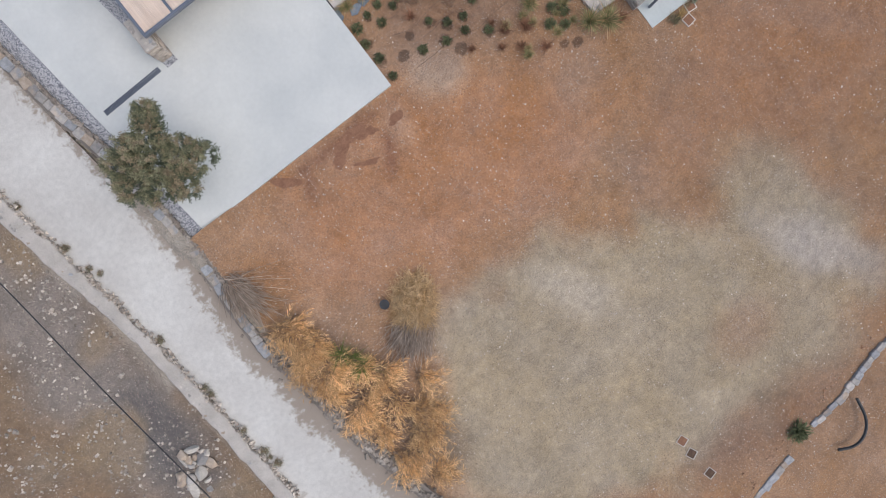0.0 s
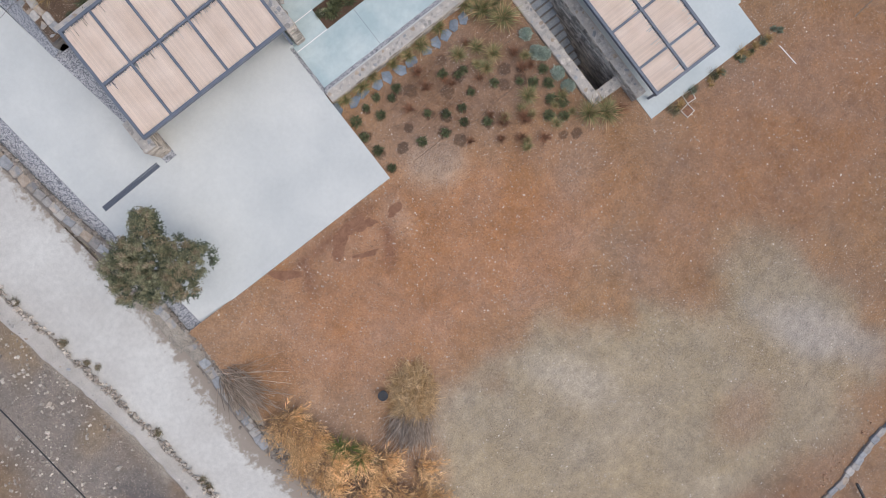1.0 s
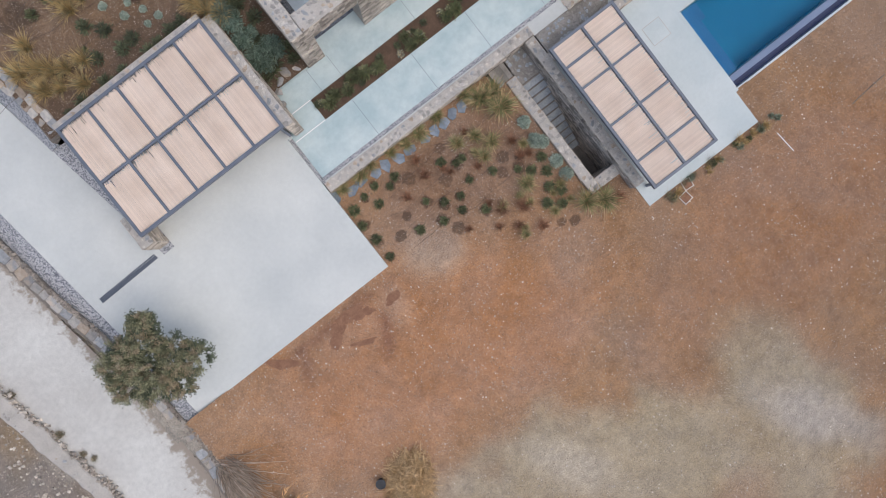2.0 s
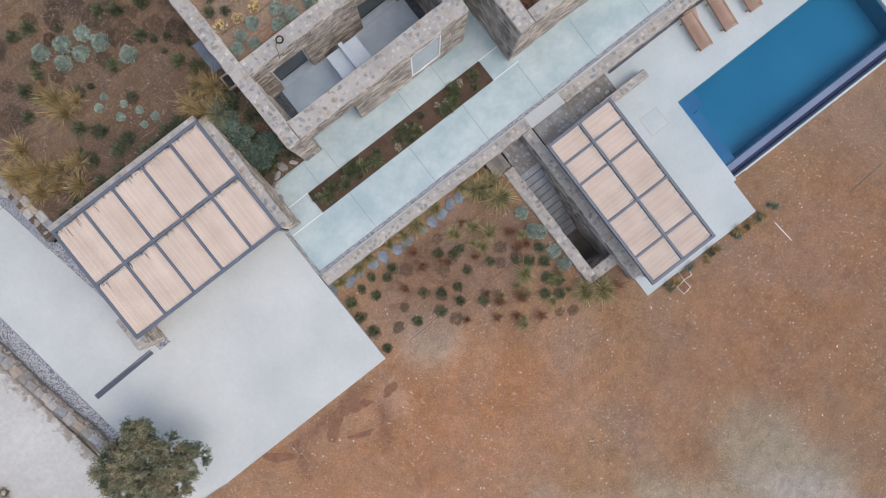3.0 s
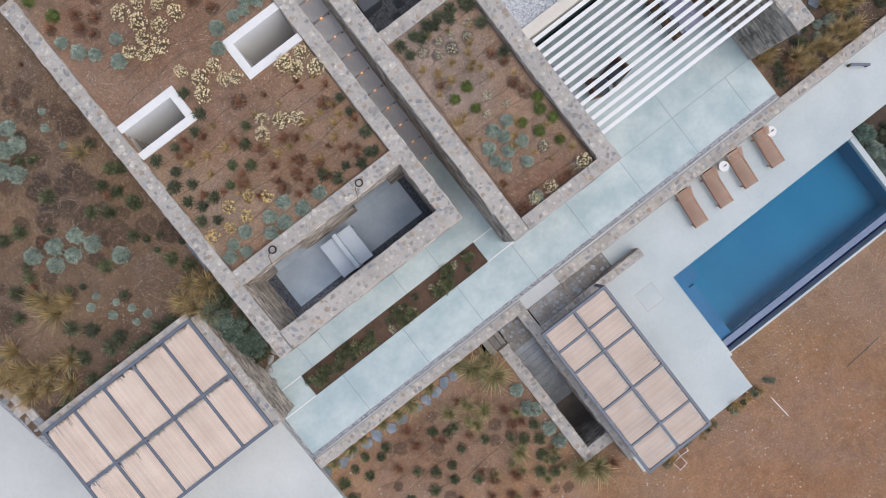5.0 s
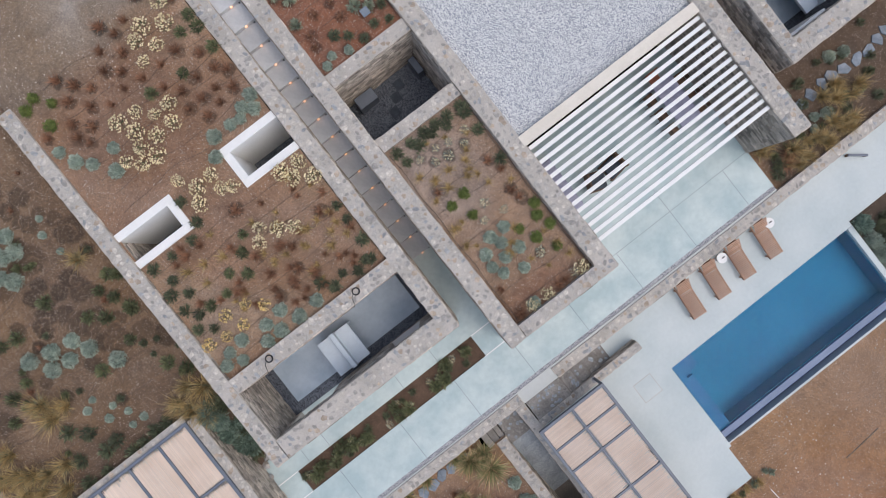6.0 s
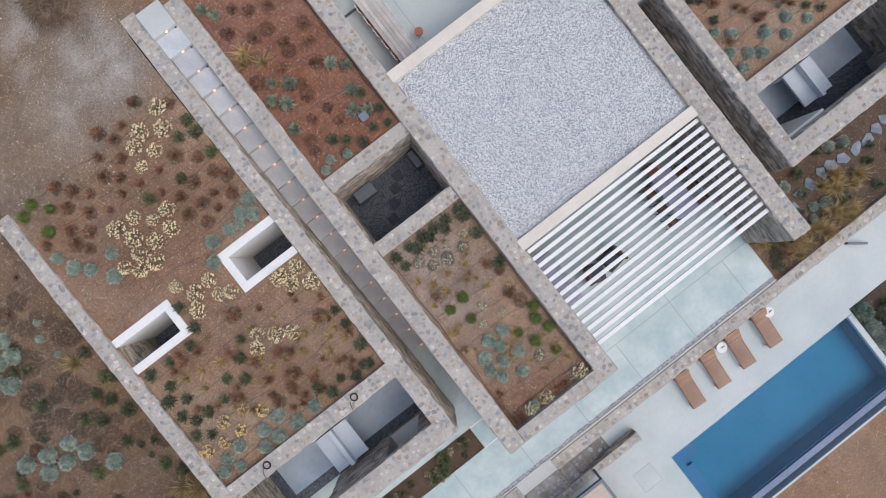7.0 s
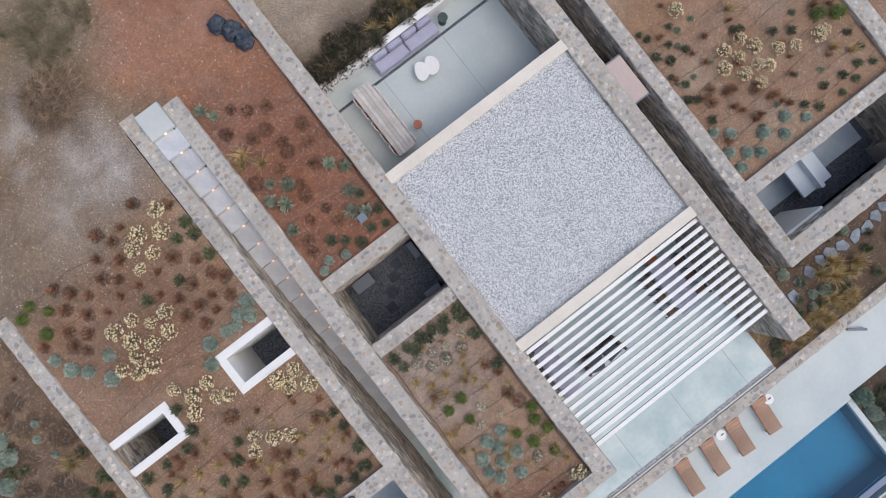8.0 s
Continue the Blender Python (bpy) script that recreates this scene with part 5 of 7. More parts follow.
plant_kind("goldflower", "golden_flower_plant", "plant", [GREEN, GOLDFLOWER], [("leaves", lambda s: leaf_dome(s, 0.16, 0.2, 40, 0.11, 0.022, 0.1)), ("bloom", lambda s: tufts(s, 0.24, 0.32, 55, 0.028))])
plant_kind("teal", "blue_green_shrub", "shrub", [TEAL], [("leaves", lambda s: leaf_dome(s, 0.29, 0.30, 560, 0.09, 0.028, 0.55, 0.6, 0.7))])
plant_kind("pale", "small_pale_plant", "plant", [SILVER, FLOWER], [("leaves", lambda s: leaf_dome(s, 0.17, 0.16, 60, 0.07, 0.022)), ("bloom", lambda s: tufts(s, 0.15, 0.18, 22, 0.018))])
plant_kind("rust", "dormant_plant", "plant", [RUST], [("stems", lambda s: blades(s, 120, 0.31, 0.013, 1.2, 0.3, 0.07))])
plant_kind("gold", "dry_grass_tuft", "grass", [GOLD], [("blades", lambda s: blades(s, 80, 0.36, 0.012, 1.0, 0.35))])
plant_kind("grass", "golden_grass_clump", "grass", [GOLD, OLIVE], [("blades", lambda s: blades(s, 190, 0.72, 0.015, 1.0, 0.45, 0.1)), ("green_tuft", lambda s: blades(s + 50, 80, 0.6, 0.015, 0.9, 0.4, 0.1))])
plant_kind("striped", "feather_grass_clump", "grass", [GRASSGREEN, STRAW], [("blades", lambda s: blades(s, 340, 0.60, 0.016, 1.0, 0.45, 0.12)), ("plume", lambda s: blades(s + 50, 110, 0.66, 0.018, 1.1, 0.45, 0.08))])

LABELS = {
    "goldflower": "dry plant with golden yellow flower heads", "teal": "dense blue-green leafy shrub beside a wall",
    "silver": "rounded silver-grey cushion shrub in bare soil", "green": "small green leafy shrub in a dug basin", "deep": "small dark green shrub in bare soil",
    "sage": "spiky grey-green shrub in damp red soil",
    "bright": "fresh yellow-green cushion shrub in bare soil", "flower": "dry plant with pale straw-coloured flower heads", "pale": "small grey plant with pale flower heads",
    "rust": "dormant red-brown plant in a damp basin", "gold": "small tuft of dry golden grass", "grass": "large arching clump of golden grass", "striped": "large green and straw feather grass clump"}


def plant(key, x, y, z, size, group):
    name, category, mats, makers, made = KINDS[key]
    k = RND.randrange(4)
    m = pose(x, y, z, RND.uniform(-4, 4), RND.uniform(-4, 4), RND.uniform(0, 360)) @ Matrix.Diagonal((size, size, size * RND.uniform(0.85, 1.15), 1))
    if k in made:
        ob = copy_thing(made[k], Matrix())
        ob.matrix_basis = m
    else:
        ob = raw(name, *makers[0][1](k + 3), mats[0])
        for (pn, fn), mt in zip(makers[1:], mats[1:]):
            tagged(raw(pn, *fn(k + 3), mt, ob), kind="stuff")
        made[k] = ob
        ob.matrix_basis = m
    return tagged(ob, LABELS[key], category, group)


BASINS = []


def bed(key, spots, group, lo=0.8, hi=1.2, basin=0.0, z=None):
    for x, y in spots:
        if 14.3 < x < 18.1:
            x = min(max(x, 14.75), 17.6)
            y = max(y, 12.98) if y > 22 else min(max(y, 12.98), 20.15)
            y = max(y, 24.1) if y > 22 else y
        elif 4.7 < x < 12.6 and y > 17:
            x, y = min(max(x, 5.55), 12.0), max(y, 17.72)
            if 22.1 < y < 24.3 and (x > 9.7 or x < 7.8):
                y = 24.45 if y > 23.2 else 22.1
        elif x > 28 and y > 17:
            x, y = min(max(x, 28.75), 35.2), max(y, 17.72)
        h = ground_z(x, y) if z is None else z
        plant(key, x, y, h + 0.012, RND.uniform(lo, hi), group)
        if basin and RND.random() < basin:
            BASINS.append((x + RND.uniform(-0.06, 0.06), y + RND.uniform(-0.06, 0.06), RND.uniform(0.2, 0.3)))


bed("green", FRONT_GREEN, "shrubs of the front bed", 0.75, 1.15, 0.75)
bed("rust", FRONT_RUST, "dormant plants of the front bed", 1.0, 1.4, 0.3)
bed("striped", FRONT_GRASS, "grasses of the front bed", 0.7, 0.95)
bed("striped", FRONT_BIG_GRASS, "large grasses of the front bed", 1.15, 1.45)
bed("silver", FRONT_SILVER, "silver shrubs of the front bed", 0.95, 1.2)
bed("silver", WEST_SILVER, "silver shrubs of the west garden", 0.95, 1.15)
bed("silver", WEST_SMALL_SILVER, "small silver shrubs of the west garden", 0.45, 0.6)
bed("deep", WEST_DEEP, "dark shrubs behind the carport", 1.0, 1.4)
bed("green", WEST_GREEN, "green shrubs of the west garden", 0.9, 1.3, 0.4)
bed("grass", WEST_GRASS, "grasses of the west garden", 0.9, 1.25)
bed("teal", GAP_SILVER, "silver shrubs beside the house wall", 1.3, 1.7)
bed("deep", GAP_DEEP, "dark shrubs beside the house wall", 1.2, 1.6)
for k in range(16):
    bed("deep" if k % 2 else "teal", [(RND.uniform(3.45, 4.6), RND.uniform(14.6, 17.6))], "dense shrubs beside the house wall", 0.9, 1.4)
for k in range(34):
    bed(("green", "deep", "rust")[k % 3], [(RND.uniform(-4.2, 4.4), RND.uniform(18.2, 28.0))], "small scattered plants of the west garden", 0.5, 0.8, 0.6)
bed("goldflower", [p for p in ROOF_FLOWER if p[1] < 19.5], "golden flowers of the planted roof", 0.85, 1.1)
bed("flower", [p for p in ROOF_FLOWER if p[1] >= 19.5], "dry flowers of the planted roof", 0.85, 1.2)
bed("rust", ROOF_RUST, "dormant plants of the planted roof", 0.8, 1.15, 0.8)
bed("rust", [(RND.uniform(6.0, 12.0), RND.uniform(17.8, 22.0)) for k in range(30)], "dormant plants of the planted roof", 0.6, 0.95)
bed("rust", ROOF_RUST_SOUTH, "dormant plants of the planted roof", 0.8, 1.1, 0.5)
bed("green", ROOF_GREEN, "green shrubs of the planted roof", 0.8, 1.15)
bed("bright", ROOF_BRIGHT, "fresh shrubs of the planted roof", 0.8, 1.05)
bed("deep", ROOF_DEEP, "dark shrubs of the planted roof", 0.75, 1.1)
bed("silver", ROOF_SILVER, "silver shrubs of the planted roof", 0.72, 0.98)
bed("gold", ROOF_GOLD, "dry grasses of the planted roof", 0.9, 1.2)
bed("deep", MID_DEEP, "dark shrubs of the middle bed", 0.85, 1.2)
bed("bright", MID_BRIGHT, "fresh shrubs of the middle bed", 0.8, 1.0)
bed("silver", MID_SILVER, "silver shrubs of the middle bed", 0.72, 0.92)
bed("pale", MID_PALE, "pale plants of the middle bed", 0.9, 1.2, 0.4)
bed("gold", MID_GOLD, "dry grasses of the middle bed", 0.9, 1.2)
bed("rust", MID_RUST, "dormant plants of the middle bed", 0.7, 1.0, 0.7)
bed("flower", MID_FLOWER, "dry flowers of the middle bed", 0.8, 1.05)
bed("sage", BACK_GREEN, "grey-green shrubs of the red bed", 0.8, 1.15, 0.5)
bed("deep", BACK_DEEP, "dark shrubs of the red bed", 0.75, 1.0, 0.4)
bed("silver", BACK_SILVER, "silver shrubs of the red bed", 0.5, 0.65, 0.4)
bed("rust", BACK_BASIN, "dormant plants of the red bed", 0.5, 0.9, 1.0)
bed("gold", BACK_GOLD, "dry grasses of the red bed", 1.4, 1.7)
bed("deep", EAST_DEEP, "dark shrubs of the east roof", 0.55, 0.85)
bed("sage", [(28.8 + 6.2 * RND.random(), 17.9 + 6.0 * RND.random()) for k in range(12)], "small grey-green shrubs of the east roof", 0.4, 0.6)
bed("rust", [(28.8 + 6.2 * RND.random(), 17.9 + 7.0 * RND.random()) for k in range(34)], "dormant plants of the east roof", 0.6, 0.95)
bed("bright", EAST_BRIGHT, "fresh shrubs of the east roof", 1.1, 1.3)
bed("flower", EAST_FLOWER, "dry flowers of the east roof", 0.8, 1.05)
bed("silver", EAST_SILVER, "silver shrubs of the east roof", 0.65, 0.85)
bed("rust", EAST_RUST, "dormant plants of the east roof", 0.7, 1.0, 0.3)
bed("gold", EAST_GOLD, "dry grasses of the east roof", 1.2, 1.6)
bed("grass", SIDE_GRASS, "grasses beside the terrace", 0.7, 0.95)
bed("silver", SIDE_SILVER, "silver shrubs beside the terrace", 0.6, 1.1)
bed("deep", SIDE_DEEP, "dark shrubs beside the terrace", 0.8, 1.1)
bed("grass", [(27.4 + 0.42 * k + RND.uniform(-0.15, 0.15), 10.35 + RND.uniform(-0.15, 0.5)) for k in range(9)], "grasses beside the terrace", 0.6, 0.85)
bed("green", [(27.0 + 0.8 * k + RND.uniform(-0.2, 0.2), 11.2 + RND.uniform(-0.4, 0.5)) for k in range(9)], "green shrubs beside the terrace", 0.8, 1.2)
bed("grass", [(26.75, 11.6), (27.1, 11.75), (27.9, 10.9), (29.2, 10.6)], "grasses at the terrace end", 0.75, 0.95)
bed("deep", [(26.85, 10.45), (27.1, 10.75), (27.7, 11.9), (28.3, 11.4)], "dark shrubs at the terrace end", 1.0, 1.3)
bed("deep", [(28.4 + 0.5 * k, 10.5 + RND.uniform(0, 3.0)) for k in range(13)], "dark shrubs beside the stepping stones", 0.7, 1.1)
bed("striped", [(RND.uniform(7.6, 10.3), RND.uniform(3.2, 7.8)) for k in range(12)], "small grasses of the front bed", 0.4, 0.6)
bed("rust", [(RND.uniform(5.5, 10.3), RND.uniform(3.4, 8.4)) for k in range(12)], "dormant plants of the front bed", 0.8, 1.1)
bed("gold", [(RND.uniform(14.8, 17.6), RND.uniform(13.2, 20.0)) for k in range(22)], "dry grasses of the middle bed", 0.6, 0.9)
bed("gold", [(RND.uniform(6.5, 11.9), RND.uniform(18.0, 22.0)) for k in range(22)], "dry grasses of the planted roof", 0.6, 0.9)
bed("rust", [(27.35, 10.6), (27.65, 10.75)], "dormant plants at the terrace end", 1.4, 1.7)
bed("green", [(x + RND.uniform(-0.2, 0.2), 12.5 + RND.uniform(-0.25, 0.25)) for x in (4.5, 4.8, 5.6, 5.9, 6.1, 6.3, 6.9, 7.1, 8.5, 8.7, 8.9, 10.5, 10.8, 11.0, 11.2, 12.3)], "green shrubs of the terrace bed", 1.0, 1.5, z=0.2)
bed("deep", [(4.4 + 0.75 * k + RND.uniform(-0.25, 0.25), 12.45 + RND.uniform(-0.3, 0.3)) for k in range(11)], "dark shrubs of the terrace bed", 0.5, 0.9, z=0.2)
bed("pale", [(4.6 + 0.8 * k + RND.uniform(-0.3, 0.3), 12.5 + RND.uniform(-0.35, 0.35)) for k in range(10)], "small plants of the terrace bed", 0.7, 1.1, z=0.2)


def damp_basins(spots):
    """Watered hollows round the plants: the soil's own colour at the rim, darker where it is damp."""
    verts, faces, cols = [], [], []
    for x, y, r in spots:
        n, ph, wet = 22, RND.uniform(0, 99), RND.uniform(0.42, 0.62)
        k = len(verts)
        own = soil_colour(x, y)
        verts.append((x, y, ground_z(x, y) + 0.006))
        cols.extend((own[0] * wet, own[1] * wet, own[2] * wet, 1.0))
        for ring, lift in ((0.55, 0.010), (0.84, 0.014), (1.12, 0.008)):
            f = wet if ring < 0.9 else 0.97
            for i in range(n):
                a = 2 * math.pi * i / n
                q = ring * r * (1 + 0.3 * noise.fractal((1.6 * math.cos(a), 1.6 * math.sin(a), ph), 1.0, 2.0, 4))
                px, py = x + q * math.cos(a), y + q * math.sin(a)
                verts.append((px, py, ground_z(px, py) + lift))
                c = soil_colour(px, py) if ring > 0.9 else own
                cols.extend((c[0] * f, c[1] * f, c[2] * f, 1.0))
        faces.extend([(k, k + 1 + i, k + 1 + (i + 1) % n) for i in range(n)])
        for ring in (0, 1):
            o = k + 1 + ring * n
            faces.extend([(o + i, o + n + i, o + n + (i + 1) % n, o + (i + 1) % n) for i in range(n)])
    ob = raw("damp_soil", verts, faces, SOIL)
    at = ob.data.color_attributes.new("soil", "FLOAT_COLOR", "POINT")
    at.data.foreach_set("color", np.array(cols, dtype=np.float32))
    return tagged(ob, "dark damp basins of soil round the plants", "soil", kind="stuff")


BASINS += [(x, y, RND.uniform(0.2, 0.3)) for x, y in FRONT_BASIN]
BASINS += [(x, y, RND.uniform(0.26, 0.4)) for x, y in WEST_BASIN]
BASINS += [(RND.uniform(-4.0, 4.3), RND.uniform(20.0, 28.5), RND.uniform(0.25, 0.5)) for k in range(34)]
damp_basins(BASINS)


def stain(x, y, rx, ry, turn, seed):
    """A dark damp stain with an uneven edge on the bare earth."""
    n, c, s = 30, math.cos(turn), math.sin(turn)
    verts = [(x, y, ground_z(x, y) + 0.012)]
    for i in range(n):
        a = 2 * math.pi * i / n
        q = 1 + 0.55 * noise.fractal((1.3 * math.cos(a), 1.3 * math.sin(a), seed), 1.0, 2.0, 4)
        u, v = q * rx * math.cos(a), q * ry * math.sin(a)
        px, py = x + c * u - s * v, y + s * u + c * v
        py = min(py, 5.7 if px < 2.3 else 99)
        verts.append((px, py, ground_z(px, py) + 0.012))
    ob = raw("damp_stain", verts, [(0, 1 + i, 1 + (i + 1) % n) for i in range(n)], STAIN)
    return tagged(ob, "dark damp stain on the bare earth", "stain", kind="stuff")


for k, (x, y, rx, ry, turn) in enumerate(((-3.55, 5.18, 0.22, 0.6, 0.9), (-1.18, 4.72, 0.55, 0.3, 0.5), (0.25, 4.88, 0.5, 0.28, -0.3), (-0.44, 3.84, 0.5, 0.13, -0.35), (-0.29, 5.1, 0.75, 0.2, 0.05), (1.61, 4.57, 0.4, 0.18, 0.2))):
    stain(x, y, rx, ry, turn, 3.7 * k)


def rounded(points, times=2):
    """Cuts the corners off a path, so that it bends smoothly."""
    pts = [Vector(p) for p in points]
    for _ in range(times):
        cut = [pts[0]]
        for a, b in zip(pts, pts[1:]):
            cut.extend([a.lerp(b, 0.25), a.lerp(b, 0.75)])
        pts = cut + [pts[-1]]
    return [tuple(p) for p in pts]


def hose(points, r, label, name="drip_hose", group="drip hoses of the gardens"):
    bm = bmesh.new()
    points = rounded(points) if 2 < len(points) < 8 else points
    tube(bm, points, r, 5)
    return tagged(part(name, bm, BLACK), label, "hose", group)


def drip(x0, x1, y, amp=0.08):
    ph = RND.uniform(0, 6)
    n = max(6, int((x1 - x0) / 0.5))
    pts = []
    for k in range(n + 1):
        x = x0 + (x1 - x0) * k / n
        yy = y + amp * math.sin(1.3 * x + ph) + amp * 0.5 * math.sin(3.1 * x + 2 * ph)
        pts.append((x, yy, ground_z(x, yy) + 0.02))
    hose(pts, 0.007, "thin black drip hose lying on the soil").data.materials[0] = DUSTYHOSE


for k in range(7):
    drip(5.4, 12.15, 17.9 + 0.68 * k)
for k in range(9):
    drip(6.0 + 0.05 * k, 12.15 - 0.0 * k, 24.4 + 0.62 * k, 0.12)
for k in range(10):
    drip(14.55, 17.8, 13.2 + 0.72 * k)
for k in range(8):
    drip(14.55, 17.8, 24.4 + 0.85 * k, 0.12)
for k in range(8):
    drip(28.6, 35.3, 18.2 + 0.7 * k)
for k in range(7):
    drip(-5.5, 4.5, 19.2 + 1.05 * k, 0.15)
for k in range(4):
    drip(3.6, 10.4, 5.6 + 0.85 * k, 0.15)
hose([(17.8 + 0.03 * math.sin(k), 12.9 + 0.32 * k, 3.28) for k in range(24)], 0.009, "black feed hose along the planter wall", "feed_hose")
hose([(14.55 + 0.03 * math.sin(k), 12.9 + 0.32 * k, 3.28) for k in range(24)], 0.009, "black feed hose along the planter wall", "feed_hose")
hose([(17.8 + 0.04 * math.sin(k), 24.0 + 0.36 * k, 3.28) for k in range(24)], 0.009, "black feed hose along the planter wall", "feed_hose")


def coil(x, y, z):
    bm = bmesh.new()
    for q, h in ((0.12, 0.015), (0.135, 0.035), (0.115, 0.05)):
        tube(bm, [(x + q * math.cos(a), y + q * math.sin(a), z + h) for a in np.arange(14) * 2 * math.pi / 14], 0.014, 5, True)
    tube(bm, [(x - 0.12, y, z + 0.02), (x - 0.25, y - 0.1, z + 0.02), (x - 0.3, y - 0.3, z + 0.02), (x - 0.42, y - 0.42, z - 0.25)], 0.011, 5)
    tagged(part("cable_coil", bm, BLACK), "coil of black cable lying on the stone wall", "cable", "cable coils")


coil(6.9, 17.2, TOP + 0.012)
coil(10.7, 17.2, TOP + 0.012)

# ---------------------------------------------------------------- flagstones, loose stones


def flag(x, y, z, turn, seed):
    rnd = random.Random(seed)
    bm = bmesh.new()
    n = rnd.choice((5, 5, 6))
    pts = []
    for k in range(n):
        a, q = 2 * math.pi * (k + rnd.uniform(-0.25, 0.25)) / n, 0.29 * rnd.uniform(0.8, 1.2)
        pts.append((q * math.cos(a) * 1.1, q * math.sin(a) * 0.85))
    low, top = [bm.verts.new((a, b, -0.04)) for a, b in pts], [bm.verts.new((0.95 * a, 0.95 * b, 0.03)) for a, b in pts]
    bm.faces.new(top)
    for k in range(n):
        bm.faces.new((low[k], low[(k + 1) % n], top[(k + 1) % n], top[k]))
    ob = tagged(part("flagstone", bm, SLATE), "blue-grey slate stepping stone set in the soil", "stepping stone", "stepping stones")
    ob.matrix_basis = pose(x, y, z, 0, 0, turn)


for k, (x, y) in enumerate(FRONT_FLAGS + SIDE_FLAGS):
    flag(x, y, ground_z(x, y) + 0.012, RND.uniform(0, 360), k)


def rubble(verts, faces, x, y, z, s, flat=0.7):
    """One loose stone: an uneven eight-cornered lump."""
    k = len(verts)
    a = RND.uniform(0, math.pi)
    c, d = math.cos(a), math.sin(a)
    for u, v, w in ((-1, -1, 0), (1, -1, 0), (1, 1, 0), (-1, 1, 0), (-0.6, -0.6, 1), (0.6, -0.6, 1), (0.6, 0.6, 1), (-0.6, 0.6, 1)):
        u, v = s * u * RND.uniform(0.6, 1.15), s * v * RND.uniform(0.45, 0.9)
        verts.append((x + c * u - d * v, y + d * u + c * v, z + s * flat * w * RND.uniform(0.7, 1.2) - (0.3 * s if not w else 0)))
    for f in ((4, 5, 6, 7), (0, 1, 5, 4), (1, 2, 6, 5), (2, 3, 7, 6), (3, 0, 4, 7)):
        faces.append(tuple(k + n for n in f))


def scatter(name, n, area, lo, hi, label, mat=PEBBLE, keep=None):
    verts, faces = [], []
    x0, x1, y0, y1 = area
    while n:
        x, y = RND.uniform(x0, x1), RND.uniform(y0, y1)
        n -= 1
        if keep and not keep(x, y):
            continue
        if any(a < x < b and c < y < d for a, b, c, d in VOIDS):
            continue
        rubble(verts, faces, x, y, ground_z(x, y), lo + (hi - lo) * RND.random() ** 4)
    return tagged(raw(name, verts, faces, mat), label, "stones", kind="stuff")


scatter("loose_pebbles", 36000, (-7.5, 30, -20, 9), 0.011, 0.048, "small pale stones scattered over the red earth", keep=lambda x, y: noise.fractal((x * 0.5, y * 0.5, 4), 1.0, 2.0, 4) > RND.uniform(-0.35, 0.6))
scatter("loose_pebbles", 9000, (5.3, 17.8, 12.8, 34), 0.007, 0.025, "small pale stones on the planted roof")
scatter("loose_pebbles", 1800, (28.5, 35.4, 17.5, 26), 0.007, 0.025, "small pale stones on the planted roof")
scatter("loose_pebbles", 2500, (4, 18, 28, 40), 0.007, 0.035, "small pale stones on the hillside")
REDCHIP = material("red_brown_chipping", (0.30, 0.17, 0.10), (0.46, 0.30, 0.20), 0.9, 3.0, 20.0, 0.2, island=0.4)
scatter("wall_chippings", 2600, (3.0, 14.5, -19.2, -16.0), 0.02, 0.08, "red-brown stone chippings heaped along the field wall", REDCHIP, keep=lambda x, y: abs(y + 17.55 - 0.21 * (x - 9.5) - 0.25) < RND.gauss(0.15, 0.35))
FIELDSTONE = material("broken_field_stone", (0.30, 0.255, 0.21), (0.54, 0.48, 0.41), 0.9, 3.0, 20.0, 0.2, island=0.45)
scatter("field_rubble", 22000, (-24, -12.6, -14, 26), 0.018, 0.10, "small pale broken stones strewn over the rough field", FIELDSTONE, keep=lambda x, y: x < -12.95 - 0.075 * (y - 4) and noise.fractal((x * 0.4, y * 0.4, 14), 1.0, 2.0, 4) > RND.uniform(-0.5, 0.5))
scatter("field_rubble", 420, (-24, -13.0, -14, 26), 0.03, 0.16, "pale broken stones lying on the rough field", FIELDSTONE, keep=lambda x, y: x < -13.1 - 0.075 * (y - 4))


def boulder(x, y, z, s, group, label, mat=STONE):
    """A rough stone: the hull of a few corners on a flattened, lopsided ball."""
    bm = bmesh.new()
    sx, sy, sz = RND.uniform(0.85, 1.2), RND.uniform(0.65, 0.9), RND.uniform(0.5, 0.75)
    for _ in range(15):
        d = Vector((RND.gauss(0, 1), RND.gauss(0, 1), RND.gauss(0, 1))).normalized() * s * RND.uniform(0.85, 1.1)
        bm.verts.new((d.x * sx, d.y * sy, d.z * sz))
    hull = bmesh.ops.convex_hull(bm, input=bm.verts[:])
    bmesh.ops.delete(bm, geom=[v for v in hull["geom_interior"] if isinstance(v, bmesh.types.BMVert)], context="VERTS")
    bmesh.ops.bevel(bm, geom=bm.edges[:], offset=0.06 * s, segments=1, affect="EDGES")
    ob = tagged(part("boulder", bm, mat), label, "stone", group)
    ob.matrix_basis = pose(x, y, z + 0.3 * s, RND.uniform(-8, 8), RND.uniform(-8, 8), RND.uniform(0, 360))


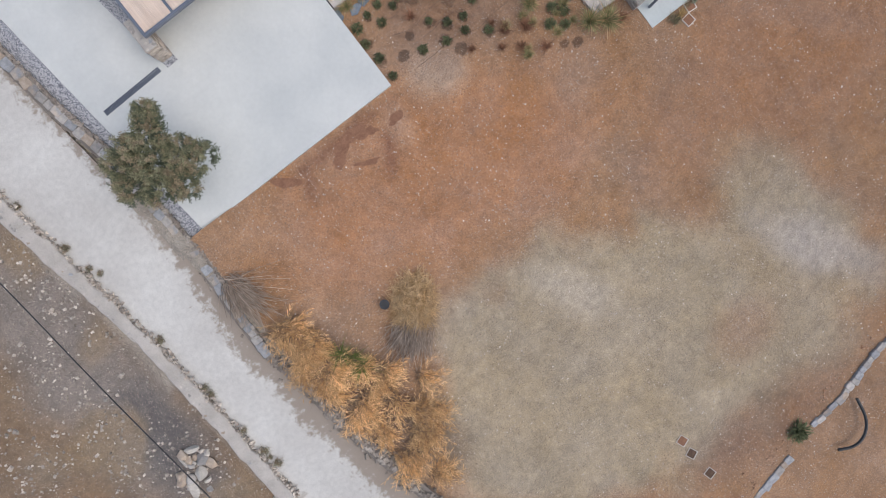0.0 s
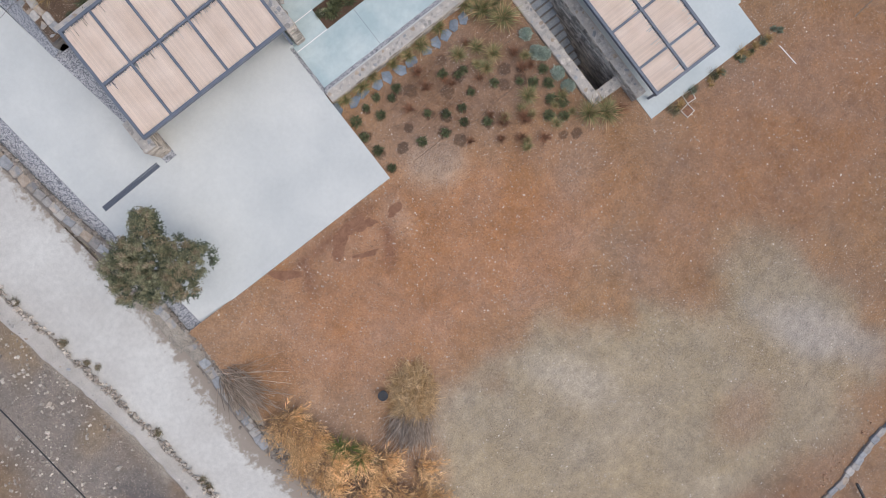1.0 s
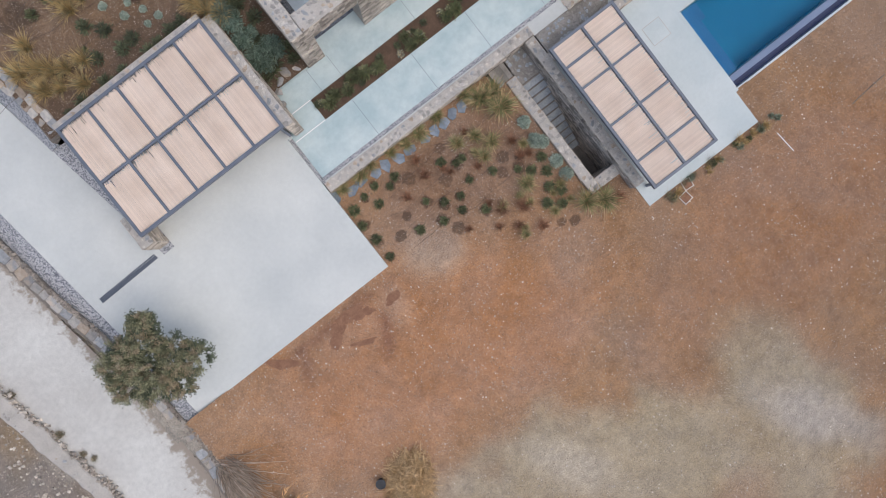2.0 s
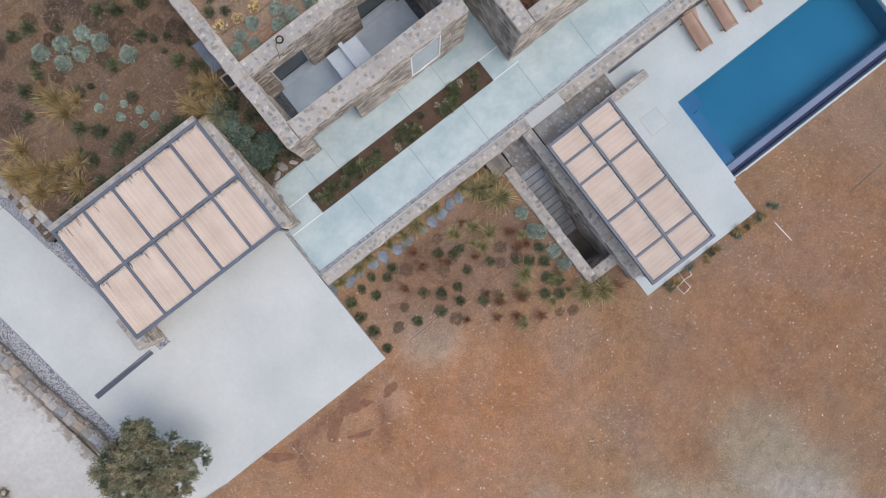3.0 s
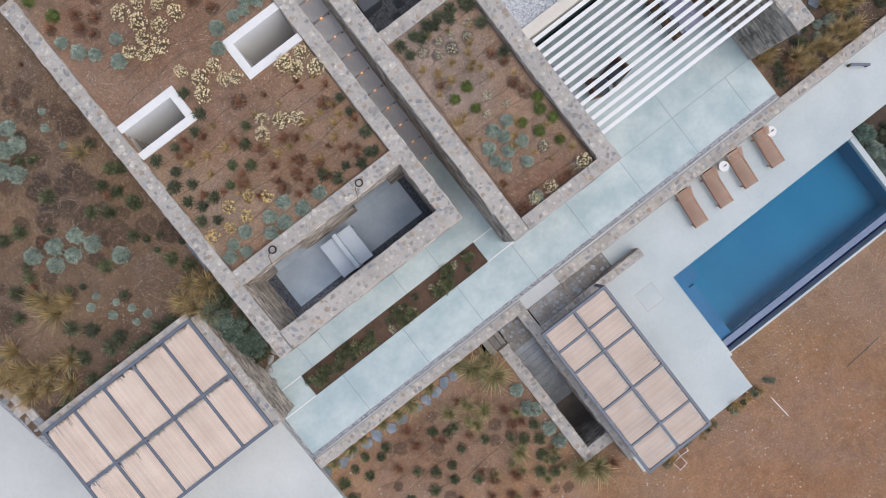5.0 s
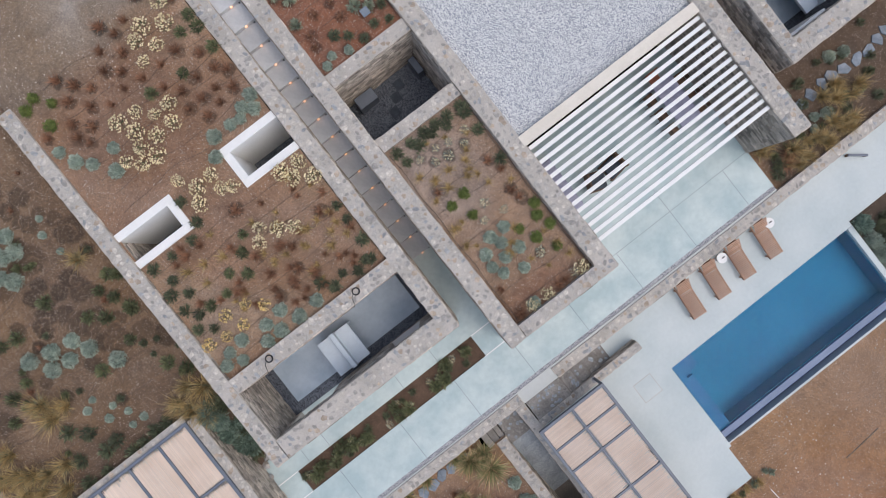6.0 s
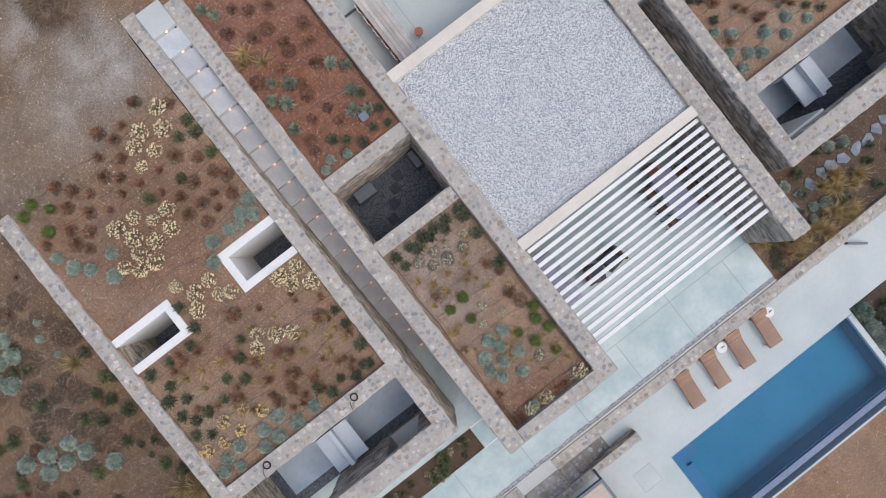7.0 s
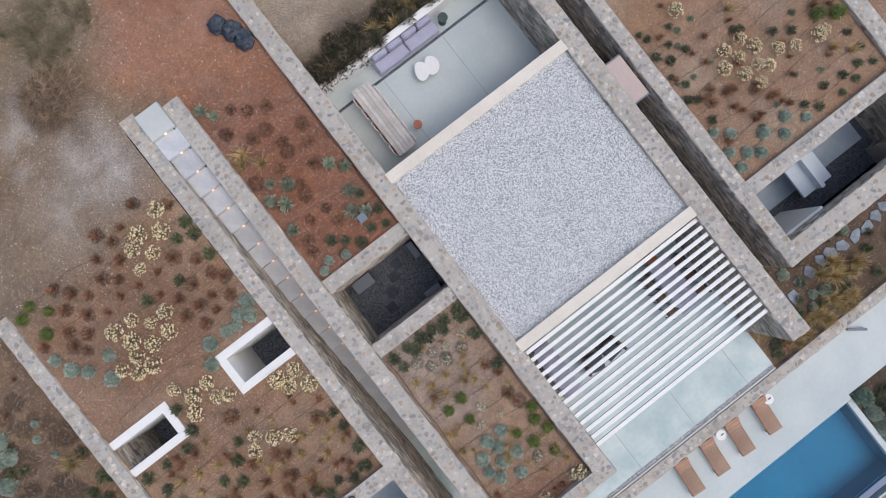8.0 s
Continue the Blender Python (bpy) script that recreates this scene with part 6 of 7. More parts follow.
for x, y, s in ((3.45, 14.3, 0.28), (3.95, 14.45, 0.3), (4.35, 14.3, 0.22), (3.2, 14.0, 0.22), (4.5, 14.6, 0.2), (3.0, 13.5, 0.18), (3.7, 14.75, 0.18)):
    boulder(x, y, 0.3, s, "boulders at the terrace end", "rough brown boulder beside the terrace end", WALLSTONE)
HEAP = Vector((-14.25, -2.0))
for k in range(22):
    a, q = RND.uniform(0, 6.28), 1.05 * math.sqrt(RND.random())
    x, y = HEAP.x + q * math.cos(a), HEAP.y + q * math.sin(a)
    boulder(x, y, ground_z(x, y), RND.uniform(0.17, 0.36), "heap of field stones", "pale rough field stone in a heap", (CREAMSTONE, TANSTONE, CREAMSTONE, STONE)[k % 4])

# ---------------------------------------------------------------- lane: parapet and roadside wall


def lane_x(x, y):
    return x - 0.075 * (y - 4)


def along(rows, y):
    """The value at y on a broken line of (y, value), from the far end down."""
    for (ya, a), (yb, b_) in zip(rows, rows[1:]):
        if y >= yb:
            return a + (b_ - a) * (y - ya) / (yb - ya)
    return rows[-1][1]


PARAPET_OUT = ((40, -15.4), (10.7, -13.42), (7.3, -13.02), (3.5, -12.55), (0.7, -12.55), (-4.3, -12.5), (-22, -12.2))
PARAPET_IN = ((40, -14.8), (11.4, -12.8), (8.6, -12.46), (6.3, -12.22), (2.9, -11.98), (0.0, -11.9), (-5.3, -11.85), (-22, -11.5))
parapet = empty("lane_parapet", 0, 0, 0, "low rough parapet of pale mortared stone beside the lane", "wall")
parapet["kind"] = "structure"
bm = bmesh.new()
rows = []
for k in range(150):
    y = -20 + 0.32 * k
    xo, xi = along(PARAPET_OUT, y) + RND.gauss(0, 0.025), along(PARAPET_IN, y) - 0.03 + RND.gauss(0, 0.045)
    h = road_z(y) + 0.25 + RND.uniform(-0.015, 0.015)
    rows.append([bm.verts.new(p) for p in ((xo - 0.05, y, h - 0.9), (xo, y, h - 0.03), (xo + 0.06, y, h), ((xo + xi) / 2, y, h + 0.015), (xi - 0.05, y, h - 0.01), (xi, y, h - 0.06), (xi + 0.03, y, h - 0.7))])
for a, b in zip(rows, rows[1:]):
    for k in range(6):
        bm.faces.new((a[k], a[k + 1], b[k + 1], b[k]))
part("mortar_top", bm, MORTAR, parapet, "weathered pale mortar top")
for k in range(190):
    y = RND.uniform(-14, 20)
    ob = new("stone", RND.choice(STONES))
    ob.parent = parapet
    s = RND.uniform(0.4, 0.9)
    ob.matrix_basis = pose(RND.uniform(along(PARAPET_OUT, y) + 0.1, along(PARAPET_IN, y) - 0.28), y, road_z(y) + 0.246, 0, 0, RND.uniform(0, 360)) @ Matrix.Diagonal((s, s, 1, 1))
v, f = [], []
for k in range(1100):
    y = RND.uniform(-14, 20)
    rubble(v, f, along(PARAPET_IN, y) + 0.02 + RND.gauss(0, 0.08), y, road_z(y) + RND.uniform(0.04, 0.22), RND.uniform(0.03, 0.1), 0.6)
tagged(raw("edge_rubble", v, f, FIELDSTONE, parapet, "crumbling grey stone edge"), kind="stuff")


def squared_block(seed, mat):
    """A roughly squared wall stone with cut corners and a chamfered top."""
    rnd = random.Random(seed)
    ring = []
    for cx, cy in ((-1, -1), (1, -1), (1, 1), (-1, 1)):
        x, y = 0.5 * cx * rnd.uniform(0.82, 1.0), 0.5 * cy * rnd.uniform(0.8, 1.0)
        c = rnd.uniform(0.05, 0.16)
        pair = [(x - cx * c, y), (x, y - cy * c)]
        ring.extend(pair if cx * cy < 0 else pair[::-1])
    ring = ring if sum(a[0] * b[1] - a[1] * b[0] for a, b in zip(ring, ring[1:] + ring[:1])) > 0 else ring[::-1]
    n = len(ring)
    tilt = (rnd.uniform(-0.05, 0.05), rnd.uniform(-0.05, 0.05))
    low = [(x, y, -0.5) for x, y in ring]
    mid = [(x, y, -0.05 + x * tilt[0] + y * tilt[1]) for x, y in ring]
    top = [(0.9 * x, 0.9 * y, x * tilt[0] + y * tilt[1] + rnd.uniform(-0.012, 0.012)) for x, y in ring]
    me = bpy.data.meshes.new("stone")
    me.from_pydata(low + mid + top, [], [tuple(range(2 * n, 3 * n))] + [(o + k, o + (k + 1) % n, o + n + (k + 1) % n, o + n + k) for o in (0, n) for k in range(n)])
    me.materials.append(mat)
    return me


BLOCKS = [squared_block(40 + k, (BLUESTONE, STONE, TANSTONE, BLUESTONE, WALLSTONE, STONE)[k % 6]) for k in range(18)]


def block_row(owner, path, width, gap=0.27, lo=0.8, hi=1.35, deep=0.32):
    """Squared stones side by side along a path of (x, y, z)."""
    for (ax, ay, az), (bx, by, bz) in zip(path, path[1:]):
        L = math.hypot(bx - ax, by - ay)
        ux, uy, a = (bx - ax) / L, (by - ay) / L, 0.0
        while a < L:
            w = gap * RND.uniform(lo, hi)
            t, off = min((a + w / 2) / L, 1.0), RND.uniform(-width, width)
            ob = new("stone", RND.choice(BLOCKS))
            ob.parent = owner
            d = deep * RND.uniform(0.8, 1.15)
            ob.matrix_basis = pose(ax + (bx - ax) * t - uy * off, ay + (by - ay) * t + ux * off, az + (bz - az) * t + RND.uniform(-0.02, 0.03), RND.uniform(-4, 4), RND.uniform(-4, 4),
                                   math.degrees(math.atan2(uy, ux)) + RND.uniform(-8, 8)) @ Matrix.Diagonal((w * 1.15, d, 0.6, 1))
            a += w


RUBBLE = material("packed_rubble", (0.20, 0.17, 0.14), (0.36, 0.315, 0.265), 0.9, 1.6, 20.0, 0.3, island=0.35)
road_wall = empty("roadside_wall", 0, 0, 0, "dry retaining wall of rough grey stones beside the lane", "wall")
road_wall["kind"] = "structure"


def side_top(y):
    return max(0.34 + 0.07 * (y - 4.2), road_z(y) + 0.14)


WALL_LINE = ((26, -10.0), (15.2, -9.1), (12.7, -8.88), (10.6, -8.55), (7.9, -8.42), (5.2, -8.33), (4.1, -8.4), (2.2, -8.6), (0.2, -8.72), (-1.0, -8.5), (-5.0, -8.12), (-7.5, -7.7), (-11, -7.1))
block_row(road_wall, [(x, y, side_top(y)) for y, x in WALL_LINE[:9]], 0.03, 0.36, 0.7, 1.3, 0.44)
v, f = [], []
for k in range(1900):
    y = RND.uniform(3.5, 24)
    x = along(WALL_LINE, y) + RND.uniform(0.17, 0.32) if RND.random() < 0.75 else along(WALL_LINE, y) - RND.uniform(0.2, 0.36)
    rubble(v, f, x, y, side_top(y) - (0.02 if x > along(WALL_LINE, y) else 0.14), RND.uniform(0.03, 0.085), 0.6)
for k in range(1100):
    y = RND.uniform(-11, 1.6)
    x = along(WALL_LINE, y) + RND.gauss(0, 0.2)
    rubble(v, f, x, y, max(side_top(y) - 0.1 - 0.5 * abs(x - along(WALL_LINE, y)), ground_z(x, y)), 0.05 + 0.11 * RND.random() ** 3, 0.6)
tagged(raw("rubble", v, f, RUBBLE, road_wall, "small packed brown and grey stones"), kind="stuff")
core = bmesh.new()
for (a, xa), (b, xb) in zip(WALL_LINE, WALL_LINE[1:]):
    v = []
    for top in (0, 1):
        for x, y in ((xa - 0.3, a), (xb - 0.3, b), (xb + 0.28, b), (xa + 0.28, a)):
            v.append(core.verts.new((x, y, side_top(y) - 0.07 - (0.1 if y < 1.5 else 0.0) if top else road_z(y) - 0.6)))
    for f in ((4, 5, 6, 7), (0, 1, 5, 4), (1, 2, 6, 5), (2, 3, 7, 6), (3, 0, 4, 7)):
        core.faces.new([v[n] for n in f])
part("core", core, JOINTSHADE, road_wall, "earth and rubble core")

garden_edge = empty("garden_edge", 0, 0, 0, "row of large flat grey stones edging the west garden", "stone edging")
garden_edge["kind"] = "structure"
for dx, dz in ((-4.42, -0.1), (-4.14, 0.0)):
    block_row(garden_edge, [(dx - 0.095 * (y - 17.7), y, ground_z(-4, y) + dz + 0.08) for y in (17.45, 20, 23, 26)], 0.04, 0.36, 0.8, 1.4, 0.34)
# filler bank in a dark colour that stands for shade under the stones
part("bank", boxes((-4.95, -4.45, 17.3, 26.0, 0.6, 1.7)), JOINTSHADE, garden_edge, "earth bank below the stones, painted dark as shade").location = (0.2, 0, -0.1)

field_wall = empty("field_wall", 0, 0, 0, "curving dry wall of pale and grey squared stones", "wall")
field_wall["kind"] = "structure"
PTS = [(14.07, -16.93, -1.78), (12.45, -17.14, -1.8), (10.23, -17.85, -1.86), (8.43, -18.07, -1.87)]
block_row(field_wall, PTS, 0.05, 0.36, 0.7, 1.4, 0.36)
block_row(field_wall, [(6.59, -18.67, -1.9), (4.63, -19.08, -1.95), (3.11, -19.57, -2.0)], 0.05, 0.36, 0.7, 1.4, 0.36)
hose([(10.55, -18.2, -1.75), (10.37, -19.24, -1.75), (9.84, -19.83, -1.75), (9.15, -19.96, -1.75), (8.44, -19.59, -1.75)], 0.07, "thick black pipe lying in an arc on the ground", "black_pipe", "pipes")
hose([(-13.45, 20.22, 6.6), (-12.04, 11.56, 6.35), (-11.57, 6.8, 6.3), (-11.23, 2.17, 6.3), (-10.74, -2.37, 6.35), (-9.25, -15.81, 6.6)], 0.022, "black overhead cable above the rough field", "overhead_cable", "cables")

# ---------------------------------------------------------------- brush, reeds, tree


def sticks(n, rx, ry, h, length, r, seed, lean=0.3, fan=None):
    rnd = random.Random(seed)
    bm = bmesh.new()
    for _ in range(n):
        a, q = rnd.uniform(0, 2 * math.pi), math.sqrt(rnd.random())
        x, y = rx * q * math.cos(a), ry * q * math.sin(a)
        z = h * (1 - q * q) * rnd.random() + 0.02
        t = rnd.uniform(0, 2 * math.pi) if fan is None else fan + rnd.gauss(0, 0.45)
        L = length * rnd.uniform(0.4, 1.2)
        d = Vector((math.cos(t), math.sin(t), rnd.uniform(-0.05, lean)))
        m = Vector((x, y, z)) + d * L * 0.5 + Vector((rnd.uniform(-0.05, 0.05), rnd.uniform(-0.05, 0.05), 0.03))
        tube(bm, [(x, y, z), tuple(m), tuple(Vector((x, y, z)) + d * L)], [r, r * 0.8, r * 0.4], 3)
    return bm


def heap(name, x, y, label, bm, mat, turn=0.0):
    ob = empty(name, x, y, ground_z(x, y), label, "brush pile", turn=turn)
    tagged(part("brushwood", bm, mat, ob), kind="stuff")
    return ob


p = heap("brush_pile", -2.62, -2.05, "heap of dry straw and cut twigs on bare earth", sticks(2300, 0.95, 1.35, 0.6, 0.5, 0.013, 1), STRAW, -38)
tagged(part("cut_twig_layer", sticks(420, 0.95, 0.75, 0.4, 1.15, 0.015, 2, 0.15, -1.75), TWIG, p, "grey-brown cut twigs"), kind="stuff").location = (0.0, -1.05, 0.0)
heap("twig_pile", -7.95, 3.1, "pile of bare grey cut branches beside the wall", sticks(170, 0.55, 0.75, 0.45, 1.75, 0.018, 3, 0.2, -1.35), TWIG, 0)
heap("brush_pile", 10.97, 34.61, "tangled heap of dry grey branches", sticks(800, 1.0, 1.05, 0.8, 0.65, 0.012, 4, 0.5), DRYBRUSH, 0)

REEDGOLD = material("orange_dry_reed", (0.46, 0.235, 0.085), (0.68, 0.43, 0.205), 0.9, 2.0, 20.0, 0.0, island=0.5, rand=0.3)


def reed_spray(seed):
    """Drooping stems that lean one way, each with short ragged leaves."""
    rnd = random.Random(seed)
    v, f = [], []
    for _ in range(22):
        a = rnd.gauss(0.0, 0.5)
        L = rnd.uniform(0.5, 1.15)
        p0 = Vector((rnd.uniform(-0.2, 0.2), rnd.uniform(-0.25, 0.25), 0.1))
        d = Vector((math.cos(a), math.sin(a), 0))
        for k in range(18):
            t = (k + rnd.random()) / 18
            p = p0 + d * L * t + Vector((0, 0, 0.75 * L * (t - 0.75 * t * t)))
            b = a + rnd.gauss(0, 0.65)
            leaf(v, f, p, (math.cos(b), math.sin(b), rnd.uniform(-0.5, 0.35)), rnd.uniform(0.14, 0.36), 0.02, 0.06)
    return v, f


plant_kind("reed", "dry_reed_clump", "reeds", [REEDGOLD, DRYBRUSH], [("blades", lambda s: reed_spray(s)), ("stem_tuft", lambda s: blades(s + 4, 40, 0.8, 0.014, 1.0, 0.4, 0.2))])
plant_kind("scrub", "low_scrub", "scrub", [OLIVE, DRYBRUSH], [("blades", lambda s: blades(s, 110, 0.32, 0.012, 1.3, 0.4, 0.2)), ("stem_tuft", lambda s: blades(s + 9, 90, 0.36, 0.010, 1.3, 0.4, 0.2))])
LABELS["scrub"] = "low olive-brown scrub on stony ground"
plant_kind("fresh_reed", "green_reed_clump", "reeds", [BRIGHT], [("blades", lambda s: blades(s, 60, 0.9, 0.03, 1.2, 0.55, 0.12))])
LABELS["reed"], LABELS["fresh_reed"] = "clump of dry orange reed leaning over the bank", "clump of fresh green reed among dry reed"
for n, (ax, ay), (bx, by), w in ((17, (-8.1, 1.0), (-6.46, -1.57), 0.35), (6, (-8.0, -0.6), (-7.2, -2.6), 0.25), (14, (-6.68, -1.85), (-5.18, -4.88), 0.45), (9, (-7.7, -2.35), (-6.9, -6.19), 0.3), (10, (-5.14, -5.6), (-5.67, -7.04), 0.3), (9, (-7.28, -6.38), (-6.22, -8.73), 0.3)):
    for k in range(n):
        t = (k + RND.random()) / n
        x, y = ax + (bx - ax) * t + RND.gauss(0, w), ay + (by - ay) * t + RND.gauss(0, w)
        plant("reed", x, y, ground_z(x, y), RND.uniform(0.75, 1.1), "dry reeds along the lane").rotation_euler[2] = radians(RND.gauss(-100, 35))
for x, y in ((-6.1, -2.27), (-5.95, -2.84), (-6.32, -1.8)):
    plant("fresh_reed", x, y, ground_z(x, y) + 0.15, 0.85, "dry reeds along the lane")
for x, y in ((-12.6, 10.9), (-12.2, 8.5), (-12.05, 7.3), (-11.85, 6.9), (-11.8, 3.3), (-11.75, 0.6), (-11.7, -1.85), (-11.6, -3.5), (-11.5, -3.9), (-11.75, 0.2), (-11.6, -3.1)):
    plant("scrub", x, y, road_z(y) + 0.02, RND.uniform(0.45, 0.8), "weeds along the lane")
for x, y in ((7.66, -17.8), (7.41, -17.83)):
    plant("green", x, y, ground_z(x, y), 1.9, "weeds beside the field wall")
for x, y in ((18.6, 0.61), (17.99, 0.62), (17.37, 0.81), (16.09, 0.74), (13.88, 0.64)):
    plant("gold", x, y, ground_z(x, y), RND.uniform(0.8, 1.3), "weeds along the deck edge")
    plant("green", x - 0.25, y - 0.05, ground_z(x, y), RND.uniform(0.5, 0.8), "weeds along the deck edge")
for k in range(18):
    x, y = RND.uniform(13.2, 19.4), RND.uniform(0.45, 0.85)
    plant(("gold", "scrub", "sage")[k % 3], x, y, ground_z(x, y), RND.uniform(0.5, 0.9), "weeds along the deck edge")
for x, y in ((12.08, 37.13), (12.38, 36.4), (13.28, 36.46), (11.22, 37.28), (11.71, 36.16)):
    for k in range(7):
        a, b = x + RND.gauss(0, 0.5), y + RND.gauss(0, 0.5)
        plant("scrub", a, b, ground_z(a, b), RND.uniform(0.7, 1.2), "wild scrub on the hillside")


def olive_tree(x, y, z, label):
    t = empty("olive_tree", x, y, z, label, "tree")
    bm = bmesh.new()
    tube(bm, [(0, 0, -0.3), (0.25, 0.0, 0.5), (0.7, -0.05, 1.0), (1.3, 0.0, 1.5)], [0.17, 0.14, 0.12, 0.09], 8)
    for dx, dy, dz in ((1.0, 1.0, 1.0), (2.3, 0.65, 1.5), (2.6, 0.1, 0.9), (1.2, -1.2, 0.9), (0.1, 0.4, 1.2), (2.2, -1.0, 0.6)):
        tube(bm, [(0.7, -0.05, 1.0), (0.7 + 0.5 * dx * 0.6, 0.5 * dy, 1.0 + 0.5 * dz), (0.4 + dx * 0.8, dy, 1.0 + dz)], [0.09, 0.06, 0.025], 6)
    part("trunk", bm, BARK, t, "grey leaning trunk with limbs")
    rnd = random.Random(5)
    lobes = [(1.5, 0.0, 1.75, 0.95), (1.9, -0.7, 1.9, 0.85), (2.5, -0.75, 1.6, 0.8), (0.6, 0.2, 1.6, 0.75), (1.2, -1.2, 1.5, 0.7), (2.2, 0.45, 2.2, 0.6), (3.0, -1.2, 1.7, 0.6), (2.55, 0.75, 2.45, 0.4), (2.85, 1.0, 2.7, 0.3), (1.1, 0.55, 1.9, 0.5), (0.35, -0.5, 1.4, 0.6), (2.0, -1.6, 1.4, 0.55)]
    sprays = {"green": ([], []), "brown": ([], []), "shade": ([], [])}
    for cx, cy, cz, r in lobes:
        r *= 0.9
        for _ in range(int(105 * r * r) + 16):
            a, e, q = rnd.uniform(0, 6.283), math.asin(rnd.uniform(-0.5, 1)), r * rnd.uniform(0.5, 1.06)
            px, py, pz = cx + q * math.cos(a) * math.cos(e), cy + q * math.sin(a) * math.cos(e), cz + 0.85 * q * math.sin(e)
            # sprays below or deep inside the lobe take the painted shade colour
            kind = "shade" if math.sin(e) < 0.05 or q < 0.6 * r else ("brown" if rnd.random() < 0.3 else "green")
            v, f = sprays[kind]
            for _ in range(5):
                b_ = a + rnd.gauss(0, 0.8)
                d = Vector((math.cos(b_) * math.cos(e), math.sin(b_) * math.cos(e), math.sin(e) + rnd.gauss(0.1, 0.35))).normalized()
                for k in range(17):
                    p = Vector((px, py, pz)) + d * (0.34 * k / 17 - 0.06) + Vector((rnd.gauss(0, 0.03), rnd.gauss(0, 0.03), rnd.gauss(0, 0.03)))
                    leaf(v, f, p, (d.x + rnd.gauss(0, 0.7), d.y + rnd.gauss(0, 0.7), d.z + rnd.gauss(0, 0.5)), rnd.uniform(0.06, 0.12), 0.03, 0.012)
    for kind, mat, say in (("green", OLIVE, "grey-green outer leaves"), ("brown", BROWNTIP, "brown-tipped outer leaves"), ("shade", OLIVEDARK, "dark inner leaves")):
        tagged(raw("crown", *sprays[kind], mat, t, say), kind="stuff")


olive_tree(-8.3, 8.68, 0.7, "small grey-green olive tree leaning over the concrete slab")

# ---------------------------------------------------------------- pool furniture


def sun_lounger(x, y, z, turn):
    e = empty("sun_lounger", x, y, z, "slatted weathered teak sun lounger on the pool deck", "lounger", "sun loungers by the pool", turn)
    for s in (-1, 1):
        part("rail", boxes((s * 0.29 - 0.025, s * 0.29 + 0.025, -0.85, 0.85, 0.2, 0.27), bevel=0.006), TEAK, e)
        for yy in (-0.7, 0.55):
            part("leg", boxes((s * 0.29 - 0.03, s * 0.29 + 0.03, yy - 0.03, yy + 0.03, 0.0, 0.2)), TEAK, e)
    for k in range(16):
        yy = -0.83 + 0.072 * k
        part("slat", boxes((-0.31, 0.31, yy, yy + 0.052, 0.27, 0.292), bevel=0.004), TEAK, e)
    for k in range(7):
        yy = 0.34 + 0.074 * k
        h = 0.3 + 0.045 * k
        part("backrest_slat", boxes((-0.31, 0.31, yy, yy + 0.052, h, h + 0.022), bevel=0.004), TEAK, e)
    part("backrest_brace", boxes((-0.2, 0.2, 0.78, 0.82, 0.2, 0.56)), TEAK, e)
    part("handle", boxes((-0.34, -0.31, -0.8, -0.74, 0.22, 0.29)), DARKWOOD, e)


for x in (20.93, 22.27, 23.6, 25.02):
    sun_lounger(x, 8.55, DECKZ, -5.0)
for x, y in ((27.41, 4.85), (28.01, 4.83), (27.33, 4.16), (27.66, 5.55), (28.46, 4.93)):
    plant("silver", max(x, 28.8), y, ground_z(max(x, 28.8), y), RND.uniform(1.0, 1.5), "silver shrubs beside the pool")
    plant("deep", max(x, 28.8) + 0.5, y - 0.5, ground_z(x, y), RND.uniform(1.0, 1.4), "dark shrubs beside the pool")
for k in range(18):
    x, y = RND.uniform(28.8, 31.0), RND.uniform(3.0, 6.6)
    plant("deep" if k % 3 else "teal", x, y, ground_z(x, y), RND.uniform(1.0, 1.6), "dense shrubs beside the pool")
e = empty("wooden_bench", 30.29, 8.9, DECKZ, "narrow dark weathered wooden bench on the pool deck", "bench", turn=-37.7)
part("seat", boxes((-0.43, 0.43, -0.055, 0.055, 0.2, 0.25), bevel=0.01), STEEL, e)
for a in (-0.38, 0.38):
    part("leg", boxes((a - 0.03, a + 0.03, -0.05, 0.05, 0.0, 0.2)), DARKWOOD, e)


def disc(bm, x, y, z0, z1, r, n=24, r2=None):
    lo = [bm.verts.new((x + r * math.cos(a), y + r * math.sin(a), z0)) for a in np.arange(n) * 2 * math.pi / n]
    hi = [bm.verts.new((x + (r2 or r) * math.cos(a), y + (r2 or r) * math.sin(a), z1)) for a in np.arange(n) * 2 * math.pi / n]
    bm.faces.new(hi)
    bm.faces.new(lo[::-1])
    for k in range(n):
        bm.faces.new((lo[k], lo[(k + 1) % n], hi[(k + 1) % n], hi[k]))


for x, y in ((23.0, 9.08), (25.47, 9.02)):
    e = empty("round_side_table", x, y, DECKZ, "small round white side table beside a lounger", "table", "side tables by the pool")
    bm = bmesh.new()
    disc(bm, 0, 0, 0.36, 0.39, 0.22)
    part("top", bm, WHITE, e)
    bm = bmesh.new()
    disc(bm, 0, 0, 0.0, 0.36, 0.14, 16, 0.05)
    part("foot", bm, WHITE, e)
    part("handle", boxes((-0.02, 0.12, -0.022, 0.022, 0.39, 0.41), bevel=0.006), BLACK, e, "black handle slot")

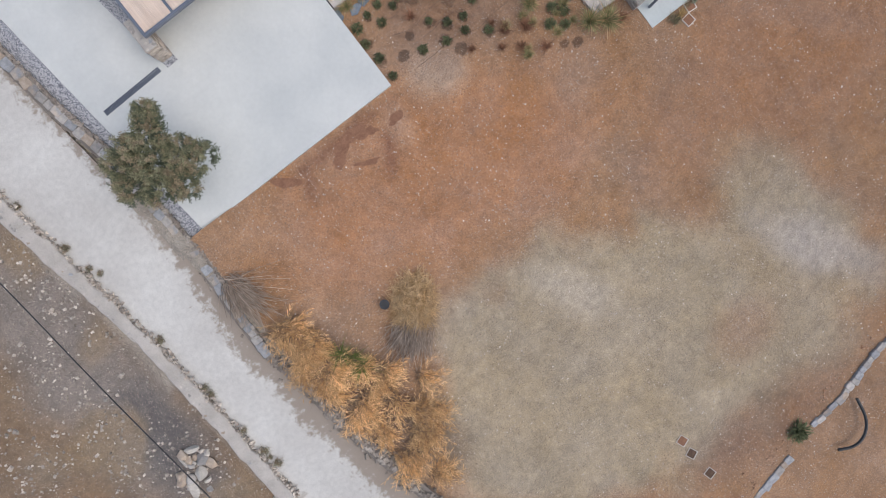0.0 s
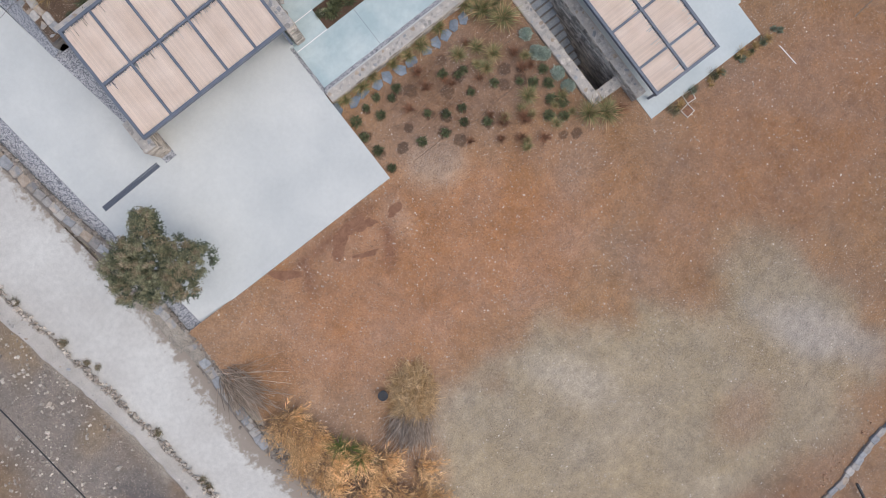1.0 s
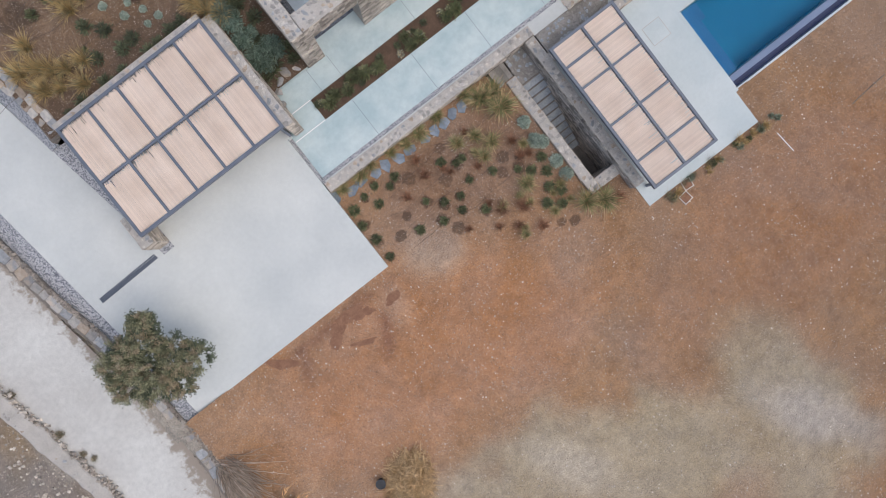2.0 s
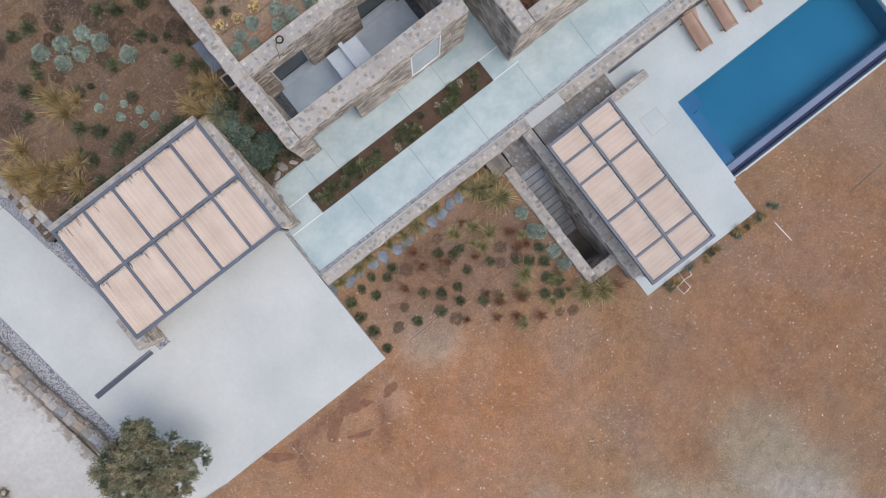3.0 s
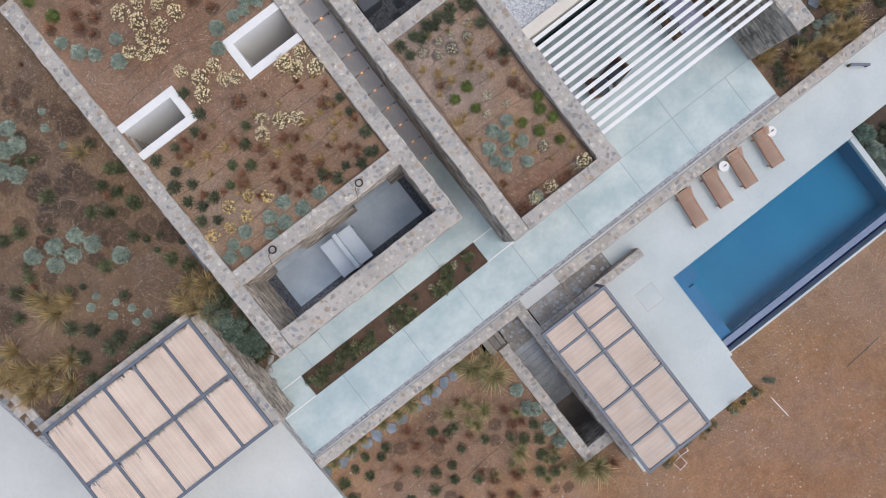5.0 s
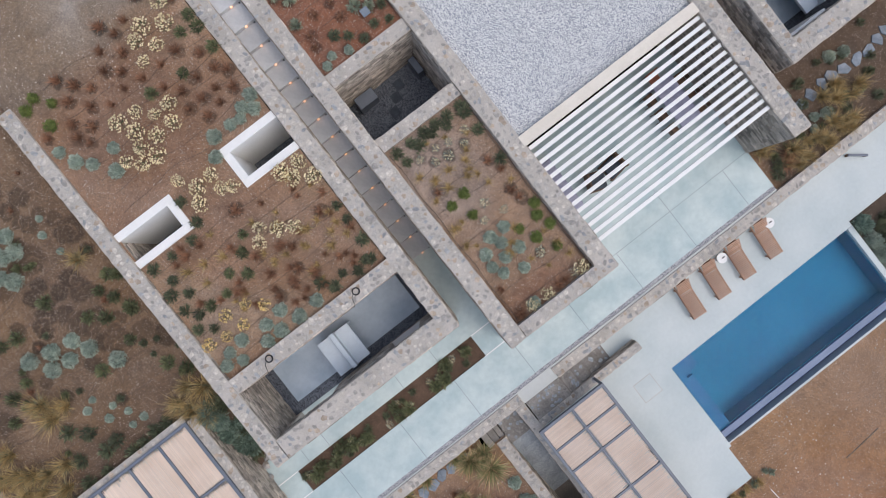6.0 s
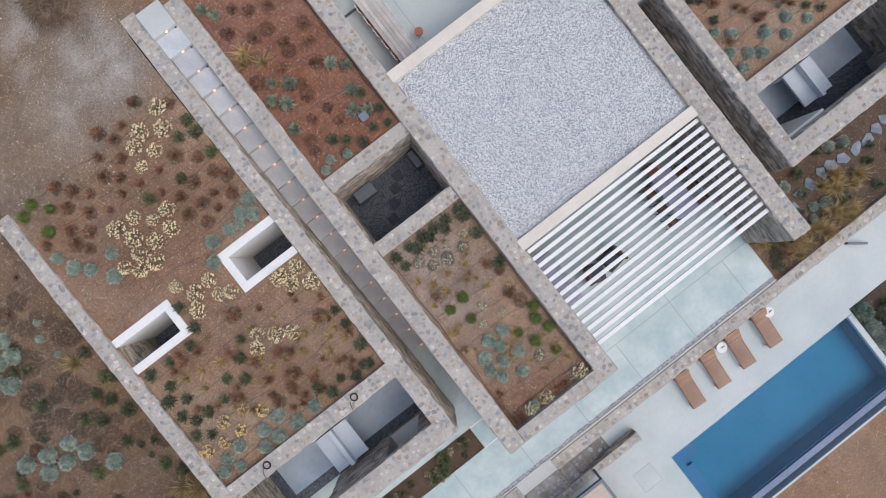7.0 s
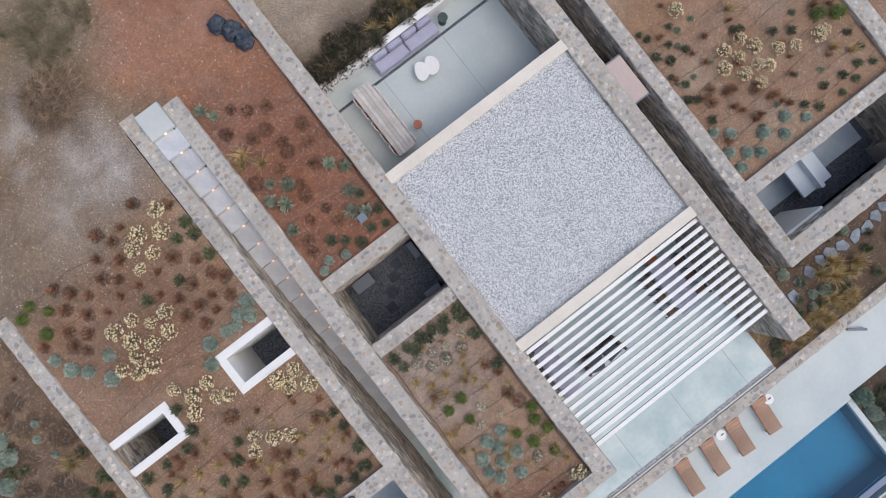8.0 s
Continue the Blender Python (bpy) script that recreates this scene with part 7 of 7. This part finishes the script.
d = empty("deck_hatch", 17.3, 6.6, DECKZ, "flush square access hatch in the pool deck", "hatch")
part("frame", boxes((-0.45, 0.45, 0.43, 0.45, 0.0, 0.006), (-0.45, 0.45, -0.45, -0.43, 0.0, 0.006), (-0.45, -0.43, -0.43, 0.43, 0.0, 0.006), (0.43, 0.45, -0.43, 0.43, 0.0, 0.006)), MORTAR, d)
part("lid", boxes((-0.43, 0.43, -0.43, 0.43, 0.0, 0.003)), DECK, d)

for x, y, turn in ((14.05, 0.25, 8), (14.45, 0.68, -5), (3.0, -14.68, 20), (3.12, -16.78, 15), (2.99, -15.45, 25)):
    z = ground_z(x, y)
    e = empty("inspection_cover", x, y, z, "square inspection cover with a pale concrete rim in the ground", "cover", "inspection covers", turn)
    part("rim", boxes((-0.22, 0.22, 0.185, 0.22, -0.05, 0.05), (-0.22, 0.22, -0.22, -0.185, -0.05, 0.05), (-0.22, -0.185, -0.185, 0.185, -0.05, 0.05), (0.185, 0.22, -0.185, 0.185, -0.05, 0.05)), CREAMSTONE if x > 10 else MORTAR, e)
    part("lid", boxes((-0.185, 0.185, -0.185, 0.185, -0.05, 0.025)), DAMP if y < -15 else STAIN, e)

g = empty("drain_grate", -6.1, 11.7, slab_z(-6.1, 11.7) + 0.004, "long dark slotted drain grate set in the slab", "drain", turn=2.0)
part("frame", boxes((-1.4, 1.4, 0.085, 0.11, -0.02, 0.03), (-1.4, 1.4, -0.11, -0.085, -0.02, 0.03), (-1.4, 1.4, -0.085, 0.085, -0.02, 0.0)), STEEL, g)
for k in range(4):
    part("bar", boxes((-1.39, 1.39, -0.07 + 0.04 * k, -0.05 + 0.04 * k, 0.0, 0.028)), STEEL, g)
g.rotation_euler[1] = radians(1.7)

b = empty("bucket", *(-3.59, -1.31), ground_z(*(-3.59, -1.31)), "black plastic bucket standing on the earth", "bucket")
bm = bmesh.new()
disc(bm, 0, 0, 0.0, 0.32, 0.15, 20, 0.2)
part("body", bm, BLACK, b)
bm = bmesh.new()
tube(bm, [(0.2 * math.cos(a), 0.2 * math.sin(a), 0.325) for a in np.arange(20) * 2 * math.pi / 20], 0.014, 6, True)
part("rim", bm, TARP, b)
hose([(18.79, 0.04, -0.42), (18.89, -1, -0.42)], 0.02, "pale stick lying on the ground", "pale_rod", "rods").data.materials[0] = WHITE
hose([(22.15, -0.97, -0.5), (22.9, -0.88, -0.45), (24.01, -0.82, -0.5)], 0.022, "dry branch lying on the earth", "dead_branch", "branches").data.materials[0] = BARK

# ---------------------------------------------------------------- furniture under the slats and on the patio


def chair(name, x, y, z, turn, seat, frame_mat, label, group):
    e = empty(name, x, y, z, label, "chair", group, turn)
    part("seat", boxes((-0.23, 0.23, -0.22, 0.22, 0.43, 0.47), bevel=0.015), seat, e)
    part("backrest", boxes((-0.23, 0.23, 0.2, 0.23, 0.52, 0.82), bevel=0.012), seat, e)
    for a, b_ in ((-0.2, -0.19), (0.2, -0.19), (-0.2, 0.2), (0.2, 0.2)):
        part("leg", boxes((a - 0.016, a + 0.016, b_ - 0.016, b_ + 0.016, 0.0, 0.43 if b_ < 0 else 0.82)), frame_mat, e)


def long_table(name, x, y, z, lx, ly, mat, label, boards):
    e = empty(name, x, y, z, label, "table")
    w = lx / boards
    for k in range(boards):
        part("board", boxes((-lx / 2 + w * k + 0.004, -lx / 2 + w * (k + 1) - 0.004, -ly / 2, ly / 2, 0.71, 0.75), bevel=0.005), mat, e)
    for a in (-1, 1):
        for b_ in (-1, 1):
            part("leg", boxes((a * (lx / 2 - 0.08) - 0.04, a * (lx / 2 - 0.08) + 0.04, b_ * (ly / 2 - 0.15) - 0.04, b_ * (ly / 2 - 0.15) + 0.04, 0, 0.71)), mat, e)
    part("apron", boxes((-lx / 2 + 0.1, lx / 2 - 0.1, -ly / 2 + 0.12, ly / 2 - 0.12, 0.62, 0.70)), mat, e)


long_table("dining_table", 25.0, 15.4, TERRACE, 0.95, 2.2, CUSHION, "pale blue-grey dining table under white slats", 5)
for y in (14.6, 15.35, 16.1):
    chair("dining_chair", 24.3, y, TERRACE, 90, DARKWOOD, DARKWOOD, "dark brown wooden dining chair at the terrace table", "chairs round the terrace table")
    chair("dining_chair", 25.75, y - 0.05, TERRACE, -90, DARKWOOD, DARKWOOD, "dark brown wooden dining chair at the terrace table", "chairs round the terrace table")
chair("dining_chair", 24.95, 16.75, TERRACE, 0, TERRACOTTA, DARKWOOD, "reddish dining chair at the table's head", "chairs round the terrace table")


def lounge_chair(x, y, turn):
    e = empty("lounge_chair", x, y, TERRACE, "low dark wooden lounge chair with a grey-lilac cushion", "chair", "lounge chairs on the terrace", turn)
    part("seat_frame", boxes((-0.4, 0.4, -0.4, 0.4, 0.2, 0.28), bevel=0.01), DARKWOOD, e)
    part("cushion", boxes((-0.34, 0.34, -0.38, 0.3, 0.28, 0.4), bevel=0.03), TARP, e)
    part("backrest", boxes((-0.38, 0.38, 0.3, 0.4, 0.28, 0.75), bevel=0.02), DARKWOOD, e)
    for a in (-0.36, 0.36):
        for b_ in (-0.36, 0.36):
            part("leg", boxes((a - 0.025, a + 0.025, b_ - 0.025, b_ + 0.025, 0, 0.2)), DARKWOOD, e)


lounge_chair(20.6, 14.85, 70)
lounge_chair(21.5, 14.9, -80)
s = empty("lounge_sofa", 19.25, 15.6, TERRACE, "low grey-lilac sofa against the stone wall", "sofa")
part("base", boxes((-0.42, 0.42, -1.2, 1.2, 0.0, 0.3), bevel=0.02), WHITE, s)
part("seat_cushion", boxes((-0.3, 0.4, -1.15, 1.15, 0.3, 0.44), bevel=0.04), CUSHION, s)
part("back_cushion", boxes((-0.42, -0.28, -1.15, 1.15, 0.44, 0.75), bevel=0.04), CUSHION, s)

PZ = 1.15
long_table("patio_table", 19.83, 27.45, PZ, 0.8, 3.05, GREYWOOD, "long bleached wooden table on the back patio", 5)


def patio_chair(x, y, turn):
    """A chair pushed in under the table, with a thin bent white backrest."""
    e = empty("patio_chair", x, y, PZ, "terracotta-seated chair with a bent white back", "chair", "chairs round the patio table", turn)
    part("seat", boxes((-0.2, 0.2, -0.2, 0.2, 0.42, 0.46), bevel=0.015), TERRACOTTA, e)
    for a, b_ in ((-0.18, -0.17), (0.18, -0.17), (-0.18, 0.18), (0.18, 0.18)):
        part("leg", boxes((a - 0.014, a + 0.014, b_ - 0.014, b_ + 0.014, 0.0, 0.42)), WHITE, e)
    bm = bmesh.new()
    tube(bm, [(-0.2, 0.18, 0.42), (-0.2, 0.2, 0.68), (-0.1, 0.25, 0.73), (0.02, 0.215, 0.735), (0.12, 0.25, 0.73), (0.2, 0.2, 0.68), (0.2, 0.18, 0.42)], 0.018, 6)
    part("backrest", bm, WHITE, e)


for k in range(5):
    patio_chair(19.57, 26.3 + 0.56 * k, 90)
    patio_chair(20.08, 26.25 + 0.56 * k, -90)
st = empty("stool", 20.75, 26.55, PZ, "round terracotta stool beside the long table", "stool")
bm = bmesh.new()
disc(bm, 0, 0, 0.40, 0.45, 0.17)
part("seat", bm, TERRACOTTA, st)
for k in range(3):
    a = 2.1 * k
    part("leg", boxes((0.1 * math.cos(a) - 0.015, 0.1 * math.cos(a) + 0.015, 0.1 * math.sin(a) - 0.015, 0.1 * math.sin(a) + 0.015, 0, 0.40)), WHITE, st)
tb = empty("coffee_table", 22.35, 28.1, PZ, "low white coffee table of two leaf-shaped tops", "table", turn=-20)
for sx in (-1, 1):
    bm = bmesh.new()
    n = 22
    ring = []
    for k in range(n):
        a = 2 * math.pi * k / n
        ring.append((sx * 0.22 + (0.28 + 0.05 * math.cos(a)) * math.cos(a), (0.05 * sx) + 0.38 * math.sin(a)))
    lo, hi = [bm.verts.new((a, b_, 0.30)) for a, b_ in ring], [bm.verts.new((a, b_, 0.335 + 0.004 * sx)) for a, b_ in ring]
    bm.faces.new(hi)
    bm.faces.new(lo[::-1])
    for k in range(n):
        bm.faces.new((lo[k], lo[(k + 1) % n], hi[(k + 1) % n], hi[k]))
    part("top", bm, WHITE, tb)
    part("leg", boxes((sx * 0.22 - 0.03, sx * 0.22 + 0.03, -0.03, 0.03, 0, 0.30)), WHITE, tb)
bench = part("patio_bench", boxes((18.6, 26.3, 29.62, 29.92, 1.0, 1.95), bevel=0.03), WHITE)
tagged(bench, "white rendered wall behind the patio sofa", "wall", kind="structure")
so = empty("patio_sofa", 22.25, 29.33, PZ, "long lilac-grey patio sofa with loose cushions", "sofa")
part("base", boxes((-1.45, 1.45, -0.36, 0.28, 0.0, 0.28), bevel=0.02), CUSHION, so)
part("seat_cushion", boxes((-1.42, -0.02, -0.38, 0.1, 0.28, 0.44), bevel=0.04), CUSHION, so)
part("seat_cushion", boxes((0.02, 1.42, -0.38, 0.1, 0.28, 0.44), bevel=0.04), CUSHION, so)
for k in range(4):
    part("back_cushion", boxes((-1.4 + 0.7 * k, -0.74 + 0.7 * k, 0.06, 0.27, 0.44, 0.82), bevel=0.06), CUSHION, so)
e = empty("round_side_table", 24.05, 29.25, PZ, "small round dark green side table on the patio", "table")
bm = bmesh.new()
disc(bm, 0, 0, 0.42, 0.45, 0.2)
part("top", bm, DARKGREEN, e)
bm = bmesh.new()
disc(bm, 0, 0, 0.0, 0.42, 0.16, 14, 0.05)
part("foot", bm, DARKGREEN, e)
tagged(part("patio_joint", boxes((23.7, 23.716, 25.5, 28.8, PZ, PZ + 0.003), (20.79, 20.806, 25.5, 28.8, PZ, PZ + 0.003)), SAWCUT), "saw-cut joint in the patio concrete", "joint", kind="structure")
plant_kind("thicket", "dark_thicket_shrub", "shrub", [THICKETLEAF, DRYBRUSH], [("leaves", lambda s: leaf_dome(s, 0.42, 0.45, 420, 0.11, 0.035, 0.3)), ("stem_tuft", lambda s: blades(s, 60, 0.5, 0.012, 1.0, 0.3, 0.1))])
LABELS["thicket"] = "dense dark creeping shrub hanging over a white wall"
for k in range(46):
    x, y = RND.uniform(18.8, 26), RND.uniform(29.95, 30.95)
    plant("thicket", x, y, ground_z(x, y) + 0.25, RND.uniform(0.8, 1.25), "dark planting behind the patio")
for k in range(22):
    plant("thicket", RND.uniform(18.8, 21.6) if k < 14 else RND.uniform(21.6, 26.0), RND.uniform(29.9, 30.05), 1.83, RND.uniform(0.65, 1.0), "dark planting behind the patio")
for x, y in ((22.4, 30.2), (21.6, 30.4), (23.2, 30.4), (24.4, 30.5)):
    plant("grass", x, y, ground_z(x, y) + 0.3, RND.uniform(0.6, 0.8), "grasses behind the patio")

for x, y, s in ((17.05, 33.25, 0.32), (17.35, 32.75, 0.36), (17.5, 32.25, 0.34)):
    bm = bmesh.new()
    bmesh.ops.create_icosphere(bm, subdivisions=3, radius=s)
    for v in bm.verts:
        v.co *= 1 + 0.4 * noise.noise(v.co * 6 + Vector((x, y, 0)))
        v.co.z = max(v.co.z * 0.8, -0.1)
    ob = tagged(part("refuse_sack", bm, TARP), "dark blue-black plastic sack leaning on the wall", "sack", "dark sacks by the wall")
    ob.location = (x, y, ground_z(x, y) + 0.1)

sl = empty("solar_lamp", 16.95, 24.75, 3.24, "small grey square solar lamp among shrubs", "lamp")
part("panel", boxes((-0.15, 0.15, -0.15, 0.15, 0.22, 0.25), bevel=0.006), SLATE, sl)
part("stem", boxes((-0.02, 0.02, -0.02, 0.02, 0.0, 0.22)), BLACK, sl)
for x, y, w, dd, hh in ((15.3, 23.0, 0.85, 0.5, 0.75), (17.65, 22.85, 0.28, 0.7, 0.8), (17.3, 21.15, 0.7, 0.25, 0.9)):
    e = empty("outdoor_unit", x, y, 0.25, "grey metal service unit standing on dark pebbles", "service unit", "service units in the court")
    part("casing", boxes((-w / 2, w / 2, -dd / 2, dd / 2, 0.05, hh), bevel=0.015), STEEL, e)
    part("plinth", boxes((-w / 2 + 0.04, w / 2 - 0.04, -dd / 2 + 0.03, dd / 2 - 0.03, 0, 0.05)), MORTAR, e)
v = empty("roof_duct", 27.38, 22.92, 2.55, "beige painted box bridging the narrow passage", "duct")
part("casing", boxes((-0.42, 0.42, -0.85, 0.85, 0.0, 0.78), bevel=0.012), PINK, v)
part("flange", boxes((-0.42, 0.42, -0.9, -0.85, 0.0, 0.8), (-0.42, 0.42, 0.85, 0.9, 0.0, 0.8)), STEEL, v)
w = empty("well_hatch", 4.45, 18.9, ground_z(4.4, 18.9), "blue-grey metal hatch beside the stone wall", "hatch")
part("lid", boxes((-0.22, 0.22, -0.6, 0.6, 0.0, 0.12), bevel=0.01), SLATE, w)
part("frame", boxes((-0.27, 0.27, -0.65, -0.6, 0, 0.1), (-0.27, 0.27, 0.6, 0.65, 0, 0.1)), STEEL, w)
e = empty("light_box", 4.5, 17.75, ground_z(4.5, 17.75), "small pale framed light shaft beside the wall", "shaft")
part("frame", boxes((-0.22, -0.17, -0.3, 0.3, 0, 0.15), (0.17, 0.22, -0.3, 0.3, 0, 0.15), (-0.17, 0.17, -0.3, -0.25, 0, 0.15), (-0.17, 0.17, 0.25, 0.3, 0, 0.15)), MORTAR, e)
part("grille", boxes((-0.17, 0.17, -0.25, 0.25, 0, 0.05)), BLACK, e)
